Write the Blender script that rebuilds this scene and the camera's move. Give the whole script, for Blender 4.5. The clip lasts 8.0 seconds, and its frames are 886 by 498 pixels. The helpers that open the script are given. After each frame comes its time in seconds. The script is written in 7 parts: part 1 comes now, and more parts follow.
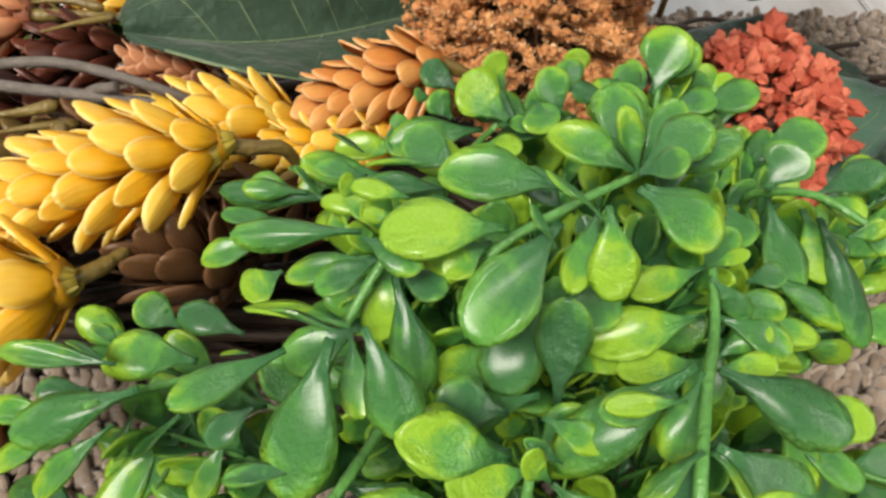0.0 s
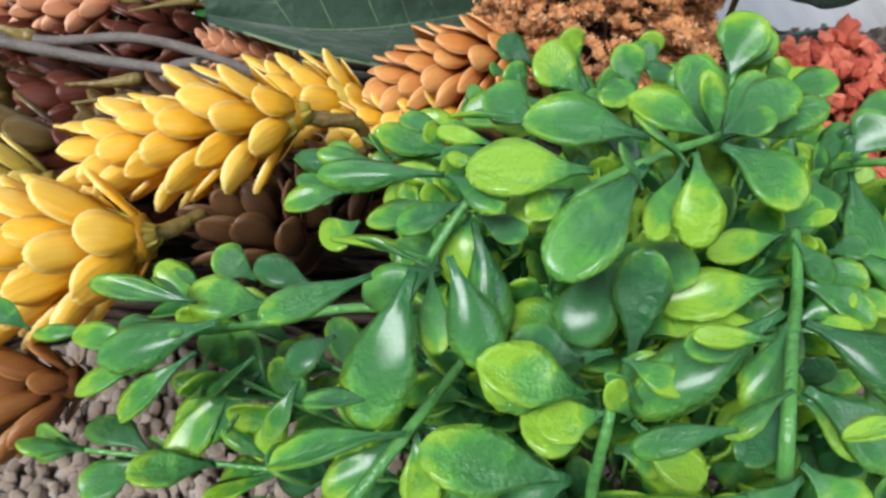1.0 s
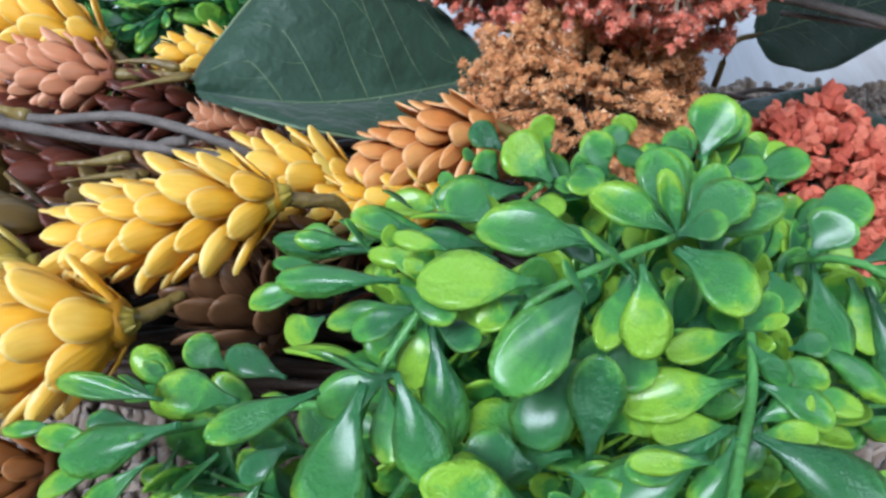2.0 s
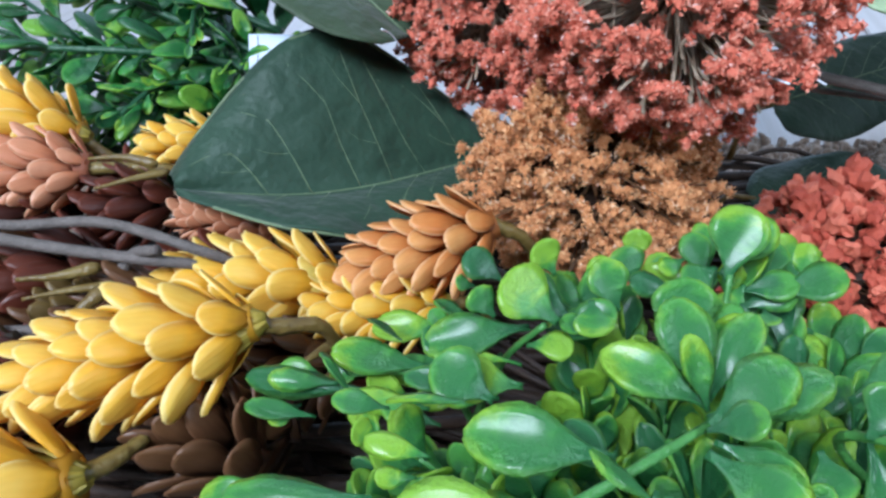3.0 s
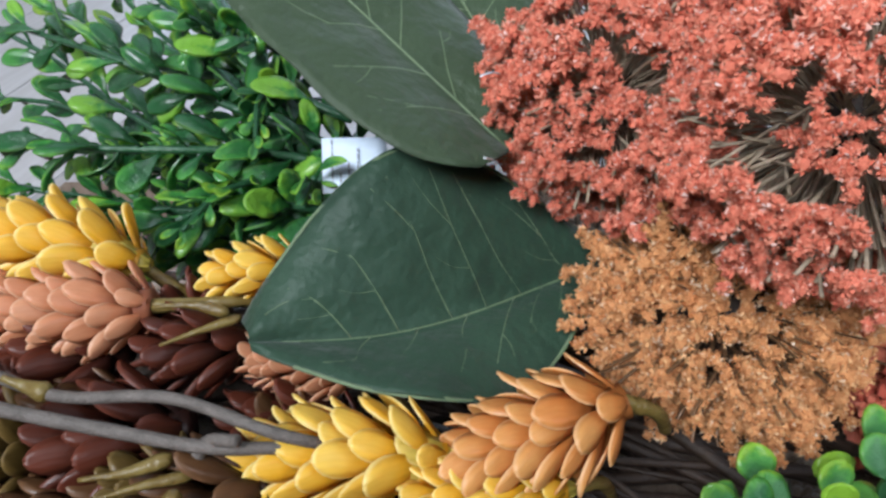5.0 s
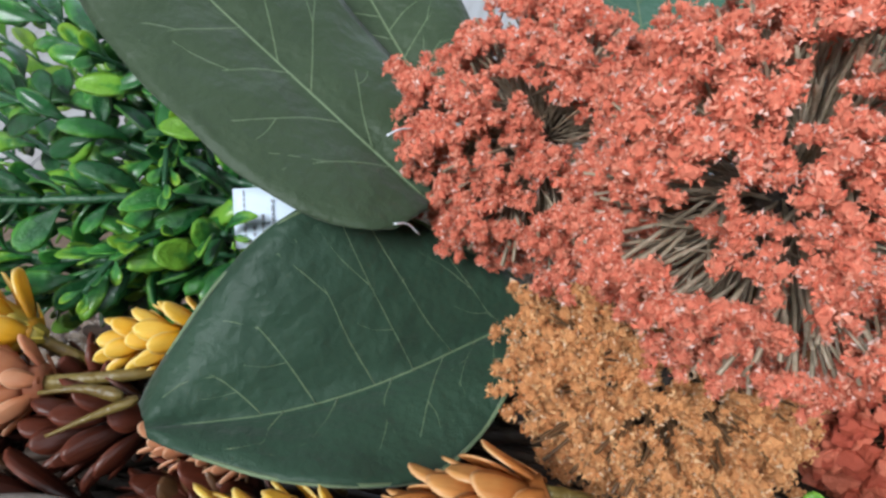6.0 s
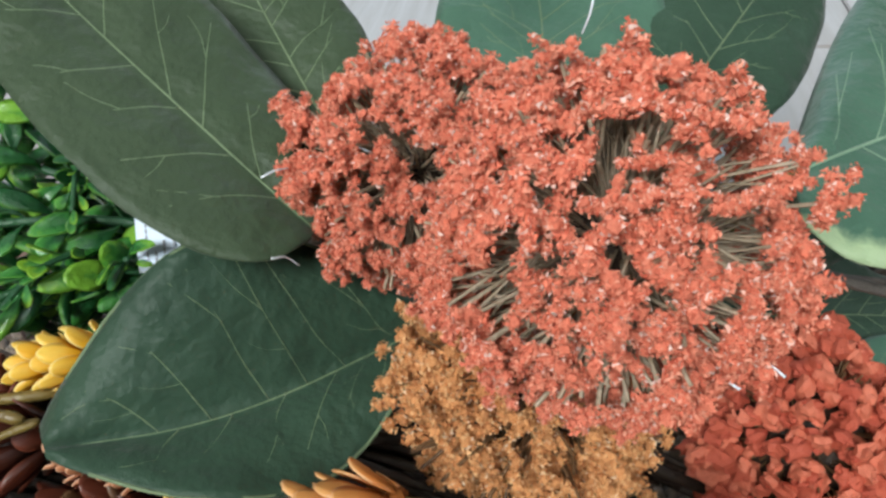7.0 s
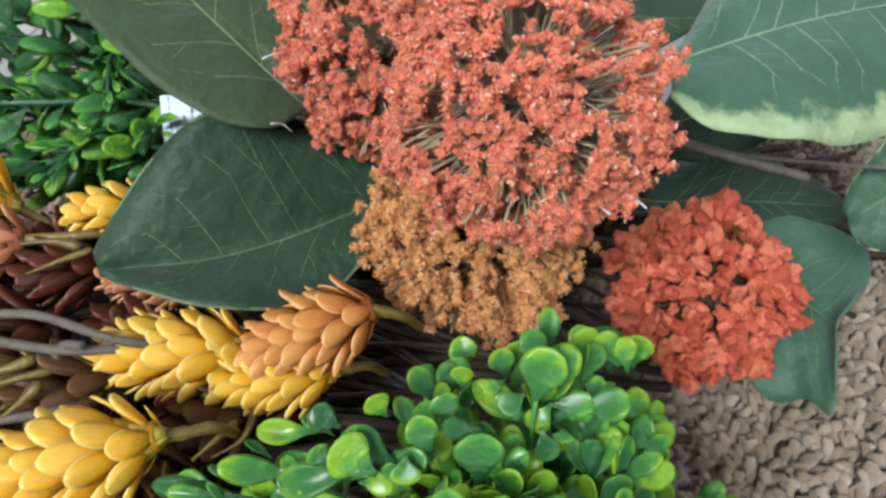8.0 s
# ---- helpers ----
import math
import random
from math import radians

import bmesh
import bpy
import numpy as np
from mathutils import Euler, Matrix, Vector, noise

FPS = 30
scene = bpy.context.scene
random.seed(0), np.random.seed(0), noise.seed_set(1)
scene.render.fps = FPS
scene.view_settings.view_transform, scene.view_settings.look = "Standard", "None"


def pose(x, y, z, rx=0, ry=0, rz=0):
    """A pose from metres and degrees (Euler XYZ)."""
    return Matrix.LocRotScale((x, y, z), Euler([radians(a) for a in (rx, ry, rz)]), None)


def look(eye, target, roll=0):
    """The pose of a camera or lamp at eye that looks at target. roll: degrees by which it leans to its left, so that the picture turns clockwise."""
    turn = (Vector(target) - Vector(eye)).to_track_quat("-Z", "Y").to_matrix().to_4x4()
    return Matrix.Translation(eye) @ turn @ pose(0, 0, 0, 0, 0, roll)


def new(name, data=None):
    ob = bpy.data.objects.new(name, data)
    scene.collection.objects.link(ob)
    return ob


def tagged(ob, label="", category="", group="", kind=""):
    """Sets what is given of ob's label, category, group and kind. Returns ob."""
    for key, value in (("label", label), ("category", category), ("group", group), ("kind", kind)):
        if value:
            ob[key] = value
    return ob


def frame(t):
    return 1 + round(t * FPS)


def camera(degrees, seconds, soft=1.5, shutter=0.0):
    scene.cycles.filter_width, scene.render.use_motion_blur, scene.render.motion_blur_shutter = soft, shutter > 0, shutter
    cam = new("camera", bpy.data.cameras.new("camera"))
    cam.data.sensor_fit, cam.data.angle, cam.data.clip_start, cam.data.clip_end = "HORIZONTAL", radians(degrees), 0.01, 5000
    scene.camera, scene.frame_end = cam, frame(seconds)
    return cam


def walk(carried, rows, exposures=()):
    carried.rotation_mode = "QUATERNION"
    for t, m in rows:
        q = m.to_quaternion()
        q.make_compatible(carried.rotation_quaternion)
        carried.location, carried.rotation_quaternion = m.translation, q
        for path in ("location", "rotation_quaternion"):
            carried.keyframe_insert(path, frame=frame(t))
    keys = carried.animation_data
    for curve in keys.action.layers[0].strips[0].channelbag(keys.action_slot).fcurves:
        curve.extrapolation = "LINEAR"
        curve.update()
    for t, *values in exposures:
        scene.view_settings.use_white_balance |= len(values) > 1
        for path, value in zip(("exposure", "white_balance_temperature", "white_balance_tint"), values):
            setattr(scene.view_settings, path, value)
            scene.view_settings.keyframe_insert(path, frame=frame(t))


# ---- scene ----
cam = camera(63.0, 8.0, 2.7)
PATH = [
    (0, (0.027, 0.027, 0.238), (-0.172, 1.487, -1.115), -3.7),
    (0.5, (0.036, 0.044, 0.233), (-0.208, 1.526, -1.088), -4.0),
    (1, (0.022, 0.017, 0.23), (-0.299, 1.503, -1.069), -4.1),
    (1.5, (0.024, 0.008, 0.232), (-0.344, 1.503, -1.044), -4.2),
    (1.7, (0.028, 0.013, 0.237), (-0.334, 1.533, -1.011), -4.3),
    (2.8, (0.032, 0.049, 0.241), (-0.353, 1.638, -0.912), -6.3),
    (3, (0.03, 0.054, 0.245), (-0.361, 1.653, -0.891), -6.1),
    (3.5, (0.017, 0.063, 0.258), (-0.402, 1.664, -0.865), -6.4),
    (4, (0.006, 0.072, 0.258), (-0.413, 1.678, -0.858), -5.9),
    (4.2, (-0.003, 0.076, 0.265), (-0.424, 1.674, -0.861), -6.1),
    (5.3, (0.002, 0.119, 0.273), (-0.471, 1.65, -0.924), -8.4),
    (5.5, (0.005, 0.127, 0.274), (-0.455, 1.655, -0.932), -8.4),
    (6, (0.014, 0.138, 0.28), (-0.414, 1.648, -0.96), -8.8),
    (6.5, (0.03, 0.146, 0.291), (-0.369, 1.637, -0.98), -8.8),
    (7, (0.046, 0.142, 0.299), (-0.327, 1.61, -1.008), -8.4),
    (7.5, (0.064, 0.125, 0.307), (-0.291, 1.552, -1.048), -8.1),
    (8, (0.072, 0.085, 0.321), (-0.294, 1.422, -1.122), -8.1),
]
walk(cam, [(t, look(eye, target, roll)) for t, eye, target, roll in PATH], [(0.0, 0.02, 7300, 8), (0.7, 0.02, 6850, 8), (1.1, 0.02, 5850, 7), (1.5, 0.02, 5500, 7), (3.0, -0.02, 5200, 7), (4.0, -0.16, 5550, 8), (5.5, -0.21, 5850, 6), (6.5, -0.24, 6100, 4), (7.0, -0.24, 6250, 2), (8.0, -0.12, 6250, 1)])

# ---- light: daylight from the glazed door ahead, sky outside, and two added lamps ----
world = bpy.data.worlds.new("sky")
scene.world = world
world.use_nodes = True
wn = world.node_tree.nodes
sky = wn.new("ShaderNodeTexSky")
sky.sky_type, sky.sun_disc = "NISHITA", False
sky.sun_elevation, sky.sun_rotation = radians(40), radians(150)
world.node_tree.links.new(sky.outputs["Color"], wn["Background"].inputs["Color"])
wn["Background"].inputs["Strength"].default_value = 0.12


def area_light(name, x, y, z, width, height, watts, colour, turn):
    lamp = bpy.data.lights.new(name, "AREA")
    lamp.shape, lamp.size, lamp.size_y = "RECTANGLE", width, height
    lamp.energy, lamp.color = watts, colour
    ob = new(name, lamp)
    ob.matrix_basis = pose(x, y, z, *turn)
    return ob


area_light("door_daylight", -0.35, 1.86, 1.22, 2.1, 1.9, 16, (0.86, 0.93, 1.0), (-90, 0, 0))
# Added fill from the right and key from behind; their openings are unseen.
area_light("window_daylight", 1.96, -0.4, 1.45, 1.3, 1.1, 22, (0.94, 0.97, 1.0), (90, 0, 90))
area_light("patio_daylight", -0.3, -1.16, 1.82, 0.9, 0.9, 118, (1.0, 0.985, 0.97), (90, 0, 0))


# ---- materials ----
def material(name, rough=0.5, coat=0.0, spec=0.5):
    m = bpy.data.materials.new(name)
    m.use_nodes = True
    b = m.node_tree.nodes["Principled BSDF"]
    b.inputs["Roughness"].default_value = rough
    b.inputs["Coat Weight"].default_value = coat
    b.inputs["Coat Roughness"].default_value = 0.24
    b.inputs["Specular IOR Level"].default_value = spec
    return m, m.node_tree.nodes, m.node_tree.links, b


def ramp(nodes, stops, mode="LINEAR"):
    r = nodes.new("ShaderNodeValToRGB")
    e = r.color_ramp
    e.interpolation = mode
    while len(e.elements) < len(stops):
        e.elements.new(0.5)
    for el, (p, c) in zip(e.elements, stops):
        el.position, el.color = p, (*c, 1)
    return r


def noise_tex(nodes, links, coord, scale, detail=4, rough=0.55):
    n = nodes.new("ShaderNodeTexNoise")
    n.inputs["Scale"].default_value, n.inputs["Detail"].default_value, n.inputs["Roughness"].default_value = scale, detail, rough
    links.new(coord, n.inputs["Vector"])
    return n


def maths(nodes, links, op, a, b, clamp=False):
    n = nodes.new("ShaderNodeMath")
    n.operation, n.use_clamp = op, clamp
    for socket, v in zip(n.inputs, (a, b)):
        if isinstance(v, (int, float)):
            socket.default_value = v
        else:
            links.new(v, socket)
    return n.outputs[0]


def mix(nodes, links, fac, a, b, mode="MIX"):
    n = nodes.new("ShaderNodeMix")
    n.data_type, n.blend_type = "RGBA", mode
    for socket, v in ((n.inputs[0], fac), (n.inputs[6], a), (n.inputs[7], b)):
        if isinstance(v, (int, float)):
            socket.default_value = v
        elif isinstance(v, tuple):
            socket.default_value = (*v, 1)
        else:
            links.new(v, socket)
    return n.outputs[2]


def bump(nodes, links, shader, height, strength, distance):
    n = nodes.new("ShaderNodeBump")
    n.inputs["Strength"].default_value, n.inputs["Distance"].default_value = strength, distance
    links.new(height, n.inputs["Height"])
    links.new(n.outputs[0], shader.inputs["Normal"])


def thin(m, nodes, links, shader, colour, amount):
    """Lets some light through a thin leaf."""
    t = nodes.new("ShaderNodeBsdfTranslucent")
    links.new(colour, t.inputs["Color"])
    s = nodes.new("ShaderNodeMixShader")
    s.inputs[0].default_value = amount
    links.new(shader.outputs[0], s.inputs[1])
    links.new(t.outputs[0], s.inputs[2])
    links.new(s.outputs[0], nodes["Material Output"].inputs["Surface"])


def leaf_material(name, deep, base, middle, tip, rough=0.34, amount=0.25, old=0.34):
    """Moulded plastic foliage: dark at the stalk, lime at the tip and rim; some leaves are deep green all over; raised veins."""
    m, n, l, b = material(name, rough, 0.62)
    b.inputs["Coat Roughness"].default_value = 0.23
    tc = n.new("ShaderNodeTexCoord")
    sep = n.new("ShaderNodeSeparateXYZ")
    l.new(tc.outputs["Object"], sep.inputs[0])
    info = n.new("ShaderNodeObjectInfo")
    side = maths(n, l, "ABSOLUTE", sep.outputs["Y"], 0)
    even = n.new("ShaderNodeMapping")
    even.inputs["Scale"].default_value = (2.1, 1, 1)
    l.new(tc.outputs["Object"], even.inputs[0])
    shift = n.new("ShaderNodeVectorMath")
    shift.operation = "ADD"
    l.new(even.outputs[0], shift.inputs[0])
    l.new(info.outputs["Location"], shift.inputs[1])
    blot = noise_tex(n, l, shift.outputs[0], 1.7, 4)
    along = maths(n, l, "ADD", maths(n, l, "MULTIPLY", sep.outputs["X"], 0.85), maths(n, l, "MULTIPLY", side, 0.35))
    along = maths(n, l, "ADD", along, maths(n, l, "MULTIPLY", maths(n, l, "SUBTRACT", blot.outputs["Fac"], 0.5), 1.0))
    along = maths(n, l, "ADD", along, maths(n, l, "MULTIPLY", maths(n, l, "SUBTRACT", info.outputs["Random"], 0.5), 0.75), True)
    r = ramp(n, [(0.0, base), (0.45, tuple(0.7 * b + 0.3 * c for b, c in zip(base, middle))), (0.66, middle), (0.88, tip)])
    l.new(along, r.inputs[0])
    pick = ramp(n, [(0.0, (1, 1, 1)), (old, (1, 1, 1)), (old + 0.12, (0, 0, 0))])
    l.new(maths(n, l, "FRACT", maths(n, l, "MULTIPLY", info.outputs["Random"], 7.31), 0), pick.inputs[0])
    body = ramp(n, [(0.0, deep), (0.75, base), (1.0, middle)])
    l.new(along, body.inputs[0])
    col = mix(n, l, pick.outputs[0], r.outputs[0], body.outputs[0])
    across = n.new("ShaderNodeAttribute")
    across.attribute_name = "across"
    rim = maths(n, l, "MULTIPLY", maths(n, l, "SUBTRACT", maths(n, l, "ABSOLUTE", across.outputs["Fac"], 0), 0.72), 2.2, True)
    col = mix(n, l, maths(n, l, "MULTIPLY", rim, maths(n, l, "MULTIPLY", sep.outputs["X"], 0.55), True), col, tip)
    fine = noise_tex(n, l, shift.outputs[0], 15.0, 5)
    col = mix(n, l, maths(n, l, "MULTIPLY", fine.outputs["Fac"], 0.4), col, tuple(c * 0.5 for c in middle))
    l.new(col, b.inputs["Base Color"])
    vein = maths(n, l, "SINE", maths(n, l, "SUBTRACT", maths(n, l, "MULTIPLY", sep.outputs["X"], 34), maths(n, l, "MULTIPLY", side, 46)), 0)
    rib = maths(n, l, "SUBTRACT", 1.0, maths(n, l, "MULTIPLY", side, 14), True)
    height = maths(n, l, "ADD", maths(n, l, "MULTIPLY", vein, 0.004), maths(n, l, "ADD", maths(n, l, "ADD", maths(n, l, "MULTIPLY", fine.outputs["Fac"], 0.22), maths(n, l, "MULTIPLY", blot.outputs["Fac"], 0.9)), maths(n, l, "MULTIPLY", rib, -0.02)))
    bump(n, l, b, height, 0.4, 0.03)
    thin(m, n, l, b, col, amount)
    return m


BOX = leaf_material("boxwood_plastic", (0.022, 0.11, 0.05), (0.042, 0.20, 0.068), (0.135, 0.44, 0.07), (0.40, 0.68, 0.045), 0.34, 0.38, 0.16)
BOX_LIME = leaf_material("boxwood_lime_plastic", (0.05, 0.16, 0.02), (0.10, 0.28, 0.025), (0.26, 0.48, 0.04), (0.42, 0.62, 0.06), 0.3, 0.45, 0.1)
# Copy of the boxwood greens with the back row's shade put in.
BOX_SHADED = leaf_material("shaded_boxwood_plastic", (0.007, 0.05, 0.02), (0.018, 0.12, 0.035), (0.075, 0.32, 0.05), (0.28, 0.58, 0.05), 0.24, old=0.32)


def scale_material(name, base, middle, tip, rim, rough=0.45):
    m, n, l, b = material(name, rough, 0.1)
    tc = n.new("ShaderNodeTexCoord")
    sep = n.new("ShaderNodeSeparateXYZ")
    l.new(tc.outputs["Object"], sep.inputs[0])
    info = n.new("ShaderNodeObjectInfo")
    blot = noise_tex(n, l, tc.outputs["Object"], 2.6, 4)
    along = maths(n, l, "ADD", sep.outputs["X"], maths(n, l, "MULTIPLY", maths(n, l, "SUBTRACT", blot.outputs["Fac"], 0.5), 0.55))
    along = maths(n, l, "ADD", along, maths(n, l, "MULTIPLY", maths(n, l, "SUBTRACT", info.outputs["Random"], 0.5), 0.4), True)
    end = maths(n, l, "DIVIDE", maths(n, l, "SUBTRACT", sep.outputs["X"], 0.60, True), 0.4)
    wide = maths(n, l, "MULTIPLY", sep.outputs["Y"], 2.0)
    edge = maths(n, l, "ADD", maths(n, l, "MULTIPLY", end, end), maths(n, l, "MULTIPLY", wide, wide))
    edge = maths(n, l, "MULTIPLY", maths(n, l, "SUBTRACT", edge, 0.76), 5.0, True)
    r = ramp(n, [(0.0, base), (0.45, middle), (1.0, tip)])
    l.new(along, r.inputs[0])
    wave = n.new("ShaderNodeTexWave")
    wave.bands_direction = "Y"
    wave.inputs["Scale"].default_value, wave.inputs["Distortion"].default_value = 2.2, 5.0
    l.new(tc.outputs["Object"], wave.inputs["Vector"])
    col = mix(n, l, maths(n, l, "MULTIPLY", wave.outputs["Fac"], 0.07), r.outputs[0], tuple(c * 0.7 for c in middle))
    col = mix(n, l, maths(n, l, "MULTIPLY", edge, 0.8), col, tuple(0.3 * c + 0.7 * d for c, d in zip(tip, rim)))
    l.new(col, b.inputs["Base Color"])
    bump(n, l, b, wave.outputs["Fac"], 0.06, 0.015)
    thin(m, n, l, b, col, 0.36)
    return m


HOP_YELLOW = scale_material("golden_hop_plastic", (0.47, 0.22, 0.010), (0.86, 0.475, 0.02), (0.93, 0.66, 0.11), (0.95, 0.82, 0.40))
HOP_CALYX = scale_material("olive_yellow_bract_plastic", (0.34, 0.27, 0.04), (0.60, 0.46, 0.07), (0.78, 0.60, 0.13), (0.85, 0.70, 0.3))
HOP_ORANGE = scale_material("orange_hop_plastic", (0.34, 0.11, 0.025), (0.66, 0.24, 0.055), (0.80, 0.42, 0.13), (0.88, 0.58, 0.32))
HOP_PEACH = scale_material("peach_hop_plastic", (0.32, 0.10, 0.05), (0.64, 0.25, 0.115), (0.74, 0.37, 0.20), (0.82, 0.53, 0.35))
# Maroon and brown cones, taken darker for the shaded gaps they fill.
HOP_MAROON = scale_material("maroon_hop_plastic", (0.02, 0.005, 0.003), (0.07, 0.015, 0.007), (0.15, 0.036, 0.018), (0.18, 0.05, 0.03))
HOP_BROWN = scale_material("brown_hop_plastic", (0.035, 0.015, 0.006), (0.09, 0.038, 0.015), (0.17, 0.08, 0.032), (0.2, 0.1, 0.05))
# The orange hop's tones at about half strength, for shade near the rug.
HOP_ORANGE_SHADED = scale_material("shaded_orange_hop_plastic", (0.14, 0.045, 0.012), (0.30, 0.105, 0.025), (0.42, 0.18, 0.05), (0.5, 0.26, 0.1))
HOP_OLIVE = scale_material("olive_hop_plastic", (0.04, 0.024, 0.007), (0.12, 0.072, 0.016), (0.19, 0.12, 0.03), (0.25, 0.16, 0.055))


def fabric_leaf(name, dark, light, rough=0.5, pale=None):
    m, n, l, b = material(name, rough, 0.0, 0.3)
    tc = n.new("ShaderNodeTexCoord")
    big = noise_tex(n, l, tc.outputs["Object"], 28, 3)
    fine = noise_tex(n, l, tc.outputs["Object"], 1400, 2)
    r = ramp(n, [(0.3, dark), (0.75, light)])
    l.new(big.outputs["Fac"], r.inputs[0])
    col = mix(n, l, maths(n, l, "MULTIPLY", fine.outputs["Fac"], 0.3), r.outputs[0], tuple(c * 1.25 for c in light))
    if pale:
        across = n.new("ShaderNodeAttribute")
        across.attribute_name = "across"
        patch = noise_tex(n, l, tc.outputs["Object"], 75, 5, 0.6)
        band = maths(n, l, "ADD", across.outputs["Fac"], maths(n, l, "MULTIPLY", maths(n, l, "SUBTRACT", patch.outputs["Fac"], 0.5), 0.55))
        col = mix(n, l, maths(n, l, "MULTIPLY", maths(n, l, "SUBTRACT", band, 0.76), 9.0, True), col, pale)
    l.new(col, b.inputs["Base Color"])
    dent = noise_tex(n, l, tc.outputs["Object"], 60, 3)
    bump(n, l, b, maths(n, l, "ADD", maths(n, l, "MULTIPLY", fine.outputs["Fac"], 0.06), dent.outputs["Fac"]), 0.65, 0.006)
    b.inputs["Sheen Weight"].default_value = 0.15
    thin(m, n, l, b, col, 0.12)
    return m


MAG = fabric_leaf("dark_fabric_leaf", (0.020, 0.046, 0.027), (0.033, 0.069, 0.042))
MAG_GREY = fabric_leaf("grey_green_fabric_leaf", (0.031, 0.051, 0.025), (0.047, 0.073, 0.037))
MAG_TEAL = fabric_leaf("teal_fabric_leaf", (0.04, 0.095, 0.062), (0.075, 0.155, 0.105))
MAG_VARIEGATED = fabric_leaf("pale_edged_fabric_leaf", (0.04, 0.095, 0.062), (0.075, 0.155, 0.105), 0.42, (0.33, 0.43, 0.25))
VEIN = fabric_leaf("pale_leaf_vein", (0.11, 0.16, 0.085), (0.165, 0.22, 0.12))
VEIN_PALE = fabric_leaf("pale_green_vein", (0.16, 0.26, 0.17), (0.24, 0.35, 0.24))
RIM_PALE = fabric_leaf("pale_green_rim", (0.30, 0.42, 0.22), (0.42, 0.54, 0.30))


def grain_material(name, stops, scale, rough, strength=0.4, distance=0.002, coat=0.0, clear=0.0):
    m, n, l, b = material(name, rough, coat)
    tc = n.new("ShaderNodeTexCoord")
    a = noise_tex(n, l, tc.outputs["Object"], scale, 6, 0.65)
    c = noise_tex(n, l, tc.outputs["Object"], scale * 7, 3)
    r = ramp(n, stops)
    l.new(maths(n, l, "ADD", maths(n, l, "MULTIPLY", a.outputs["Fac"], 0.7), maths(n, l, "MULTIPLY", c.outputs["Fac"], 0.3)), r.inputs[0])
    l.new(r.outputs[0], b.inputs["Base Color"])
    bump(n, l, b, c.outputs["Fac"], strength, distance)
    if clear:
        thin(m, n, l, b, r.outputs[0], clear)
    return m


def crumb_material(name, dark, middle, light, fleck):
    """Dyed foam crumbs: each crumb its own tone, a few pale glittering ones."""
    m, n, l, b = material(name, 0.6, 0.0, 0.5)
    geo = n.new("ShaderNodeNewGeometry")
    tc = n.new("ShaderNodeTexCoord")
    r = ramp(n, [(0.0, dark), (0.35, middle), (0.86, light), (0.965, fleck)])
    l.new(geo.outputs["Random Per Island"], r.inputs[0])
    fine = noise_tex(n, l, tc.outputs["Object"], 22, 3)
    col = mix(n, l, maths(n, l, "MULTIPLY", fine.outputs["Fac"], 0.4), r.outputs[0], dark)
    l.new(col, b.inputs["Base Color"])
    gl = ramp(n, [(0.0, (0.65, 0.65, 0.65)), (0.94, (0.5, 0.5, 0.5)), (0.98, (0.12, 0.12, 0.12))])
    l.new(geo.outputs["Random Per Island"], gl.inputs[0])
    l.new(gl.outputs[0], b.inputs["Roughness"])
    bump(n, l, b, fine.outputs["Fac"], 0.35, 0.03)
    thin(m, n, l, b, col, 0.15)
    return m


CORAL = crumb_material("coral_foam", (0.54, 0.105, 0.06), (0.88, 0.235, 0.135), (0.95, 0.45, 0.31), (0.96, 0.76, 0.68))
CORAL_CORE = grain_material("coral_foam_core", [(0.3, (0.64, 0.14, 0.08)), (0.7, (0.88, 0.27, 0.165))], 30, 0.7, 0.5, 0.04)
TAN = crumb_material("rust_tan_foam", (0.48, 0.165, 0.05), (0.86, 0.385, 0.14), (0.94, 0.58, 0.28), (0.96, 0.76, 0.55))
TAN_CORE = grain_material("rust_tan_foam_core", [(0.3, (0.55, 0.205, 0.07)), (0.7, (0.86, 0.41, 0.16))], 30, 0.7, 0.5, 0.04)
RED = crumb_material("brick_red_foam", (0.44, 0.07, 0.04), (0.66, 0.145, 0.075), (0.76, 0.21, 0.12), (0.78, 0.24, 0.14))
FIL = grain_material("tan_plastic_filament", [(0.3, (0.36, 0.27, 0.17)), (0.7, (0.70, 0.58, 0.45))], 160, 0.25, clear=0.35)
FIL_DARK = grain_material("brown_plastic_filament", [(0.3, (0.13, 0.065, 0.03)), (0.7, (0.27, 0.15, 0.075))], 60, 0.35, clear=0.2)
TWIG = grain_material("grey_vine_bark", [(0.3, (0.06, 0.05, 0.043)), (0.7, (0.16, 0.135, 0.12))], 160, 0.6, 0.6, 0.001)
STALK = grain_material("olive_plastic_stalk", [(0.25, (0.05, 0.028, 0.012)), (0.45, (0.13, 0.085, 0.02)), (0.75, (0.22, 0.17, 0.05))], 60, 0.42)
BACK_STEM = grain_material("dark_green_plastic_stem", [(0.3, (0.012, 0.05, 0.022)), (0.7, (0.03, 0.10, 0.04))], 80, 0.35)
BOX_STEM = grain_material("green_plastic_stem", [(0.3, (0.05, 0.17, 0.04)), (0.7, (0.10, 0.28, 0.06))], 80, 0.35)
# Brown taken near black to carry the shade in the gaps.
SHADE_BROWN = grain_material("shade_brown", [(0.3, (0.012, 0.006, 0.004)), (0.7, (0.055, 0.03, 0.017))], 90, 0.6)
RUG = grain_material("beige_wool_loop", [(0.25, (0.10, 0.067, 0.046)), (0.5, (0.185, 0.13, 0.092)), (0.8, (0.28, 0.21, 0.16))], 120, 0.95, 0.7, 0.002)
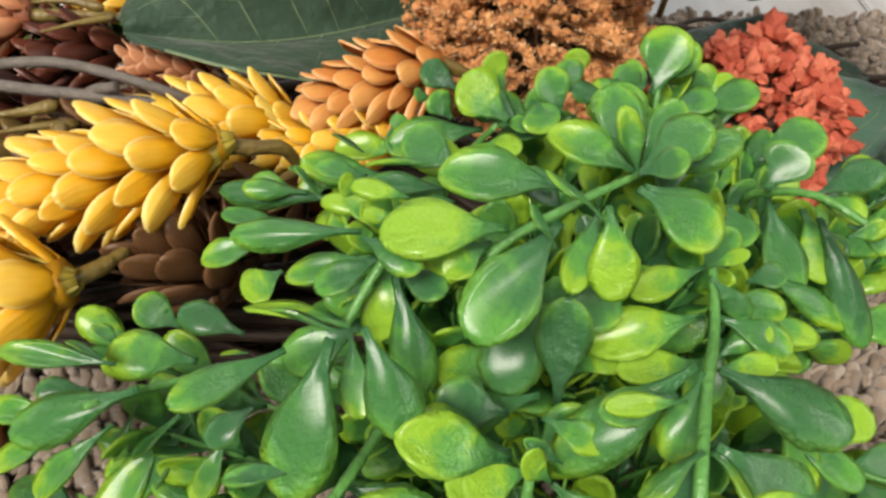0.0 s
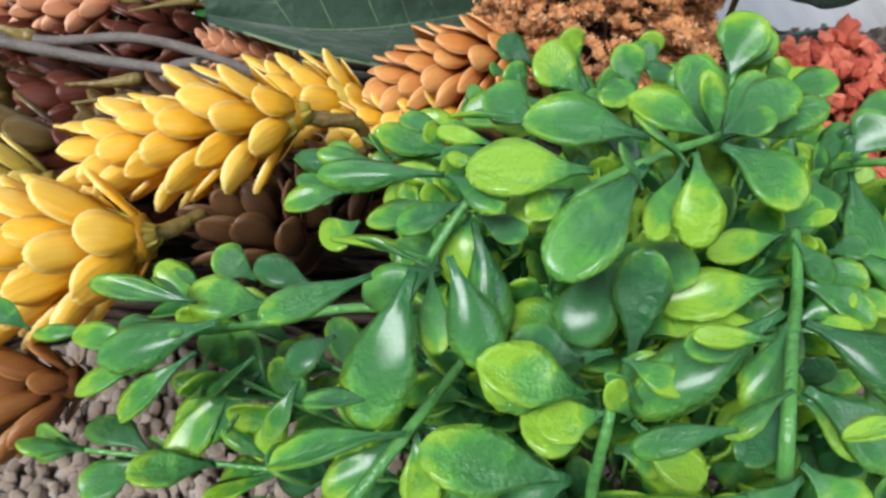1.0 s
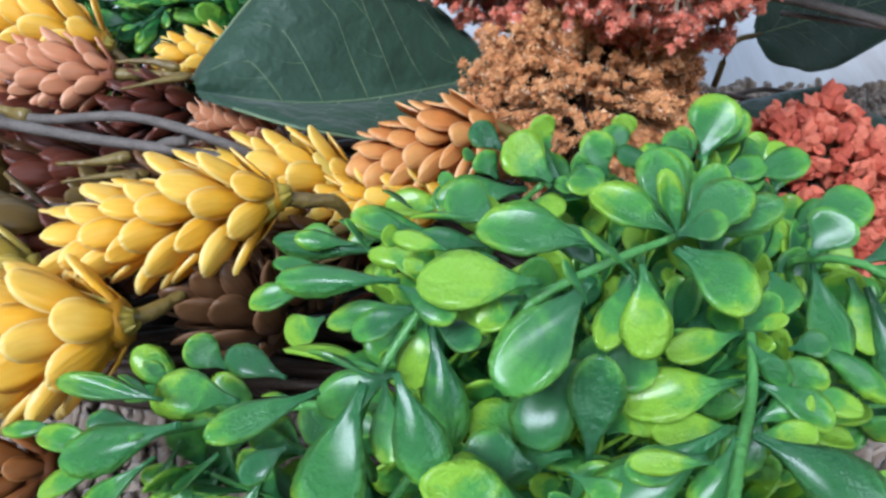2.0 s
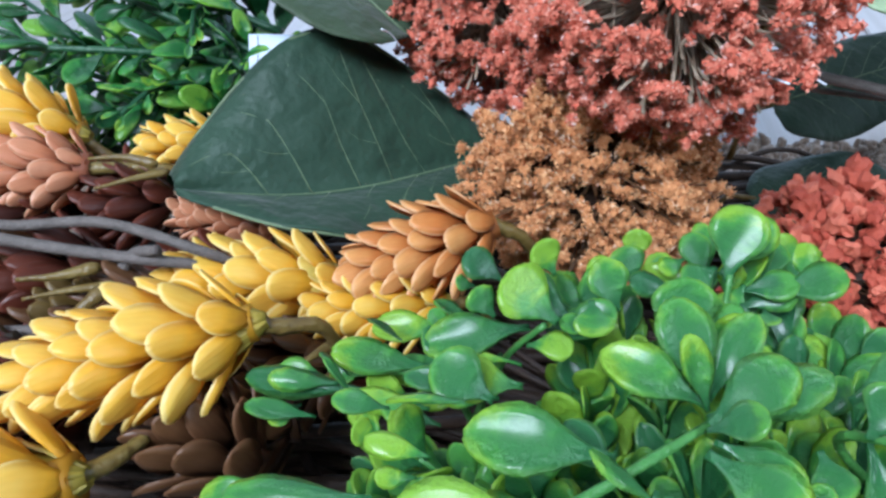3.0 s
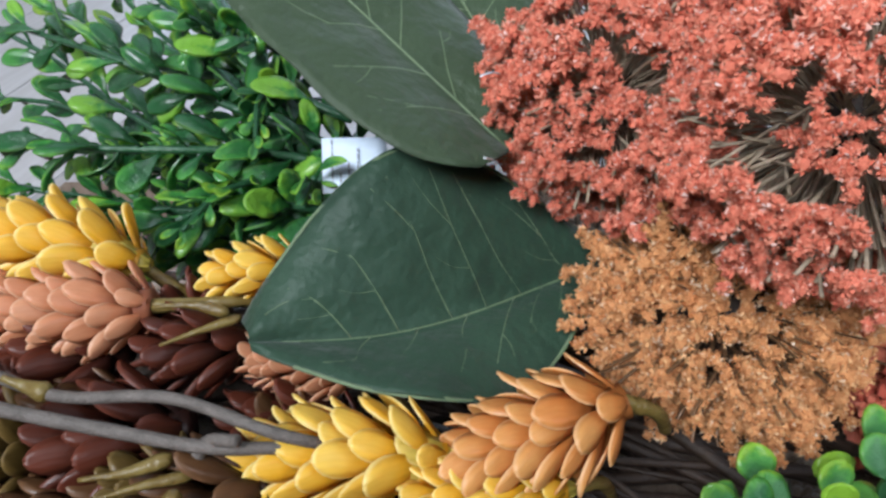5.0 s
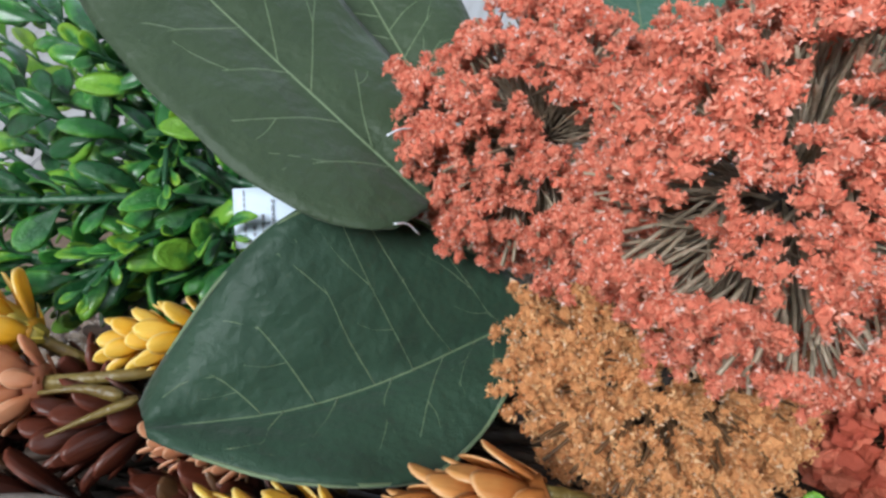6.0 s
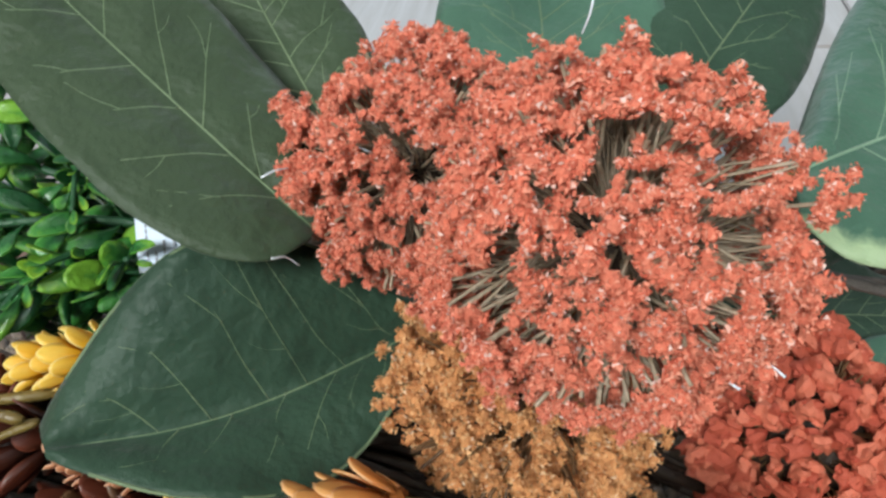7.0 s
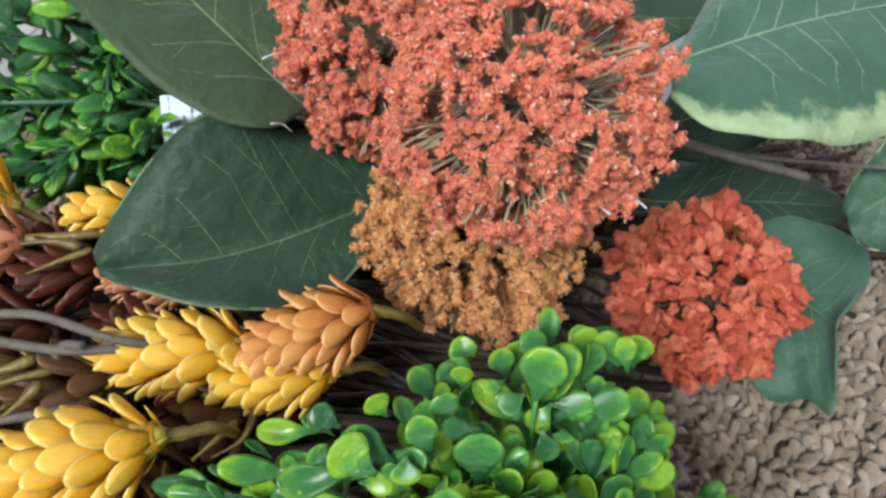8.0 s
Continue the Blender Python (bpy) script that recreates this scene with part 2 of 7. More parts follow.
PAPER = grain_material("white_tag_paper", [(0.2, (0.60, 0.69, 0.82)), (0.8, (0.68, 0.77, 0.9))], 40, 0.6, 0.1)
INK = grain_material("grey_print", [(0.2, (0.22, 0.24, 0.3)), (0.8, (0.3, 0.32, 0.38))], 40, 0.6, 0.1)
# Kept dark so the added walls bounce little light.
PAINT = grain_material("low_bounce_grey_beige", [(0.2, (0.21, 0.20, 0.19)), (0.8, (0.26, 0.25, 0.235))], 3, 0.8, 0.15)
WIRE = grain_material("clear_nylon_thread", [(0.2, (0.6, 0.62, 0.68)), (0.8, (0.75, 0.78, 0.85))], 40, 0.2, 0.1)


def plank_material():
    m, n, l, b = material("sheen_pale_laminate", 0.34, 0.25)
    tc = n.new("ShaderNodeTexCoord")
    info = n.new("ShaderNodeObjectInfo")
    mp = n.new("ShaderNodeMapping")
    mp.inputs["Scale"].default_value = (22, 1.6, 1)
    l.new(tc.outputs["Object"], mp.inputs[0])
    g = noise_tex(n, l, mp.outputs[0], 3, 7, 0.65)
    # Greys this pale carry the window's sheen on brown boards.
    r = ramp(n, [(0.2, (0.34, 0.305, 0.29)), (0.5, (0.44, 0.42, 0.42)), (0.75, (0.54, 0.52, 0.53))])
    l.new(maths(n, l, "ADD", g.outputs["Fac"], maths(n, l, "MULTIPLY", maths(n, l, "SUBTRACT", info.outputs["Random"], 0.5), 0.25)), r.inputs[0])
    l.new(r.outputs[0], b.inputs["Base Color"])
    bump(n, l, b, g.outputs["Fac"], 0.12, 0.002)
    return m


FLOOR = plank_material()


# ---- builders ----
WORLD = {}


def root(name, at, label, category, group="", kind=""):
    ob = new(name)
    ob.empty_display_size = 0.01
    ob.matrix_basis = Matrix.Translation(at)
    WORLD[ob] = Matrix.Translation(at)
    return tagged(ob, label, category, group, kind)


def part(name, data, parent, m=None, label=""):
    """A mesh under a thing or part, standing at the pose m of the world."""
    ob = new(name, data)
    m = Matrix() if m is None else m
    if parent is not None:
        ob.parent = parent
        ob.matrix_basis = WORLD[parent].inverted() @ m
    else:
        ob.matrix_basis = m
    WORLD[ob] = m
    return tagged(ob, label)


def mesh(name, verts, faces, mat, smooth=True):
    me = bpy.data.meshes.new(name)
    me.from_pydata([tuple(v) for v in verts], [], faces)
    me.update()
    if smooth:
        me.polygons.foreach_set("use_smooth", [True] * len(me.polygons))
    me.materials.append(mat)
    return me


def shell(top, nu, nv, thick, name, mat):
    """A thin closed sheet from a grid of points (nu rows of nv), with rounded-off edges."""
    top = np.asarray(top, float).reshape(nu, nv, 3)
    du, dv = np.gradient(top, axis=0), np.gradient(top, axis=1)
    n = np.cross(du, dv)
    n /= np.linalg.norm(n, axis=2, keepdims=True) + 1e-12
    edge = np.ones((nu, nv, 1))
    edge[0], edge[-1], edge[:, 0], edge[:, -1] = 0.6, 0.6, 0.6, 0.6
    a, b = (top + n * thick / 2 * edge).reshape(-1, 3), (top - n * thick / 2 * edge).reshape(-1, 3)
    k = nu * nv
    faces = []
    for i in range(nu - 1):
        for j in range(nv - 1):
            p = i * nv + j
            faces.append((p, p + nv, p + nv + 1, p + 1))
            faces.append((p + k, p + 1 + k, p + nv + 1 + k, p + nv + k))
    rim = [j for j in range(nv)] + [i * nv + nv - 1 for i in range(1, nu)] + [(nu - 1) * nv + j for j in range(nv - 2, -1, -1)] + [i * nv for i in range(nu - 2, 0, -1)]
    for p, q in zip(rim, rim[1:] + rim[:1]):
        faces.append((p, q, q + k, p + k))
    me = mesh(name, np.concatenate([a, b]), faces, mat)
    soft = len(faces) - len(rim)
    me.polygons.foreach_set("use_smooth", [i < soft for i in range(len(faces))])
    return me


def smooth_line(points, n):
    """n points along a smooth curve through the given ones."""
    p = np.array(points, float)
    if len(p) == 2:
        p = np.array([p[0], (p[0] + p[1]) / 2, p[1]])
    t = np.r_[0, np.cumsum(np.linalg.norm(np.diff(p, axis=0), axis=1))]
    s = np.linspace(0, t[-1], n)
    tan = np.gradient(p, t, axis=0)
    out = []
    for v in s:
        i = min(max(int(np.searchsorted(t, v)) - 1, 0), len(p) - 2)
        h = t[i + 1] - t[i]
        u = (v - t[i]) / h
        out.append((2 * u**3 - 3 * u**2 + 1) * p[i] + (u**3 - 2 * u**2 + u) * h * tan[i] + (3 * u**2 - 2 * u**3) * p[i + 1] + (u**3 - u**2) * h * tan[i + 1])
    return np.array(out)


def tube(name, points, r0, r1, mat, n=14, sides=7, knots=0.0, seed=0):
    line = smooth_line(points, n)
    rng = np.random.default_rng(seed)
    tan = np.gradient(line, axis=0)
    tan /= np.linalg.norm(tan, axis=1, keepdims=True) + 1e-12
    up = np.array([0.3, 0.2, 0.93])
    verts, faces = [], []
    for i, (c, t) in enumerate(zip(line, tan)):
        a = np.cross(t, up)
        a /= np.linalg.norm(a) + 1e-9
        b = np.cross(t, a)
        r = (r0 + (r1 - r0) * i / (n - 1)) * (1 + knots * rng.uniform(-0.4, 1))
        for j in range(sides):
            w = 2 * math.pi * j / sides
            verts.append(c + r * (a * math.cos(w) + b * math.sin(w)))
    for i in range(n - 1):
        for j in range(sides):
            k = (j + 1) % sides
            faces.append((i * sides + j, i * sides + k, (i + 1) * sides + k, (i + 1) * sides + j))
    faces.append(tuple(range(sides))[::-1])
    faces.append(tuple((n - 1) * sides + j for j in range(sides)))
    return mesh(name, verts, faces, mat)


def aim(base, tip, face, width, length=None):
    """The pose of a unit leaf or scale: x from base to tip, z towards face, scaled."""
    base, tip = Vector(base), Vector(tip)
    x = tip - base
    ln = length or x.length
    x.normalize()
    z = Vector(face)
    z = z - x * z.dot(x)
    if z.length < 1e-4:
        z = x.orthogonal()
    z.normalize()
    y = z.cross(x)
    m = Matrix((x, y, z)).transposed().to_4x4()
    return Matrix.Translation(base) @ m @ Matrix.Diagonal((ln, width, ln, 1))


# ---- setting ----
def plain_box(name, lo, hi, mat, bevel=0.0):
    bm = bmesh.new()
    bmesh.ops.create_cube(bm, size=1)
    for v in bm.verts:
        v.co = [l + (c + 0.5) * (h - l) for c, l, h in zip(v.co, lo, hi)]
    if bevel:
        bmesh.ops.bevel(bm, geom=bm.edges[:], offset=bevel, segments=2, affect="EDGES")
    me = bpy.data.meshes.new(name)
    bm.to_mesh(me)
    bm.free()
    me.materials.append(mat)
    return me


def setting(name, me, label, category):
    ob = new(name, me)
    WORLD[ob] = Matrix()
    return tagged(ob, label, category, kind="structure")


floor = setting("floor", plain_box("floor", (-2.1, -1.3, -0.06), (2.1, 2.0, -0.026), SHADE_BROWN), "brown laminate floor with the window sheen put into its pale colour", "floor")
# Unseen ceiling and walls, added to enclose the lamps and limit bounce.
setting("ceiling", plain_box("ceiling", (-2.1, -1.3, 2.4), (2.1, 2.0, 2.5), PAINT), "unseen plain grey beige ceiling, dark to cut bounce", "ceiling")
setting("wall_west", plain_box("wall_west", (-2.1, -1.2, -0.03), (-2.0, 1.9, 2.4), PAINT), "unseen plain grey beige wall, dark to cut bounce", "wall")


def wall_with_opening(name, axis, at, thick, span, opening):
    """Four blocks round one opening, joined in one mesh."""
    (a0, a1), (z0, z1) = opening
    s0, s1 = span
    verts, faces = [], []
    for lo, hi, b, t in ((s0, a0, -0.03, 2.4), (a1, s1, -0.03, 2.4), (a0, a1, -0.03, z0), (a0, a1, z1, 2.4)):
        k = len(verts)
        for z in (b, t):
            for v in (at, at + thick):
                for u in (lo, hi):
                    verts.append((u, v, z) if axis == "x" else (v, u, z))
        faces += [tuple(k + i for i in f) for f in ((0, 1, 3, 2), (4, 6, 7, 5), (0, 4, 5, 1), (2, 3, 7, 6), (0, 2, 6, 4), (1, 5, 7, 3))]
    return setting(name, mesh(name, verts, faces, PAINT, False), "unseen grey beige wall with an opening for a lamp", "wall")


wall_with_opening("wall_north", "x", 1.9, 0.1, (-2.0, 2.0), ((-1.4, 0.7), (0.27, 2.17)))
wall_with_opening("wall_east", "y", 2.0, 0.1, (-1.2, 1.9), ((-1.05, 0.25), (0.9, 2.0)))
wall_with_opening("wall_south", "x", -1.3, 0.1, (-2.0, 2.0), ((-0.85, 0.25), (1.27, 2.37)))


# ---- boxwood foliage ----
def spoon_leaf(name, bend, cup, ragged, mat, seed):
    """A spatulate leaf of unit length and width: narrow stalk, round end, crease along the middle."""
    rng = np.random.default_rng(seed)
    nu, nv = 13, 7
    wob = rng.uniform(-1, 1, (nu, 2)) * ragged
    top = []
    for i in range(nu):
        u = i / (nu - 1)
        s = 1 - (1 - u) ** 1.3
        x = s
        rise = min(max((x - 0.05) / 0.61, 0), 1)
        half = 0.07 + 0.43 * (rise * rise * (3 - 2 * rise)) ** 1.1
        if x > 0.66:
            half *= math.sqrt(max(1 - ((x - 0.66) / 0.342) ** 2.1, 0.02))
        for j in range(nv):
            v = 2 * j / (nv - 1) - 1
            h = half * (1 + (wob[i, 0] if v < 0 else wob[i, 1]) * (abs(v) > 0.9))
            z = bend * (x * x - 0.3 * x) + cup * v * v * half * 1.3 + 0.012 * math.sin(7 * x + seed + 2 * v)
            top.append((x, v * h, z))
    me = shell(top, nu, nv, 0.05, name, mat)
    me.attributes.new("across", "FLOAT", "POINT").data.foreach_set("value", np.tile(np.linspace(-1, 1, nv), 2 * nu))
    return me


def leaf_set(mat, name, arch=1.0):
    return [spoon_leaf(name, b * arch, c, r, mat, k) for k, (b, c, r) in enumerate(((-0.22, 0.05, 0.03), (-0.10, 0.09, 0.05), (-0.35, -0.05, 0.04), (0.06, 0.06, 0.02), (-0.15, -0.10, 0.06), (-0.28, 0.12, 0.03)))]


LEAVES, LEAVES_BACK, LEAVES_LIME = leaf_set(BOX, "leaf"), leaf_set(BOX_SHADED, "leaf", 2.4), leaf_set(BOX_LIME, "leaf", 2.0)
SPRIG = {"now": None, "count": 0}


def sprig(at, label="light green plastic boxwood sprig with glossy rounded leaves", group="boxwood sprigs in front"):
    SPRIG["now"] = root("boxwood_sprig", at, label, "foliage", group)


def stem(points, r0, r1, mat=BOX_STEM):
    SPRIG["count"] += 1
    part("stem", tube("stem", points, r0, r1, mat, 18, 7, 0.12, SPRIG["count"]), SPRIG["now"])


def leaf(base, tip, width, face, kinds=LEAVES):
    SPRIG["count"] += 1
    part("leaf", kinds[(SPRIG["count"] * 7) % len(kinds)], SPRIG["now"], aim(base, tip, face, width))


def grown_sprig(points, seed, size, pairs, kinds, stem_mat, label, group, start=0.12, spread=0.85, radius=0.0014, slim=1.0):
    """A whole sprig along a curve: leaves in crossed pairs, shorter towards the end, a tuft at the tip."""
    rng = np.random.default_rng(seed)
    sprig(points[0], label, group)
    stem(points, radius, radius * 0.6, stem_mat)
    line = smooth_line(points, 60)
    turn = rng.uniform(0, 3)
    for k in range(pairs):
        u = start + (1 - start) * k / (pairs - 1)
        i = min(int(u * 59), 58)
        c, t = line[i], line[i + 1] - line[i]
        t = t / np.linalg.norm(t)
        a = np.cross(t, (0.1, 0.3, 0.95))
        a /= np.linalg.norm(a)
        b = np.cross(a, t)
        turn += math.pi / 2 + rng.uniform(-0.35, 0.35)
        for side in (0, math.pi) + ((math.pi / 2,) if rng.random() < 0.3 else ()):
            w = turn + side + rng.uniform(-0.3, 0.3)
            out = a * math.cos(w) + b * math.sin(w)
            lean = spread * rng.uniform(0.75, 1.2) * (1 - 0.45 * u)
            d = t * math.cos(lean) + out * math.sin(lean)
            ln = size * rng.uniform(0.75, 1.15) * (1 - 0.25 * u)
            face = t * math.sin(lean) * -1 + out * math.cos(lean) * -0.2 + np.array([0, -0.3, 0.75]) + rng.normal(0, 0.35, 3)
            leaf(c + out * radius * 0.6, c + d * ln, ln * slim * rng.uniform(0.42, 0.56), face, kinds)


# ---- hop cones ----
def hop_scale(name, mat, seed):
    """A paddle-shaped scale: narrow foot, rounded end, nearly flat."""
    nu, nv = 9, 5
    top = []
    for i in range(nu):
        x = 1 - (1 - i / (nu - 1)) ** 1.3
        half = 0.14 + 0.36 * math.sin(min(x / 0.62, 1) * math.pi / 2) ** 1.1
        if x > 0.60:
            half *= max(1 - ((x - 0.60) / 0.405) ** 2.2, 0.02) ** (0.5 + 0.1 * (seed % 3))
        for j in range(nv):
            v = 2 * j / (nv - 1) - 1
            top.append((x, v * half, (-0.14 + 0.05 * seed) * v * v * half + 0.04 * math.sin(math.pi * x) + (0.10 - 0.07 * seed) * x * x + 0.012 * math.sin(5 * v + seed + 4 * x)))
    return shell(top, nu, nv, 0.045, name, mat)


SCALES = {}


def hop(base, tip, radius, mat, label, count=90, stalk=None, seed=0, opened=0.0, small=1.0, group="hop cones"):
    """A hop cone: overlapping scales wound up a spindle from the stalk end to the tip."""
    rng = np.random.default_rng(seed)
    if mat not in SCALES:
        SCALES[mat] = [hop_scale("scale", mat, k) for k in range(3)]
    thing = root("hop_flower", base, label, "flower", group)
    base, tip = np.array(base, float), np.array(tip, float)
    axis = tip - base
    ln = np.linalg.norm(axis)
    x = axis / ln
    a = np.cross(x, (0.05, 0.2, 0.97))
    a /= np.linalg.norm(a)
    b = np.cross(a, x)
    part("spindle", tube("spindle", [base, base + axis * 0.5, tip - axis * 0.12], radius * 0.42, radius * 0.16, mat, 8, 8), thing)
    for k in range(count):
        u = (k + 0.5) / count
        w = k * 2.39996 + rng.uniform(-0.12, 0.12)
        out = a * math.cos(w) + b * math.sin(w)
        body = radius * (math.sin(math.pi * (0.16 + 0.78 * u)) ** 0.6)
        flare = (0.84 - 0.42 * u + opened * (1 - u)) * rng.uniform(0.85, 1.12)
        d = x * math.cos(flare) + out * math.sin(flare)
        size = (radius * 1.04 + ln * 0.11) * (1.12 - 0.24 * u) * min(1, 0.55 + 3.5 * u) * small * rng.uniform(0.9, 1.1)
        start = base + axis * (u * 0.80 - 0.02) + out * body * 0.44
        part("scale", SCALES[mat][k % 3], thing, aim(start, start + d * size, out * math.cos(flare) - x * math.sin(flare), size * rng.uniform(0.43, 0.55) * (1.3 if u < 0.1 else 1)))
    if stalk and mat == HOP_YELLOW:
        if HOP_CALYX not in SCALES:
            SCALES[HOP_CALYX] = [hop_scale("bract", HOP_CALYX, k) for k in range(3)]
        for k in range(5):
            w = k * 1.2566 + rng.uniform(-0.2, 0.2) + seed
            out = a * math.cos(w) + b * math.sin(w)
            flare = rng.uniform(0.26, 0.46)
            d = x * math.cos(flare) + out * math.sin(flare)
            size = radius * rng.uniform(1.5, 1.9)
            start = base - axis * 0.05 + out * radius * 0.12
            part("bract", SCALES[HOP_CALYX][k % 3], thing, aim(start, start + d * size, out * math.cos(flare) - x * math.sin(flare), size * rng.uniform(0.42, 0.55)), "olive yellow bract at the stalk end")
    if stalk:
        part("stalk", tube("stalk", [base + axis * 0.03, *stalk], 0.0022, 0.0016, STALK, 12, 7, 0.2, seed), thing, None, "olive plastic stalk")
    return thing


# ---- broad fabric leaves ----
def broad_leaf(base, mid, tip, left, right, mat, label, vein=VEIN, wave=0.0035, rim=None, stalk=True, pairs=6, seed=0, blunt=0.62, shape=None, lobes=None):
    """A broad ovate leaf: a midrib through three places, and at its widest the two wings, as vectors from the midrib."""
    rng = np.random.default_rng(seed)
    base, mid, tip, left, right = (np.array(v, float) for v in (base, mid, tip, left, right))
    thing = root("broad_leaf", base, label, "leaf", "broad leaves round the flowers")
    nu, nv = 34, 21
    rib = smooth_line([base, mid, tip], nu)
    ph = rng.uniform(0, 6, 3)

    def at(u, v):
        i = u * (nu - 1)
        k = min(int(i), nu - 2)
        c = rib[k] + (rib[k + 1] - rib[k]) * (i - k)
        h = math.sin(math.pi * (0.012 + 0.976 * u ** (math.log(0.5) / math.log(1 - blunt) if blunt > 0.5 else 1.0))) ** 0.55
        if shape:
            p, q = shape[:2] if v < 0 else shape[2:4]
            s = math.sin(math.pi * (0.012 + 0.976 * u**q))
            h = (1 - shape[4]) * s**p + shape[4] * s**0.35
        if lobes:
            deep, often, late = lobes[:3] if v < 0 else lobes[3:]
            h *= 1 + deep * math.sin(2 * math.pi * often * u + late)
        wing = left if v < 0 else right
        n = np.cross(tip - base, wing)
        n /= np.linalg.norm(n) + 1e-9
        n = n if n[2] > 0 else -n
        s = abs(v)
        lift = wave * (math.sin(7 * u + ph[0] + v) * s * s + 0.6 * math.sin(13 * u + ph[1]) * s**3) + 0.05 * np.linalg.norm(wing) * (math.sin(math.pi * s)) + 0.0006 * math.sin(34 * u - 5 * s + ph[2]) * s
        return c + wing * h * s + n * lift, n

    top = [at(i / (nu - 1), 2 * j / (nv - 1) - 1)[0] for i in range(nu) for j in range(nv)]
    sheet = shell(top, nu, nv, 0.0009, "blade", mat)
    sheet.attributes.new("across", "FLOAT", "POINT").data.foreach_set("value", np.tile(np.linspace(-1, 1, nv), 2 * nu))
    blade = part("blade", sheet, thing)
    facing = np.cross(tip - base, right - left)
    facing /= np.linalg.norm(facing)
    facing = facing if facing[2] > 0 else -facing

    def vein_tube(name, track, r0, r1):
        part(name, tube(name, [at(u, v)[0] + facing * 0.00036 for u, v in track], r0, r1, vein, 14, 5), blade)

    vein_tube("midrib", [(u, 0.0) for u in (0.0, 0.25, 0.5, 0.75, 0.93)], 0.0006, 0.0003)
    for side in (-1, 1):
        for k in range(pairs):
            u = 0.12 + 0.70 * (k + rng.uniform(-0.3, 0.3) + (0.4 if side > 0 else 0)) / pairs
            reach, slant, kink = rng.uniform(0.6, 0.9), rng.uniform(0.10, 0.17), rng.uniform(-0.006, 0.006)
            a, b, c = (u + slant * 0.35 + kink, 0.32 * reach * side), (u + slant * 0.62 - kink, 0.62 * reach * side), (min(u + slant, 0.96), reach * side)
            vein_tube("side_vein", [(u, 0.01 * side), a, b, c], 0.00028, 0.00015)
            fork = rng.choice((-0.05, 0.06)) * rng.uniform(0.7, 1.1)
            vein_tube("side_vein", [b, ((b[0] + c[0]) / 2 + fork * 0.6, (b[1] + c[1]) / 2), (min(c[0] + fork, 0.96), c[1] * rng.uniform(0.85, 1.05))], 0.00022, 0.00013)
            if rng.random() < 0.5:
                vein_tube("side_vein", [a, (a[0] + 0.05, a[1] * 1.1), (a[0] + 0.09, a[1] * 1.35)], 0.0002, 0.00012)
    if rim:
        for side in (-1, 1):
            part("rim", tube("rim", [at(u, 0.985 * side)[0] for u in (0.06, 0.2, 0.35, 0.5, 0.65, 0.8, 0.93)], 0.0008, 0.0006, rim, 30, 5), blade, None, "pale cut edge")
    if stalk:
        d = (base - mid) / np.linalg.norm(base - mid)
        part("stalk", tube("stalk", [base - d * 0.004, base + d * 0.012, base + d * 0.02 + np.array([0, 0, -0.02])], 0.0013, 0.0016, STALK, 8, 6), thing)
    return thing


# ---- globe flowers of foam crumbs ----
FLAKE = np.array([(1.1, 0.1, 0), (-0.6, 0.9, 0.2), (-0.6, -0.8, 0.3), (0, 0, -1.2)], float)
FLAKE_FACES = [(0, 1, 2), (0, 3, 1), (1, 3, 2), (2, 3, 0)]


def ball(level):
    bm = bmesh.new()
    bmesh.ops.create_icosphere(bm, subdivisions=level, radius=1)
    out = np.array([v.co for v in bm.verts]), [tuple(v.index for v in f.verts) for f in bm.faces]
    bm.free()
    return out


BALL = {1: ball(1), 2: ball(2)}


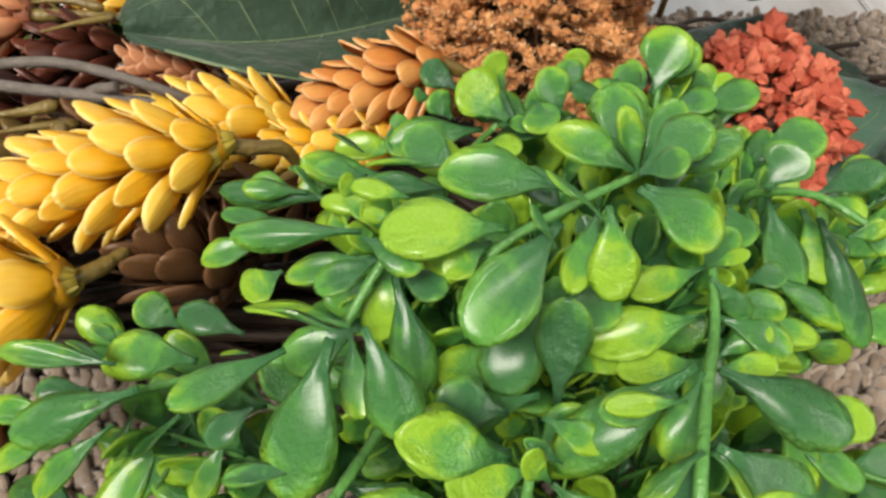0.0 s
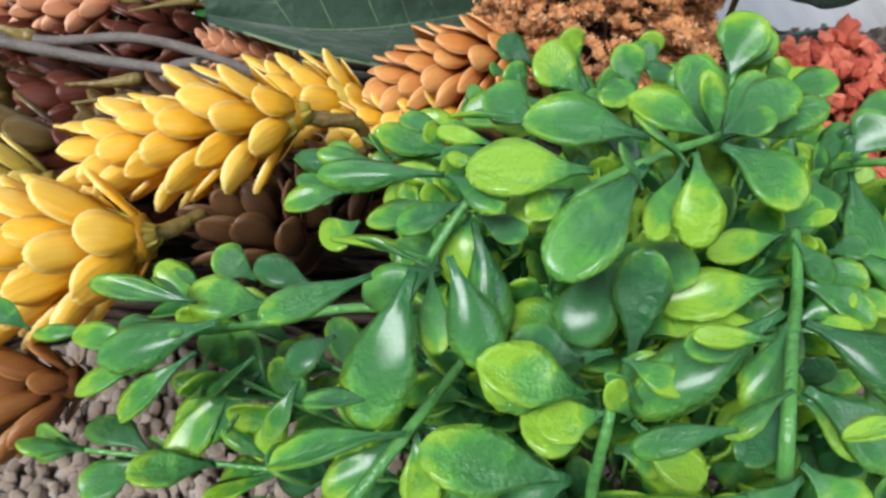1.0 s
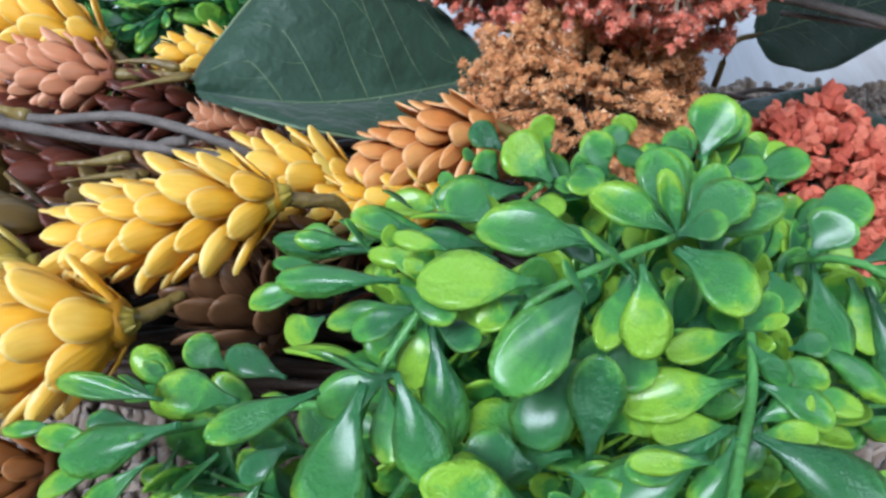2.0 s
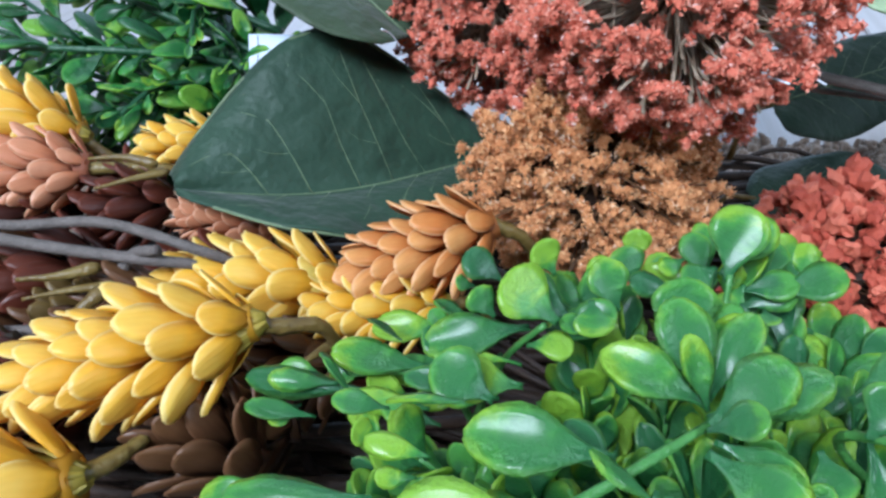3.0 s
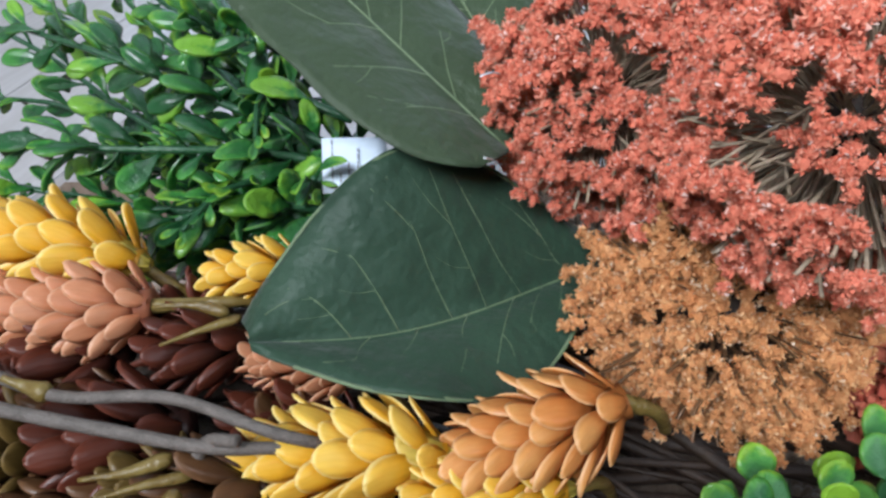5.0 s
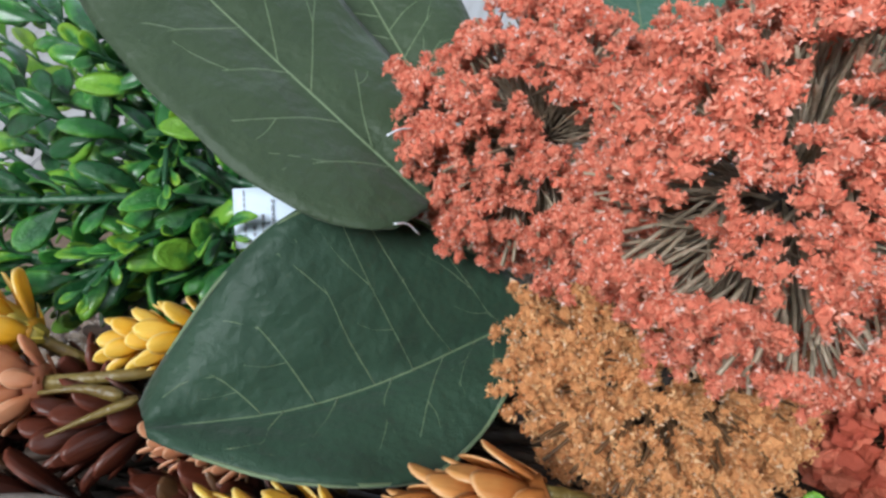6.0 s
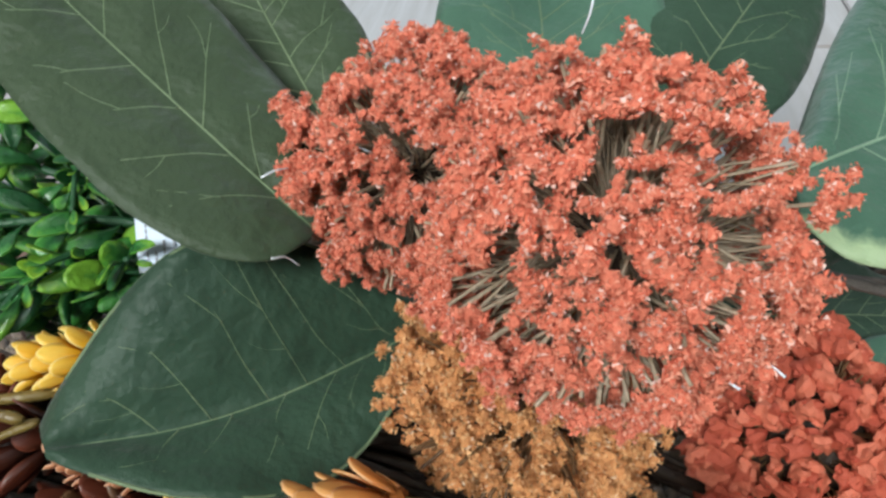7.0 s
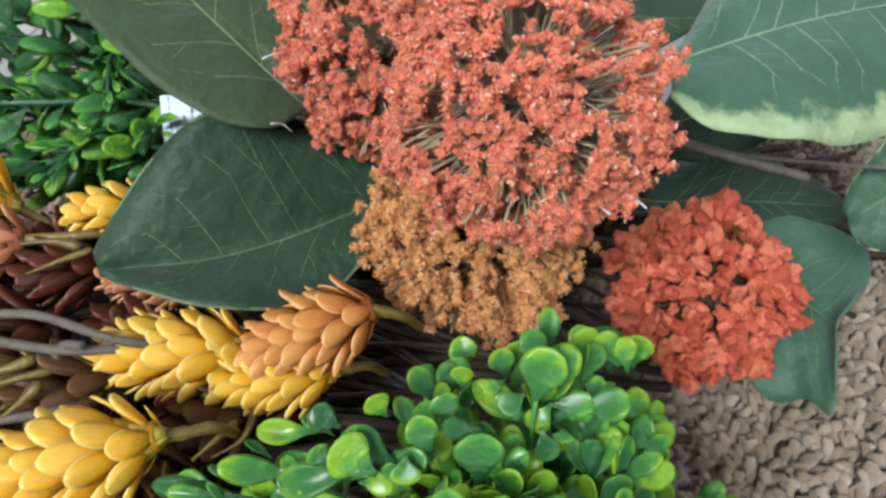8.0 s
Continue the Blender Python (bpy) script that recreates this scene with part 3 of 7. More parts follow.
def crumb_cluster(name, seed, crumbs, crumb, mat, form, core=None):
    """A clump of foam about 1 unit across, x outwards. bud: a rounded spray of crumbs; finger: crumbs along drooping
    upright twigs; petal: a few thick torn foam lobes."""
    rng = np.random.default_rng(seed)
    verts, faces, inner = [], [], []
    shape, sides = BALL[2 if form == "petal" else 1]
    arms, steps = {"bud": (5, 3), "finger": (3, 5), "petal": (5, 1)}[form]
    for _ in range(arms):
        if form == "bud":
            d, reach = np.array([rng.uniform(-0.2, 0.7), rng.uniform(-1, 1), rng.uniform(-1, 1)]), rng.uniform(0.24, 0.44)
        elif form == "finger":
            d, reach = np.array([1.0, rng.uniform(-0.65, 0.65), rng.uniform(-0.65, 0.65)]), rng.uniform(0.6, 1.0)
        else:
            d, reach = np.array([0.8, rng.uniform(-1, 1), rng.uniform(-1, 1)]), rng.uniform(0.22, 0.36)
        d = d / np.linalg.norm(d) * reach
        bend = rng.normal(0, 0.09, 3)
        for k in range(steps):
            u = (k + 0.6) / (steps - 0.4)
            c = d * u + bend * u * u + rng.normal(0, 0.025, 3)
            if form == "petal":
                s = np.array([rng.uniform(0.20, 0.28), rng.uniform(0.17, 0.25), rng.uniform(0.12, 0.18)])
                e = Vector(d).to_track_quat("X", "Z").to_matrix() @ Euler((rng.uniform(0, 6.28), 0, 0)).to_matrix()
                turn = np.array(e).T
            else:
                s = rng.uniform(0.065, 0.1) * (1.05 if form == "finger" else 1) * np.array([rng.uniform(0.9, 1.4), rng.uniform(0.8, 1.2), rng.uniform(0.8, 1.2)])
                turn = np.array(Euler(rng.uniform(0, 6.28, 3)).to_matrix())
            off = Vector(rng.uniform(-50, 50, 3))
            i = len(verts)
            for v in shape:
                q = Vector(v)
                if form == "petal":
                    g = 1 + 0.5 * noise.noise(q * 1.7 + off) + 0.5 * noise.noise(q * 3.9 + off)
                    v = v * np.array([1, 0.62 + 0.5 * (v[0] * 0.5 + 0.5), 1])
                else:
                    g = 1 + 0.5 * noise.noise(q * 1.9 + off) + rng.uniform(-0.16, 0.2)
                verts.append(v * s * g @ turn + c)
            faces.extend([tuple(i + j for j in f) for f in sides])
            inner.extend([True] * len(sides))
            for _ in range(crumbs // arms // steps):
                q = rng.normal(0, 1, 3)
                q /= np.linalg.norm(q)
                z = crumb * rng.uniform(0.55, 1.5) * np.array([rng.uniform(1.0, 1.9), rng.uniform(0.6, 1.2), rng.uniform(0.35, 0.8)])
                e = q + rng.normal(0, 0.6, 3)
                tip = np.array(Vector(e).to_track_quat("X", "Z").to_matrix() @ Euler((rng.uniform(0, 6.28), 0, 0)).to_matrix()).T
                p = FLAKE * z @ tip + (q * s * rng.uniform(0.85, 1.6 if form == "finger" else 1.5)) @ turn + c
                i = len(verts)
                verts.extend(list(p))
                faces.extend([tuple(i + j for j in f) for f in FLAKE_FACES])
                inner.extend([False] * 4)
    me = mesh(name, verts, faces, mat, False)
    if core:
        me.materials.append(core)
        me.polygons.foreach_set("material_index", [int(c) for c in inner])
    return me


CLUSTERS = {}


def globe(name, centre, radius, mat, fil, label, count, size, crumbs, crumb, seed, form="bud", core=None, group=""):
    """A globe flower: thin stalks from one heart, each with a clump of crumbs at its end."""
    rng = np.random.default_rng(seed)
    key = (mat, crumbs, crumb)
    if key not in CLUSTERS:
        CLUSTERS[key] = [crumb_cluster("floret", seed * 31 + k, crumbs, crumb, mat, form, core) for k in range(10)]
    thing = root(name, centre, label, "flower", group)
    c = np.array(centre, float)
    # Dark heart, widened in two forms to put shade behind the florets.
    heart = bmesh.new()
    bmesh.ops.create_icosphere(heart, subdivisions=3, radius=radius * {"bud": 0.22, "finger": 0.42, "petal": 0.55}[form])
    for v in heart.verts:
        v.co *= 1 + 0.12 * noise.noise(v.co * 160)
    hm = bpy.data.meshes.new("heart")
    heart.to_mesh(hm)
    heart.free()
    hm.materials.append(SHADE_BROWN)
    part("heart", hm, thing, Matrix.Translation(c))
    strands = ([], [])

    def strand(line, r0, r1):
        """One thin four-sided filament, added to the joined spray."""
        line = np.array(line)
        t = line[-1] - line[0]
        a = np.cross(t, (0.31, 0.22, 0.92))
        a /= np.linalg.norm(a)
        b = np.cross(t, a)
        b /= np.linalg.norm(b)
        k = len(strands[0])
        for i, p in enumerate(line):
            r = r0 + (r1 - r0) * i / (len(line) - 1)
            strands[0].extend([tuple(p + a * r * 1.6), tuple(p + b * r), tuple(p - a * r * 1.6), tuple(p - b * r)])
        for i in range(len(line) - 1):
            for j in range(4):
                e = (j + 1) % 4
                strands[1].append((k + 4 * i + j, k + 4 * i + e, k + 4 * i + 4 + e, k + 4 * i + 4 + j))
    ridge = {"bud": 2, "finger": 2, "petal": 1}[form]
    ways = []
    for k in range(count // ridge):
        z = 1 - 2 * (k + 0.5) / (count // ridge)
        w = k * 2.39996
        d = np.array([math.cos(w) * math.sqrt(1 - z * z), math.sin(w) * math.sqrt(1 - z * z), z]) + rng.normal(0, 0.06, 3)
        d /= np.linalg.norm(d)
        run = np.cross(d, rng.normal(0, 1, 3))
        run /= np.linalg.norm(run)
        high = rng.uniform(0.82, 1.01) if k % 6 != 5 else rng.uniform(0.7, 0.82)
        many = max(ridge + rng.integers(-1, 2), 1) if ridge > 1 else 1
        for j in range(many):
            e = d + run * (j - (many - 1) / 2) * 0.19 + rng.normal(0, 0.035, 3)
            far = {"bud": rng.uniform(0.84, 0.97), "finger": rng.uniform(0.56, 0.66), "petal": rng.uniform(0.80, 0.95)}[form]
            ways.append((e / np.linalg.norm(e), radius * far * high))
    for d, reach in ways:
        end = c + d * reach
        side = np.cross(d, rng.normal(0, 1, 3))
        side /= np.linalg.norm(side)
        strand([c + d * radius * 0.2, c + d * reach * 0.62 + side * radius * rng.uniform(-0.09, 0.09), end], radius * 0.006, radius * 0.010)
        s = size * rng.uniform(0.72, 1.28)
        part("floret", CLUSTERS[key][rng.integers(10)], thing, aim(end, end + d, side, s * rng.uniform(0.85, 1.2), s))
        for _ in range(2):
            e = d + rng.normal(0, 0.22, 3)
            e /= np.linalg.norm(e)
            strand([c + e * radius * 0.2, c + e * radius * 0.5 + side * radius * rng.uniform(-0.14, 0.14), c + e * radius * rng.uniform(0.66, 0.92)], radius * 0.004, radius * 0.008)
    tagged(part("filament_spray", mesh("filament_spray", strands[0], strands[1], fil), thing), "fine tan plastic filaments", kind="stuff")
    return thing


# ---- globe flowers ----
globe("globe_flower", (0.0530, 0.2770, 0.1830), 0.0490, CORAL, FIL, "coral foam globe flower on tan filaments, the tallest", 240, 0.0156, 510, 0.030, 1, core=CORAL_CORE, group="globe flowers")
globe("globe_flower", (-0.0045, 0.3280, 0.1670), 0.0450, CORAL, FIL, "coral foam globe flower behind the tallest one", 226, 0.0158, 510, 0.030, 2, core=CORAL_CORE, group="globe flowers")
globe("globe_flower", (0.0310, 0.2900, 0.1120), 0.0490, TAN, FIL_DARK, "rust and tan foam globe flower beneath the coral one", 250, 0.0180, 480, 0.027, 3, form="finger", core=TAN_CORE, group="globe flowers")
globe("globe_flower", (0.1310, 0.3200, 0.0480), 0.0425, RED, FIL_DARK, "brick red foam globe flower resting on the rug", 215, 0.0166, 0, 0.1, 4, form="petal", group="globe flowers")


def twig(points, r, label):
    ob = part("vine_twig", tube("vine_twig", points, r, r * 0.85, TWIG, 40, 9, 0.08, int(r * 1e6)), None)
    return tagged(ob, label, "twig", "vine twigs")


def husk(points, r):
    """A swollen olive bud stalk, thin at its foot, with a blunt cup at the end."""
    line = smooth_line(points, 12)
    me = tube("bud_stalk", points, r, r, STALK, 12, 8)
    co = np.array([v.co for v in me.vertices]).reshape(12, 8, 3)
    k = 0.85 * np.array([0.32 + 0.68 * min(i / 9, 1) ** 1.4 if i < 11 else 0.55 for i in range(12)])[:, None, None]
    co = line[:, None] + (co - line[:, None]) * k
    me.vertices.foreach_set("co", co.ravel())
    return tagged(part("bud_stalk", me, None), "swollen olive brown plastic bud stalk", "stalk", "bud stalks")


# ---- vine base under the flowers ----
def vine_base():
    rng = np.random.default_rng(11)
    thing = root("vine_wreath", (-0.05, 0.27, 0.0), "dark brown woven vine base on the rug, also darkening gaps under the flowers", "wreath")
    for k in range(120):
        y, z = rng.uniform(0.20, 0.37), rng.uniform(0.005, 0.05)
        x0, x1 = rng.uniform(-0.36, -0.1), rng.uniform(-0.04, 0.13)
        pts = [(x0, y + rng.uniform(-0.05, 0.05), z * 0.6), (x0 * 0.5 + x1 * 0.5, y + rng.uniform(-0.03, 0.03), z + 0.012), (x1, y + rng.uniform(-0.05, 0.05), z * 0.5)]
        r = rng.uniform(0.0016, 0.0036)
        part("vine", tube("vine", pts, r, r * 0.7, SHADE_BROWN, 20, 7, 0.15, k), thing)
    # Extra dark vines stand in for shade and cover the pale rug.
    for k in range(46):
        y, z = rng.uniform(0.36, 0.46), rng.uniform(0.006, 0.024)
        x0, x1 = rng.uniform(0.02, 0.1), rng.uniform(0.19, 0.25)
        pts = [(x0, y + rng.uniform(-0.02, 0.02), z * 0.6), (x0 * 0.5 + x1 * 0.5, y + rng.uniform(-0.03, 0.03), z + 0.008), (x1, y + rng.uniform(-0.02, 0.03), z * 0.5)]
        r = rng.uniform(0.0016, 0.0036)
        part("vine", tube("vine", pts, r, r * 0.7, SHADE_BROWN, 20, 7, 0.15, k + 200), thing)


vine_base()


def thread(points):
    ob = part("nylon_thread", tube("nylon_thread", points, 0.00035, 0.00022, WIRE, 10, 5), None)
    return tagged(ob, "stray clear nylon thread end among the florets", "thread", "nylon threads")



# ---- broad leaves ----
broad_leaf((-0.0027, 0.3195, 0.1060), (-0.0724, 0.2562, 0.1221), (-0.1028, 0.2381, 0.1342), (0.0206, -0.0263, -0.0043), (-0.0096, 0.0310, 0.0479), MAG, "dark green fabric leaf with pale veins beneath the globe flowers", seed=1, stalk=False, rim=VEIN, wave=0.004, shape=(1.17, 1.14, 1.33, 1.2, 0.3))
broad_leaf((-0.0356, 0.3059, 0.1595), (-0.0886, 0.3309, 0.1999), (-0.1595, 0.3681, 0.2524), (-0.0079, -0.0386, -0.0044), (0.0127, 0.0335, 0.0078), MAG_GREY, "grey green fabric leaf with pale veins", seed=2, stalk=False)
broad_leaf((-0.0396, 0.3510, 0.1602), (-0.0628, 0.3790, 0.1846), (-0.0927, 0.4140, 0.2188), (-0.0396, -0.0132, -0.0017), (0.0243, 0.0197, 0.0024), MAG_GREY, "grey green fabric leaf behind a coral globe flower", seed=3)
broad_leaf((0.0990, 0.3073, 0.1796), (0.1436, 0.3379, 0.1764), (0.2159, 0.3798, 0.1665), (-0.0081, 0.0654, 0.0074), (-0.0005, -0.0548, -0.0143), MAG_VARIEGATED, "green fabric leaf with a pale patchy rim and pale veins", vein=VEIN_PALE, seed=4, shape=(1.1, 1.06, 0.38, 1.22, 0.0))
broad_leaf((0.0736, 0.4048, 0.1271), (0.1090, 0.4591, 0.1473), (0.1460, 0.5158, 0.1698), (-0.0414, 0.0135, 0.0117), (0.0371, -0.0026, -0.0135), MAG, "dark green fabric leaf behind the globe flowers", seed=5)
broad_leaf((0.0304, 0.3895, 0.1376), (0.0279, 0.4466, 0.1564), (0.0172, 0.5101, 0.1850), (-0.0469, -0.0006, 0.0127), (0.0524, 0.0262, -0.0008), MAG_TEAL, "green fabric leaf with pale veins behind the flowers", seed=6)
broad_leaf((0.1439, 0.3618, 0.0389), (0.1926, 0.3162, 0.0348), (0.1888, 0.3082, 0.0459), (-0.0057, -0.0551, -0.0204), (0.0252, 0.0360, 0.0098), MAG_TEAL, "wavy green fabric leaf lying on the rug", wave=0.004, seed=7, shape=(0.65, 0.95, 0.59, 0.98, 0.0), lobes=(0.20, 1.37, -0.19, -0.03, 1.17, -0.32))
broad_leaf((0.2256, 0.3531, 0.1144), (0.2036, 0.3356, 0.1038), (0.1850, 0.3295, 0.0890), (0.0015, -0.0204, -0.0193), (-0.0103, 0.0138, 0.0154), MAG_TEAL, "small green fabric leaf with a pale rim", rim=RIM_PALE, seed=8)
broad_leaf((0.1056, 0.3750, 0.0528), (0.1577, 0.3913, 0.0408), (0.2155, 0.4064, 0.0262), (0.0009, 0.0274, 0.0113), (0.0045, -0.0255, -0.0109), MAG, "dark green fabric leaf in the shade", seed=9)
broad_leaf((0.1071, 0.3701, 0.1033), (0.1448, 0.3979, 0.1031), (0.2029, 0.4324, 0.1053), (-0.0026, 0.0209, 0.0127), (0.0049, -0.0217, -0.0147), MAG, "dark green fabric leaf behind a twig", seed=12)


# ---- hop flowers, twigs and husks ----
hop((-0.0475, 0.1743, 0.1364), (-0.1029, 0.1516, 0.1318), 0.0114, HOP_YELLOW, "golden yellow plastic hop flower with overlapping scales", seed=1, stalk=[(-0.0430, 0.1777, 0.1324), (-0.0362, 0.1823, 0.1294), (-0.0332, 0.1872, 0.1174)], count=60)
hop((-0.0435, 0.2239, 0.1105), (-0.1014, 0.2126, 0.1159), 0.0118, HOP_YELLOW, "golden yellow plastic hop flower with overlapping scales", seed=2, stalk=[(-0.0347, 0.2276, 0.0982), (-0.0314, 0.2307, 0.0800)], count=60)
hop((-0.0114, 0.2205, 0.1070), (-0.0563, 0.2096, 0.1082), 0.0096, HOP_YELLOW, "golden yellow plastic hop flower with overlapping scales", seed=3, stalk=[(-0.0039, 0.2280, 0.1006), (0.0004, 0.2373, 0.0820)], count=56)
hop((0.0028, 0.2354, 0.1263), (-0.0396, 0.2177, 0.1168), 0.0113, HOP_ORANGE, "orange plastic hop flower beside the rust globe flower", seed=4, stalk=[(0.0094, 0.2380, 0.1204), (0.0145, 0.2466, 0.1022)], count=58)
hop((-0.1404, 0.2497, 0.1355), (-0.2007, 0.2364, 0.1391), 0.0141, HOP_PEACH, "peach plastic hop flower with broad scales", seed=5, stalk=[(-0.1300, 0.2537, 0.1338), (-0.1166, 0.2598, 0.1303), (-0.1093, 0.2715, 0.1194)], count=92, small=0.72)
hop((-0.1487, 0.2621, 0.1423), (-0.2055, 0.2583, 0.1581), 0.0117, HOP_YELLOW, "golden yellow plastic hop flower with overlapping scales", seed=6, stalk=[(-0.1402, 0.2649, 0.1289), (-0.1290, 0.2699, 0.1211)], count=52)
hop((-0.0977, 0.2740, 0.1340), (-0.1307, 0.2660, 0.1350), 0.0085, HOP_YELLOW, "small golden hop flower peeping from under a leaf", seed=7, count=40)
hop((-0.0799, 0.2519, 0.1080), (-0.1132, 0.2454, 0.1217), 0.0095, HOP_PEACH, "peach hop flower under a dark leaf", seed=8, stalk=[(-0.0706, 0.2561, 0.0962), (-0.0658, 0.2592, 0.0774)], count=70, small=0.75)
hop((-0.0750, 0.1352, 0.1243), (-0.1241, 0.1189, 0.1193), 0.0143, HOP_YELLOW, "golden yellow plastic hop flower with overlapping scales", seed=9, stalk=[(-0.0723, 0.1418, 0.1218), (-0.0692, 0.1514, 0.1196)], count=60)
hop((-0.1641, 0.2117, 0.1055), (-0.1985, 0.2077, 0.1126), 0.0149, HOP_OLIVE, "olive brown hop flower seen from its stalk end", seed=10, stalk=[(-0.1512, 0.2133, 0.1101), (-0.1411, 0.2200, 0.1087), (-0.1292, 0.2297, 0.1038)], count=54, opened=0.5)
hop((-0.1107, 0.2519, 0.1226), (-0.1391, 0.2396, 0.1228), 0.0130, HOP_MAROON, "maroon plastic hop flower, darkened to fill a shaded gap", seed=20, count=30)
hop((-0.1206, 0.2234, 0.1123), (-0.1558, 0.2102, 0.1138), 0.0160, HOP_MAROON, "maroon plastic hop flower, darkened to fill a shaded gap", seed=21, count=30)
hop((-0.1025, 0.1725, 0.1132), (-0.1260, 0.1634, 0.1162), 0.0130, HOP_MAROON, "maroon plastic hop flower, darkened to fill a shaded gap", seed=22, count=30)
hop((-0.1527, 0.2467, 0.1220), (-0.1849, 0.2325, 0.1208), 0.0160, HOP_MAROON, "maroon plastic hop flower, darkened to fill a shaded gap", seed=23, count=30)
hop((-0.0886, 0.2071, 0.1128), (-0.1176, 0.1936, 0.1115), 0.0140, HOP_BROWN, "brown plastic hop flower, darkened to fill a shaded gap", seed=24, count=30)
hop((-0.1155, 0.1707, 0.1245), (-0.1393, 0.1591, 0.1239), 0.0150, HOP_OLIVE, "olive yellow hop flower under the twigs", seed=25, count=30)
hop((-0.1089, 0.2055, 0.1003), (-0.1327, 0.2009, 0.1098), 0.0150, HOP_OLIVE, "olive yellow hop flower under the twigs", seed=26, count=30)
hop((-0.0458, 0.1775, 0.0991), (-0.0690, 0.1669, 0.0998), 0.0150, HOP_BROWN, "brown plastic hop flower, darkened to fill a shaded gap", seed=27, count=30)
hop((-0.1642, 0.2277, 0.1081), (-0.1921, 0.2214, 0.1166), 0.0150, HOP_MAROON, "maroon plastic hop flower, darkened to fill a shaded gap", seed=28, count=30)
hop((-0.0413, 0.2084, 0.0971), (-0.0628, 0.1936, 0.0911), 0.0150, HOP_BROWN, "brown plastic hop flower, darkened to fill a shaded gap", seed=29, count=30)
hop((-0.1310, 0.2598, 0.1059), (-0.1437, 0.2613, 0.1198), 0.0160, HOP_MAROON, "maroon plastic hop flower, darkened to fill a shaded gap", seed=30, count=30)
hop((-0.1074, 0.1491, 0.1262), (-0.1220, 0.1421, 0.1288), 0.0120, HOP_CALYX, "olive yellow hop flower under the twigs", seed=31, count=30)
hop((-0.0861, 0.2339, 0.0877), (-0.1040, 0.2341, 0.1018), 0.0160, HOP_BROWN, "brown plastic hop flower, darkened to fill a shaded gap", seed=32, count=30)
hop((-0.0227, 0.2221, 0.0740), (-0.0457, 0.2211, 0.0883), 0.0160, HOP_MAROON, "maroon plastic hop flower, darkened to fill a shaded gap", seed=33, count=30)
hop((-0.0487, 0.1591, 0.1007), (-0.0691, 0.1605, 0.1175), 0.0140, HOP_BROWN, "brown plastic hop flower, darkened to fill a shaded gap", seed=34, count=30)
# Further cones added to fill shaded gaps with dark colour.
hop((-0.1533, 0.2520, 0.1198), (-0.1865, 0.2405, 0.1229), 0.0142, HOP_MAROON, "maroon plastic hop flower, darkened to fill a shaded gap", seed=60, count=30)
hop((-0.1082, 0.1722, 0.0913), (-0.1338, 0.1650, 0.0976), 0.0127, HOP_MAROON, "maroon plastic hop flower, darkened to fill a shaded gap", seed=61, count=30)
hop((-0.1708, 0.2356, 0.1035), (-0.2036, 0.2247, 0.1073), 0.0128, HOP_MAROON, "maroon plastic hop flower, darkened to fill a shaded gap", seed=62, count=30)
hop((-0.1249, 0.2095, 0.0974), (-0.1542, 0.1950, 0.0948), 0.0147, HOP_BROWN, "brown plastic hop flower, darkened to fill a shaded gap", seed=63, count=30)
hop((-0.1396, 0.1745, 0.0831), (-0.1668, 0.1712, 0.0956), 0.0132, HOP_MAROON, "maroon plastic hop flower, darkened to fill a shaded gap", seed=65, count=30)
hop((-0.0830, 0.2452, 0.0983), (-0.1160, 0.2323, 0.0993), 0.0137, HOP_MAROON, "maroon plastic hop flower, darkened to fill a shaded gap", seed=66, count=30)
hop((-0.1584, 0.2346, 0.1096), (-0.1903, 0.2200, 0.1077), 0.0160, HOP_MAROON, "maroon plastic hop flower, darkened to fill a shaded gap", seed=67, count=30)
hop((-0.0971, 0.2050, 0.0835), (-0.1273, 0.2011, 0.0964), 0.0137, HOP_MAROON, "maroon plastic hop flower, darkened to fill a shaded gap", seed=68, count=30)
hop((-0.1345, 0.2002, 0.0980), (-0.1630, 0.1890, 0.0999), 0.0145, HOP_BROWN, "brown plastic hop flower, darkened to fill a shaded gap", seed=69, count=30)
hop((-0.1526, 0.2328, 0.1063), (-0.1844, 0.2172, 0.1029), 0.0145, HOP_MAROON, "maroon plastic hop flower, darkened to fill a shaded gap", seed=70, count=30)
hop((-0.1420, 0.2297, 0.1128), (-0.1728, 0.2158, 0.1116), 0.0123, HOP_BROWN, "brown plastic hop flower, darkened to fill a shaded gap", seed=71, count=30)
hop((-0.0424, 0.2293, 0.0919), (-0.0735, 0.2162, 0.0919), 0.0159, HOP_BROWN, "brown plastic hop flower, darkened to fill a shaded gap", seed=72, count=30)
hop((-0.0716, 0.2370, 0.0890), (-0.1046, 0.2307, 0.0996), 0.0145, HOP_MAROON, "maroon plastic hop flower, darkened to fill a shaded gap", seed=73, count=30)
hop((-0.0494, 0.2159, 0.0849), (-0.0801, 0.2106, 0.0958), 0.0120, HOP_MAROON, "maroon plastic hop flower, darkened to fill a shaded gap", seed=74, count=30)
hop((-0.1802, 0.2351, 0.1046), (-0.2133, 0.2278, 0.1136), 0.0138, HOP_BROWN, "brown plastic hop flower, darkened to fill a shaded gap", seed=75, count=30)
hop((-0.1210, 0.1798, 0.0978), (-0.1469, 0.1695, 0.0999), 0.0147, HOP_MAROON, "maroon plastic hop flower, darkened to fill a shaded gap", seed=76, count=30)
hop((-0.1690, 0.2542, 0.1201), (-0.2028, 0.2446, 0.1262), 0.0153, HOP_MAROON, "maroon plastic hop flower, darkened to fill a shaded gap", seed=77, count=30)
hop((-0.0884, 0.1099, 0.0990), (-0.1240, 0.0983, 0.0956), 0.0102, HOP_ORANGE_SHADED, "orange hop flower low beside the rug, browned for shade", seed=11, count=44)
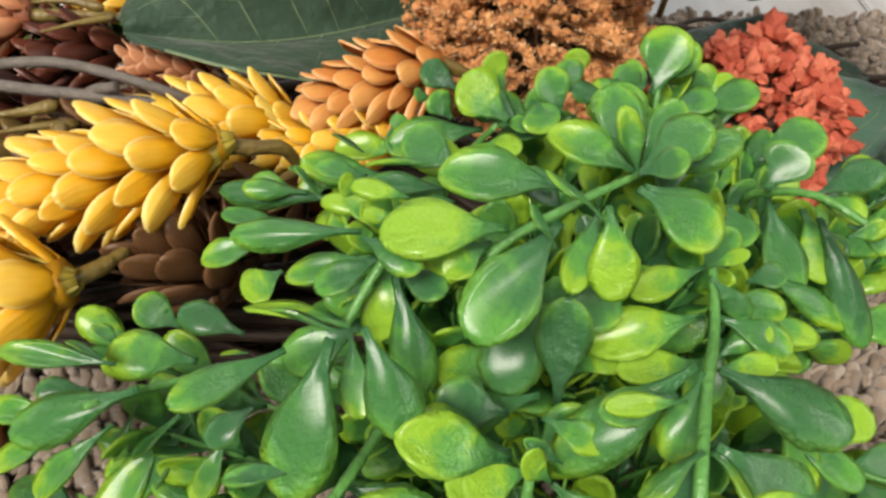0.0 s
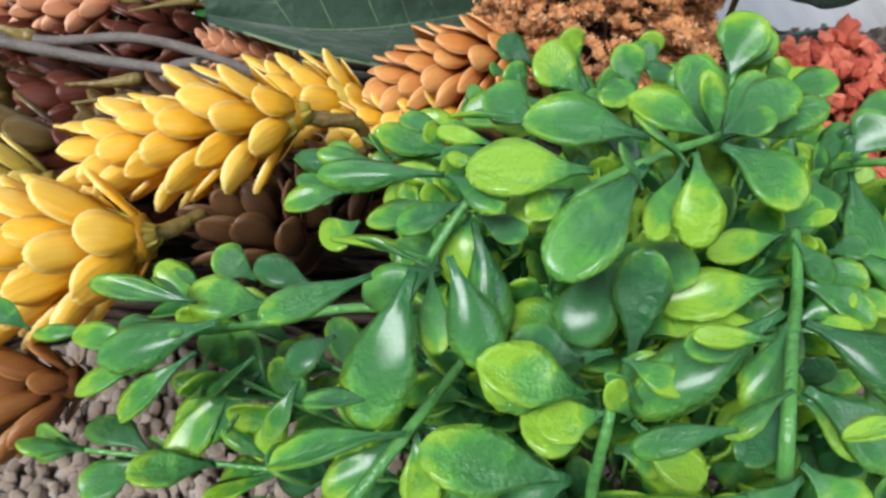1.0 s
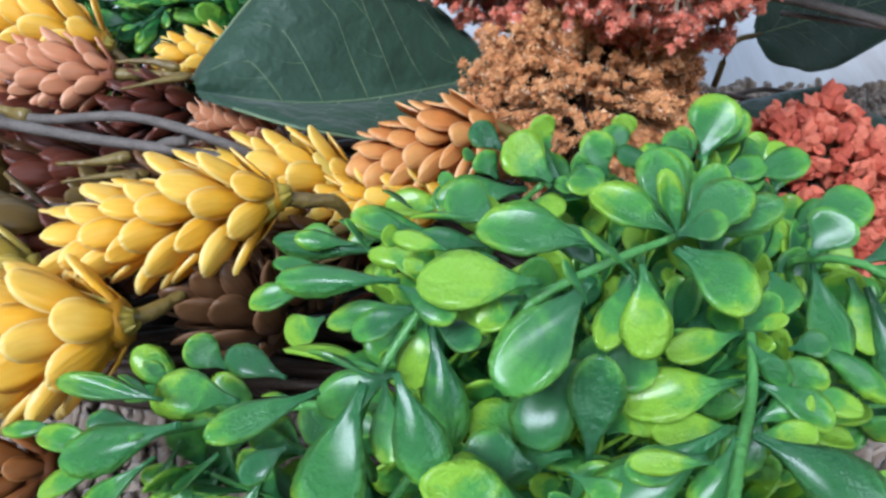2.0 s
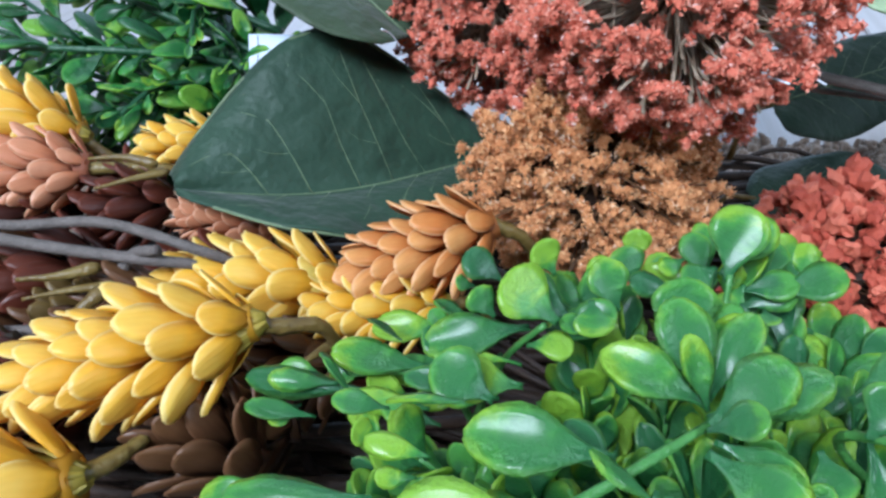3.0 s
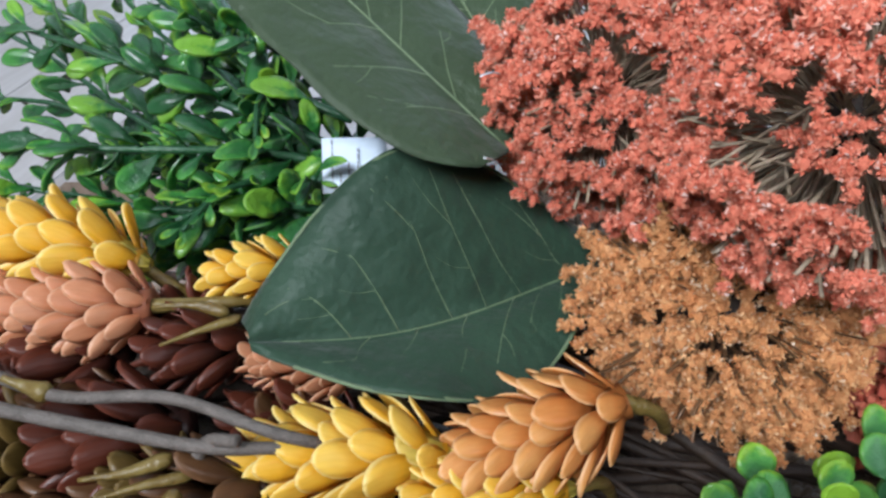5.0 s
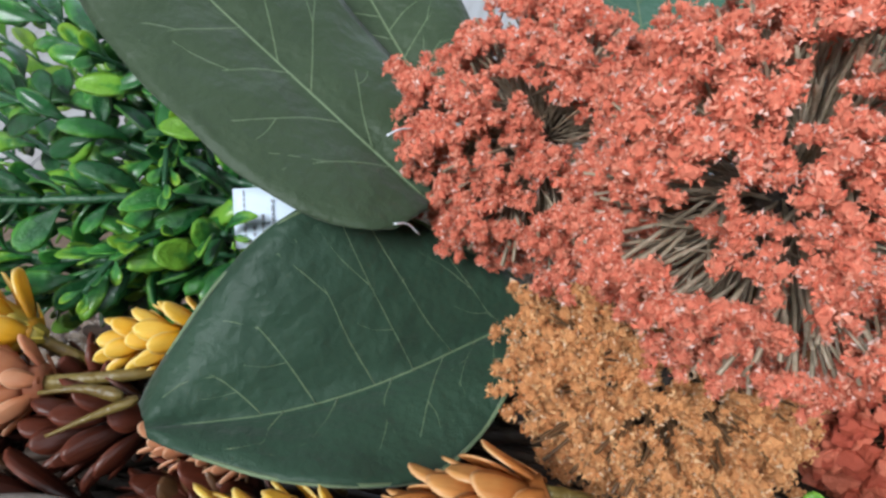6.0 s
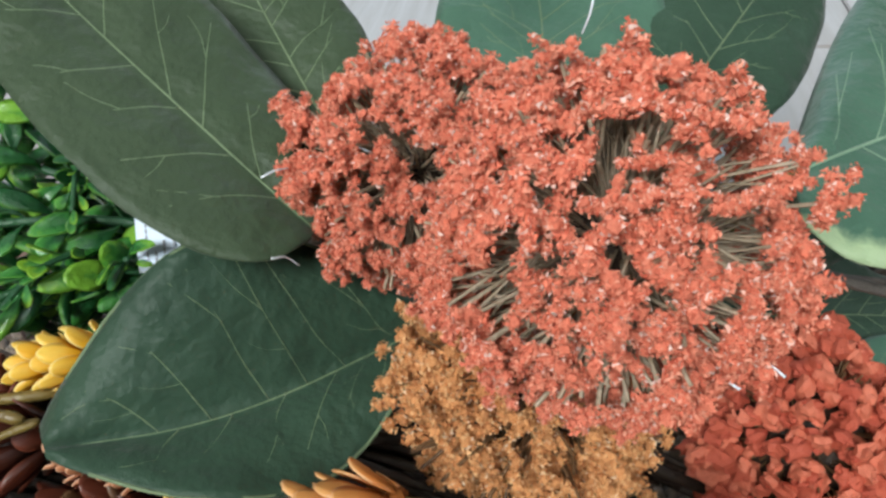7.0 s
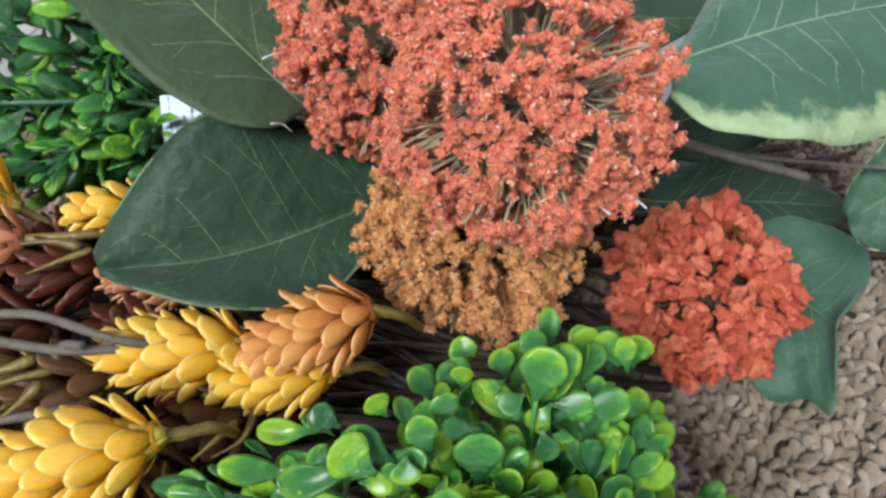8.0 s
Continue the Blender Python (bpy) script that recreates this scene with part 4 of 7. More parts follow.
hop((-0.1220, 0.1237, 0.0967), (-0.1551, 0.1131, 0.0938), 0.0112, HOP_BROWN, "brown plastic hop flower, darkened to fill a shaded gap", seed=12, count=44)
twig([(-0.1945, 0.2195, 0.1415), (-0.1647, 0.2133, 0.1393), (-0.1471, 0.2105, 0.1377), (-0.1121, 0.2133, 0.1375), (-0.0816, 0.2103, 0.1308), (-0.0626, 0.2246, 0.1084)], 0.0018, "grey brown vine twig")
twig([(-0.1763, 0.2019, 0.1452), (-0.1540, 0.2014, 0.1415), (-0.1233, 0.2027, 0.1355), (-0.0964, 0.2042, 0.1312), (-0.0821, 0.2116, 0.1239), (-0.0658, 0.2273, 0.0957)], 0.0019, "grey brown vine twig")
twig([(-0.1453, 0.1638, 0.1327), (-0.1353, 0.1704, 0.1296), (-0.1170, 0.1782, 0.1250), (-0.0991, 0.1862, 0.1208), (-0.0913, 0.2070, 0.1030)], 0.0019, "grey brown vine twig")
twig([(-0.1038, 0.2020, 0.1273), (-0.1002, 0.2048, 0.1317), (-0.0902, 0.2045, 0.1346)], 0.0019, "grey brown vine twig")
twig([(0.0975, 0.3221, 0.1390), (0.1167, 0.3168, 0.1362), (0.1380, 0.3143, 0.1312), (0.1581, 0.3152, 0.1242)], 0.0021, "grey vine twig with a snapped end")
twig([(0.1049, 0.3232, 0.1312), (0.1542, 0.3273, 0.1225), (0.1989, 0.3322, 0.1157)], 0.0011, "thin dark vine twig behind the flowers")
husk([(-0.1255, 0.1887, 0.1342), (-0.1153, 0.1938, 0.1323), (-0.1072, 0.2002, 0.1312)], 0.0024)
husk([(-0.1111, 0.1802, 0.1256), (-0.1050, 0.1860, 0.1280), (-0.1013, 0.1919, 0.1297)], 0.0027)
husk([(-0.1238, 0.1859, 0.1295), (-0.1133, 0.1935, 0.1276), (-0.1037, 0.2002, 0.1246)], 0.0020)
husk([(-0.0461, 0.1773, 0.1151), (-0.0407, 0.1852, 0.1154), (-0.0370, 0.1935, 0.1134)], 0.0018)
husk([(-0.0450, 0.1835, 0.1057), (-0.0375, 0.1911, 0.1048), (-0.0358, 0.2050, 0.1061)], 0.0018)
husk([(-0.1607, 0.2105, 0.1428), (-0.1546, 0.2110, 0.1395), (-0.1479, 0.2105, 0.1381)], 0.0034)
husk([(-0.1303, 0.2389, 0.1452), (-0.1201, 0.2421, 0.1442), (-0.1092, 0.2428, 0.1412)], 0.0022)
husk([(-0.1251, 0.2299, 0.1393), (-0.1157, 0.2381, 0.1386), (-0.1076, 0.2455, 0.1373)], 0.0018)
thread([(-0.0393, 0.2912, 0.1909), (-0.0372, 0.2952, 0.1902), (-0.0354, 0.3002, 0.1876)])
thread([(-0.0379, 0.2798, 0.1716), (-0.0361, 0.2842, 0.1683), (-0.0340, 0.2866, 0.1629)])
thread([(0.0813, 0.2487, 0.1639), (0.0769, 0.2521, 0.1643), (0.0688, 0.2562, 0.1636)])
thread([(0.0925, 0.2555, 0.1606), (0.0868, 0.2599, 0.1626), (0.0812, 0.2634, 0.1621)])
thread([(0.0791, 0.2858, 0.2062), (0.0746, 0.2847, 0.2032), (0.0696, 0.2852, 0.1990)])
thread([(0.0479, 0.3059, 0.2300), (0.0474, 0.3051, 0.2277), (0.0455, 0.3052, 0.2222)])


# ---- boxwood behind ----
BACK = "back-row plastic boxwood sprig, small glossy leaves, shade put into most greens"
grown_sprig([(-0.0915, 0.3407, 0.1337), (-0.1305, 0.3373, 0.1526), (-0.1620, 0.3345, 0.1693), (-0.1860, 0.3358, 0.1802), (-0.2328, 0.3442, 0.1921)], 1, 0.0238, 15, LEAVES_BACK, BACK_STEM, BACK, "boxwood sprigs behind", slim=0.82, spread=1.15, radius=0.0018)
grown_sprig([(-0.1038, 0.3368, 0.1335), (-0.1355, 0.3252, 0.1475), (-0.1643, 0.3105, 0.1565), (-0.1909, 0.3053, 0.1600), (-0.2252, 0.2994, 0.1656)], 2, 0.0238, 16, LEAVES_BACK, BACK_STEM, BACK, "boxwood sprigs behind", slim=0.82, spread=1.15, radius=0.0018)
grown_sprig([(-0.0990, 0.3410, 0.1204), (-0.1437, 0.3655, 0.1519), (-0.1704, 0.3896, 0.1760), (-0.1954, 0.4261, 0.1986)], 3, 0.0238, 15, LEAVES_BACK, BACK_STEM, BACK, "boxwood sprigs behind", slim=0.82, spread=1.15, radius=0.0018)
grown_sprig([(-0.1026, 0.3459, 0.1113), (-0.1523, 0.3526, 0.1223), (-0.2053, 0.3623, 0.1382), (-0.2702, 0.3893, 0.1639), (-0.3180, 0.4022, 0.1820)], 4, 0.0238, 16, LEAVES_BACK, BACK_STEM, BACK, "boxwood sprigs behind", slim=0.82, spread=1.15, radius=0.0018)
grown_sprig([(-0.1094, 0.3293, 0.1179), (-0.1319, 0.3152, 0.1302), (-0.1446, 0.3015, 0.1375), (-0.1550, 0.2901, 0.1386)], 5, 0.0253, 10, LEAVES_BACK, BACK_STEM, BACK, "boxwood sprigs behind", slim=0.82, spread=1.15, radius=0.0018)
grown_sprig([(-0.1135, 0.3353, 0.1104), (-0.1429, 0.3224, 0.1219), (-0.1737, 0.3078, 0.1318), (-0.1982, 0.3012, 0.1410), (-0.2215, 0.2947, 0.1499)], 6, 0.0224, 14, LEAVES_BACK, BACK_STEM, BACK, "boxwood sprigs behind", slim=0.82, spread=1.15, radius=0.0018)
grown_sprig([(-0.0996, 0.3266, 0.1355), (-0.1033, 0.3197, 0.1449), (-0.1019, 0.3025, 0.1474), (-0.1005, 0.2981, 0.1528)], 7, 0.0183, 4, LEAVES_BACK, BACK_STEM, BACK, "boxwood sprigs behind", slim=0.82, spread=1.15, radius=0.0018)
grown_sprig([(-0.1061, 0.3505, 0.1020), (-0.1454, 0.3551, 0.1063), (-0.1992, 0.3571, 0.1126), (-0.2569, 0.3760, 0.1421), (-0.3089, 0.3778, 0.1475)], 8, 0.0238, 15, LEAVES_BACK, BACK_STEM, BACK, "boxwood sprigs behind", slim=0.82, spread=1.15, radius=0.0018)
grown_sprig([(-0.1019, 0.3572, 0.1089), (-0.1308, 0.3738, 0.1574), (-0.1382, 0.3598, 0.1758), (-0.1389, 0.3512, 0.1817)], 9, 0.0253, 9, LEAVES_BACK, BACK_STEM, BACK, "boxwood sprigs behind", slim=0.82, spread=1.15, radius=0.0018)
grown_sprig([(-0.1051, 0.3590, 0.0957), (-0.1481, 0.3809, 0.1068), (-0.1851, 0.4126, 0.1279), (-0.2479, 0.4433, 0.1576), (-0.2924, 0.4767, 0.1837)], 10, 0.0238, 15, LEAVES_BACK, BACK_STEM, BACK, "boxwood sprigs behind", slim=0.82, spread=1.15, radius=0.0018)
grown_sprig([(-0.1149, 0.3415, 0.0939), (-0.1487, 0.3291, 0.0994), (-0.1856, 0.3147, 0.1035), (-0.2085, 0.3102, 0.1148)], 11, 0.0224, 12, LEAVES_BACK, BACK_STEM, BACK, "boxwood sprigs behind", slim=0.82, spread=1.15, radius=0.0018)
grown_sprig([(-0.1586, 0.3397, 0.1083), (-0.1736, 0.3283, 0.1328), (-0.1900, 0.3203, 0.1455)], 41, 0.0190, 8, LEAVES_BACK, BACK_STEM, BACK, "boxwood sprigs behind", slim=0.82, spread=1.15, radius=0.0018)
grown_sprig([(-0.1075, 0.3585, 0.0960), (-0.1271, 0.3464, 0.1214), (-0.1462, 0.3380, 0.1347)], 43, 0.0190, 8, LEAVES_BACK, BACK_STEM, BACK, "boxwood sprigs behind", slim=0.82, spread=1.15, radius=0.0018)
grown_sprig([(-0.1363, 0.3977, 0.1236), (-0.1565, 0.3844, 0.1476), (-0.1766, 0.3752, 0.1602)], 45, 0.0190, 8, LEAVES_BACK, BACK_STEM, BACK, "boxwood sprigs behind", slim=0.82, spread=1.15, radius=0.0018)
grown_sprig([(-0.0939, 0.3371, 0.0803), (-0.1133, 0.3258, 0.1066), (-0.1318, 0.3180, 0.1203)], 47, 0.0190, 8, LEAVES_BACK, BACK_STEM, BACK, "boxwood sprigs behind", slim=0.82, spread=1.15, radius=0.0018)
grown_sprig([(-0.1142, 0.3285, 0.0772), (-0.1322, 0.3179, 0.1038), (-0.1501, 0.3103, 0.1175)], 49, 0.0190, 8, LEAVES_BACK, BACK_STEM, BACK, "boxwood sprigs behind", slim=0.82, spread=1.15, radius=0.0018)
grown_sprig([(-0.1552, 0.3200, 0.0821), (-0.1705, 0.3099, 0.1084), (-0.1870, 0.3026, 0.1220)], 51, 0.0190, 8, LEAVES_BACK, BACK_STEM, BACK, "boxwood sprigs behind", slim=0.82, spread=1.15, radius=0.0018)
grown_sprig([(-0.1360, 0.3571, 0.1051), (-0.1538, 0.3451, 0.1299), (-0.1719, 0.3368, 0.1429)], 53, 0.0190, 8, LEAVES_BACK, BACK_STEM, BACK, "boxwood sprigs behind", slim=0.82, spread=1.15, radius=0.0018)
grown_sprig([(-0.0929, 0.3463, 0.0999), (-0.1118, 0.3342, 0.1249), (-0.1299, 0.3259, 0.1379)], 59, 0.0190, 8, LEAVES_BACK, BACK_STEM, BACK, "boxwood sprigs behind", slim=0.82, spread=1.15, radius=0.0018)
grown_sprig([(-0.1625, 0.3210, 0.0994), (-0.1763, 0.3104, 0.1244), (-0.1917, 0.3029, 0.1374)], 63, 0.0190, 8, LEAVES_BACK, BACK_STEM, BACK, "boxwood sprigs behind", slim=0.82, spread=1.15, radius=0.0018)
grown_sprig([(-0.1323, 0.3215, 0.1383), (-0.1406, 0.2989, 0.1443), (-0.1450, 0.2810, 0.1416)], 81, 0.0125, 6, LEAVES, BACK_STEM, BACK, "boxwood sprigs behind", spread=1.0)
grown_sprig([(-0.1334, 0.3490, 0.1603), (-0.1324, 0.3335, 0.1651), (-0.1285, 0.3162, 0.1582)], 82, 0.0120, 5, LEAVES, BACK_STEM, BACK, "boxwood sprigs behind", spread=1.0)
grown_sprig([(-0.1583, 0.3640, 0.1722), (-0.1560, 0.3522, 0.1862), (-0.1596, 0.3470, 0.1926)], 83, 0.0150, 6, LEAVES, BACK_STEM, BACK, "boxwood sprigs behind", spread=1.0)
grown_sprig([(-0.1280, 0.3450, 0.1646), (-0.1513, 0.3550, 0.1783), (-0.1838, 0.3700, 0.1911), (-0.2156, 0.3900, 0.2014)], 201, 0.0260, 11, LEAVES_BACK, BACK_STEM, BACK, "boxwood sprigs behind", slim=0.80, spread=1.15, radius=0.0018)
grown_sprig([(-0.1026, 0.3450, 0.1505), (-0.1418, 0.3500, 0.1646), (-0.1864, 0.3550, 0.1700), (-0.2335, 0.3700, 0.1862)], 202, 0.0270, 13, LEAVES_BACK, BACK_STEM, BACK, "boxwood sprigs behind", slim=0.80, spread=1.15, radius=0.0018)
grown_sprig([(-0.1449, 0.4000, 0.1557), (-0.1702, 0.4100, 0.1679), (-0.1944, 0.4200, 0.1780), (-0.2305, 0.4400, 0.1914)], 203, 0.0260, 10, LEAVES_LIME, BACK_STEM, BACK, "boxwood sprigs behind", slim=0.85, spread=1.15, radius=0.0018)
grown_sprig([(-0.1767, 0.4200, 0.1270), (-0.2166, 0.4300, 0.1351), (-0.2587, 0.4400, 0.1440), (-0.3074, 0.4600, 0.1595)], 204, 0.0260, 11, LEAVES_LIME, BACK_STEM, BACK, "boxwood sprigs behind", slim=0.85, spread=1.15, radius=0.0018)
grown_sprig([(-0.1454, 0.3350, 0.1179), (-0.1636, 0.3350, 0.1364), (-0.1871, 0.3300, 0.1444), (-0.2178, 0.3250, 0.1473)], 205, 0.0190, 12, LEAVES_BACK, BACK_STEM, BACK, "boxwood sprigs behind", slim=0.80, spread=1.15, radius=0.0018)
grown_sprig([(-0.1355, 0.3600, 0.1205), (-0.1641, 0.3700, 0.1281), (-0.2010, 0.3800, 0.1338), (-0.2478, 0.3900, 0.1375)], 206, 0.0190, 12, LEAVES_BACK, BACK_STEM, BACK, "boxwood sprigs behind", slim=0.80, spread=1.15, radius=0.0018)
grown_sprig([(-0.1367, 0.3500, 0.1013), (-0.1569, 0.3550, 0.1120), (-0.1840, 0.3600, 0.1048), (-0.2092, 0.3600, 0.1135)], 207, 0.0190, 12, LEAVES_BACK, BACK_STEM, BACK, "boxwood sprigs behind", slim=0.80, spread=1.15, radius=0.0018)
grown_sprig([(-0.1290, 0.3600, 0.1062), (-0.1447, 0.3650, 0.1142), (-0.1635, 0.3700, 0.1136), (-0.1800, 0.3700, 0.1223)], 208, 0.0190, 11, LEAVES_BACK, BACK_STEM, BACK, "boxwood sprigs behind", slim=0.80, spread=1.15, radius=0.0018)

# ---- boxwood in front ----
FRONT = "light green plastic boxwood sprig with glossy rounded leaves"
sprig((0.0220, 0.1147, 0.1276))
stem([(0.0220, 0.1147, 0.1276), (0.0242, 0.1089, 0.1625), (0.0346, 0.1159, 0.1649), (0.0476, 0.1289, 0.1621)], 0.0010, 0.0007)
leaf((0.0502, 0.1415, 0.1527), (0.0341, 0.1439, 0.1621), 0.0091, (0.06, -0.42, 0.91))
leaf((0.0508, 0.1448, 0.1502), (0.0450, 0.1537, 0.1652), 0.0103, (0.06, -0.42, 0.91))
leaf((0.0497, 0.1390, 0.1545), (0.0459, 0.1421, 0.1673), 0.0053, (0.06, -0.42, 0.91))
leaf((0.0476, 0.1289, 0.1621), (0.0586, 0.1342, 0.1707), 0.0091, (0.06, -0.42, 0.91))
leaf((0.0471, 0.1264, 0.1640), (0.0549, 0.1266, 0.1674), 0.0058, (0.06, -0.42, 0.91))
leaf((0.0486, 0.1338, 0.1584), (0.0662, 0.1382, 0.1651), 0.0083, (0.06, -0.42, 0.91))
leaf((0.0512, 0.1464, 0.1490), (0.0585, 0.1551, 0.1617), 0.0072, (0.06, -0.42, 0.91))
leaf((0.0484, 0.1267, 0.1614), (0.0607, 0.1222, 0.1592), 0.0061, (0.06, -0.42, 0.91))
leaf((0.0466, 0.1222, 0.1642), (0.0595, 0.1154, 0.1593), 0.0101, (0.06, -0.42, 0.91))
leaf((0.0404, 0.1101, 0.1704), (0.0419, 0.0991, 0.1628), 0.0077, (0.06, -0.42, 0.91))
leaf((0.0396, 0.1141, 0.1660), (0.0352, 0.1031, 0.1591), 0.0055, (0.06, -0.42, 0.91))
leaf((0.0397, 0.1091, 0.1687), (0.0320, 0.1122, 0.1761), 0.0054, (0.71, 0.38, 0.59))
leaf((0.0344, 0.1164, 0.1685), (0.0159, 0.1149, 0.1740), 0.0094, (0.06, -0.42, 0.91))
leaf((0.0259, 0.1064, 0.1688), (0.0082, 0.1026, 0.1718), 0.0097, (0.06, -0.42, 0.91))
leaf((0.0332, 0.1063, 0.1702), (0.0212, 0.0914, 0.1617), 0.0107, (0.06, -0.42, 0.91))
leaf((0.0290, 0.1102, 0.1486), (0.0255, 0.0968, 0.1434), 0.0106, (0.06, -0.42, 0.91))
leaf((0.0345, 0.0987, 0.1373), (0.0354, 0.1067, 0.1547), 0.0093, (0.06, -0.42, 0.91))
leaf((0.0327, 0.1016, 0.1696), (0.0297, 0.1032, 0.1762), 0.0028, (0.90, -0.07, 0.42))
leaf((0.0226, 0.1066, 0.1646), (0.0171, 0.1016, 0.1645), 0.0052, (0.06, -0.42, 0.91))
leaf((0.0350, 0.1199, 0.1604), (0.0283, 0.1220, 0.1680), 0.0057, (0.06, -0.42, 0.91))
leaf((0.0320, 0.1124, 0.1436), (0.0452, 0.1129, 0.1466), 0.0091, (0.06, -0.42, 0.91))
leaf((0.0233, 0.1107, 0.1620), (0.0141, 0.1053, 0.1620), 0.0072, (0.06, -0.42, 0.91))
sprig((-0.0084, 0.1093, 0.1099))
stem([(-0.0084, 0.1093, 0.1099), (0.0002, 0.0978, 0.1528), (0.0068, 0.1068, 0.1612), (0.0122, 0.1092, 0.1665)], 0.0010, 0.0007)
leaf((0.0031, 0.1098, 0.1645), (-0.0168, 0.1067, 0.1671), 0.0057, (0.06, -0.42, 0.91))
leaf((-0.0166, 0.1184, 0.1536), (-0.0273, 0.1135, 0.1544), 0.0053, (0.06, -0.42, 0.91))
leaf((0.0037, 0.1137, 0.1554), (-0.0104, 0.1083, 0.1561), 0.0054, (0.06, -0.42, 0.91))
leaf((0.0059, 0.1077, 0.1608), (-0.0032, 0.1015, 0.1599), 0.0056, (0.06, -0.42, 0.91))
leaf((0.0045, 0.1046, 0.1680), (0.0132, 0.0999, 0.1676), 0.0054, (0.06, -0.42, 0.91))
leaf((0.0084, 0.1066, 0.1593), (0.0167, 0.1027, 0.1583), 0.0054, (0.06, -0.42, 0.91))
leaf((0.0081, 0.1074, 0.1572), (0.0133, 0.0931, 0.1454), 0.0074, (0.06, -0.42, 0.91))
leaf((0.0068, 0.1099, 0.1572), (0.0055, 0.0998, 0.1508), 0.0066, (0.06, -0.42, 0.91))
leaf((0.0037, 0.0940, 0.1600), (-0.0110, 0.0959, 0.1642), 0.0060, (0.29, 0.48, 0.83))
leaf((0.0039, 0.0988, 0.1548), (-0.0071, 0.0919, 0.1535), 0.0078, (0.06, -0.42, 0.91))
leaf((0.0013, 0.0918, 0.1600), (-0.0039, 0.0726, 0.1489), 0.0110, (0.06, -0.42, 0.91))
leaf((0.0026, 0.0967, 0.1556), (0.0050, 0.0863, 0.1486), 0.0054, (0.06, -0.42, 0.91))
leaf((0.0072, 0.0894, 0.1655), (0.0139, 0.0788, 0.1559), 0.0078, (0.06, -0.42, 0.91))
leaf((0.0273, 0.0803, 0.1497), (0.0143, 0.0767, 0.1596), 0.0085, (0.06, -0.42, 0.91))
leaf((-0.0152, 0.1180, 0.1471), (-0.0212, 0.1126, 0.1465), 0.0074, (0.06, -0.42, 0.91))
leaf((0.0028, 0.0914, 0.1618), (-0.0067, 0.0932, 0.1651), 0.0033, (0.36, 0.67, 0.66))
sprig((0.0028, 0.1778, 0.1027))
stem([(0.0028, 0.1778, 0.1027), (-0.0039, 0.1718, 0.1253), (-0.0232, 0.1676, 0.1280)], 0.0010, 0.0007)
stem([(0.0028, 0.1778, 0.1027), (0.0155, 0.1673, 0.1392), (0.0223, 0.1637, 0.1494)], 0.0010, 0.0007)
leaf((-0.0158, 0.1627, 0.1276), (-0.0450, 0.1605, 0.1339), 0.0078, (0.06, -0.42, 0.91))
leaf((-0.0268, 0.1647, 0.1284), (-0.0384, 0.1630, 0.1327), 0.0076, (0.06, -0.42, 0.91))
leaf((0.0004, 0.1286, 0.1611), (-0.0076, 0.1268, 0.1647), 0.0043, (0.06, -0.42, 0.91))
leaf((0.0129, 0.1272, 0.1651), (0.0012, 0.1264, 0.1660), 0.0030, (0.04, 0.43, 0.90))
leaf((0.0101, 0.1157, 0.1665), (0.0022, 0.1146, 0.1708), 0.0039, (0.06, -0.42, 0.91))
leaf((0.0012, 0.1201, 0.1636), (-0.0019, 0.1191, 0.1674), 0.0043, (0.06, -0.42, 0.91))
leaf((0.0084, 0.1137, 0.1646), (0.0037, 0.1114, 0.1672), 0.0031, (0.06, -0.42, 0.91))
leaf((0.0162, 0.1331, 0.1596), (0.0075, 0.1343, 0.1666), 0.0097, (0.06, -0.42, 0.91))
leaf((0.0023, 0.1641, 0.1451), (-0.0008, 0.1648, 0.1507), 0.0043, (0.06, -0.42, 0.91))
leaf((-0.0108, 0.1719, 0.1353), (-0.0186, 0.1747, 0.1394), 0.0044, (0.54, 0.38, 0.75))
leaf((-0.0224, 0.1653, 0.1299), (-0.0281, 0.1690, 0.1347), 0.0038, (0.73, 0.30, 0.62))
leaf((0.0248, 0.1635, 0.1503), (0.0142, 0.1662, 0.1592), 0.0126, (0.06, -0.42, 0.91))
leaf((0.0122, 0.1643, 0.1501), (0.0084, 0.1654, 0.1562), 0.0067, (0.06, -0.42, 0.91))
leaf((0.0043, 0.1621, 0.1427), (-0.0017, 0.1621, 0.1480), 0.0080, (0.06, -0.42, 0.91))
leaf((0.0221, 0.1698, 0.1424), (0.0311, 0.1703, 0.1461), 0.0068, (0.06, -0.42, 0.91))
leaf((0.0248, 0.1665, 0.1415), (0.0355, 0.1711, 0.1493), 0.0081, (0.06, -0.42, 0.91))
leaf((0.0184, 0.1643, 0.1430), (0.0274, 0.1635, 0.1452), 0.0067, (0.06, -0.42, 0.91))
leaf((-0.0040, 0.1718, 0.1273), (-0.0262, 0.1675, 0.1347), 0.0088, (0.12, -0.47, 0.87))
leaf((-0.0235, 0.1616, 0.1307), (-0.0375, 0.1578, 0.1359), 0.0056, (0.12, -0.47, 0.87))
leaf((-0.0025, 0.1865, 0.1263), (-0.0204, 0.1816, 0.1313), 0.0083, (0.12, -0.47, 0.87))
leaf((0.0039, 0.1830, 0.1314), (-0.0047, 0.1852, 0.1377), 0.0056, (0.60, 0.08, 0.79))
leaf((-0.0290, 0.1578, 0.1237), (-0.0433, 0.1545, 0.1296), 0.0052, (0.12, -0.47, 0.87))
leaf((-0.0023, 0.1582, 0.1285), (-0.0172, 0.1551, 0.1351), 0.0062, (0.12, -0.47, 0.87))
leaf((-0.0184, 0.1572, 0.1314), (-0.0254, 0.1607, 0.1390), 0.0030, (0.76, 0.12, 0.64))
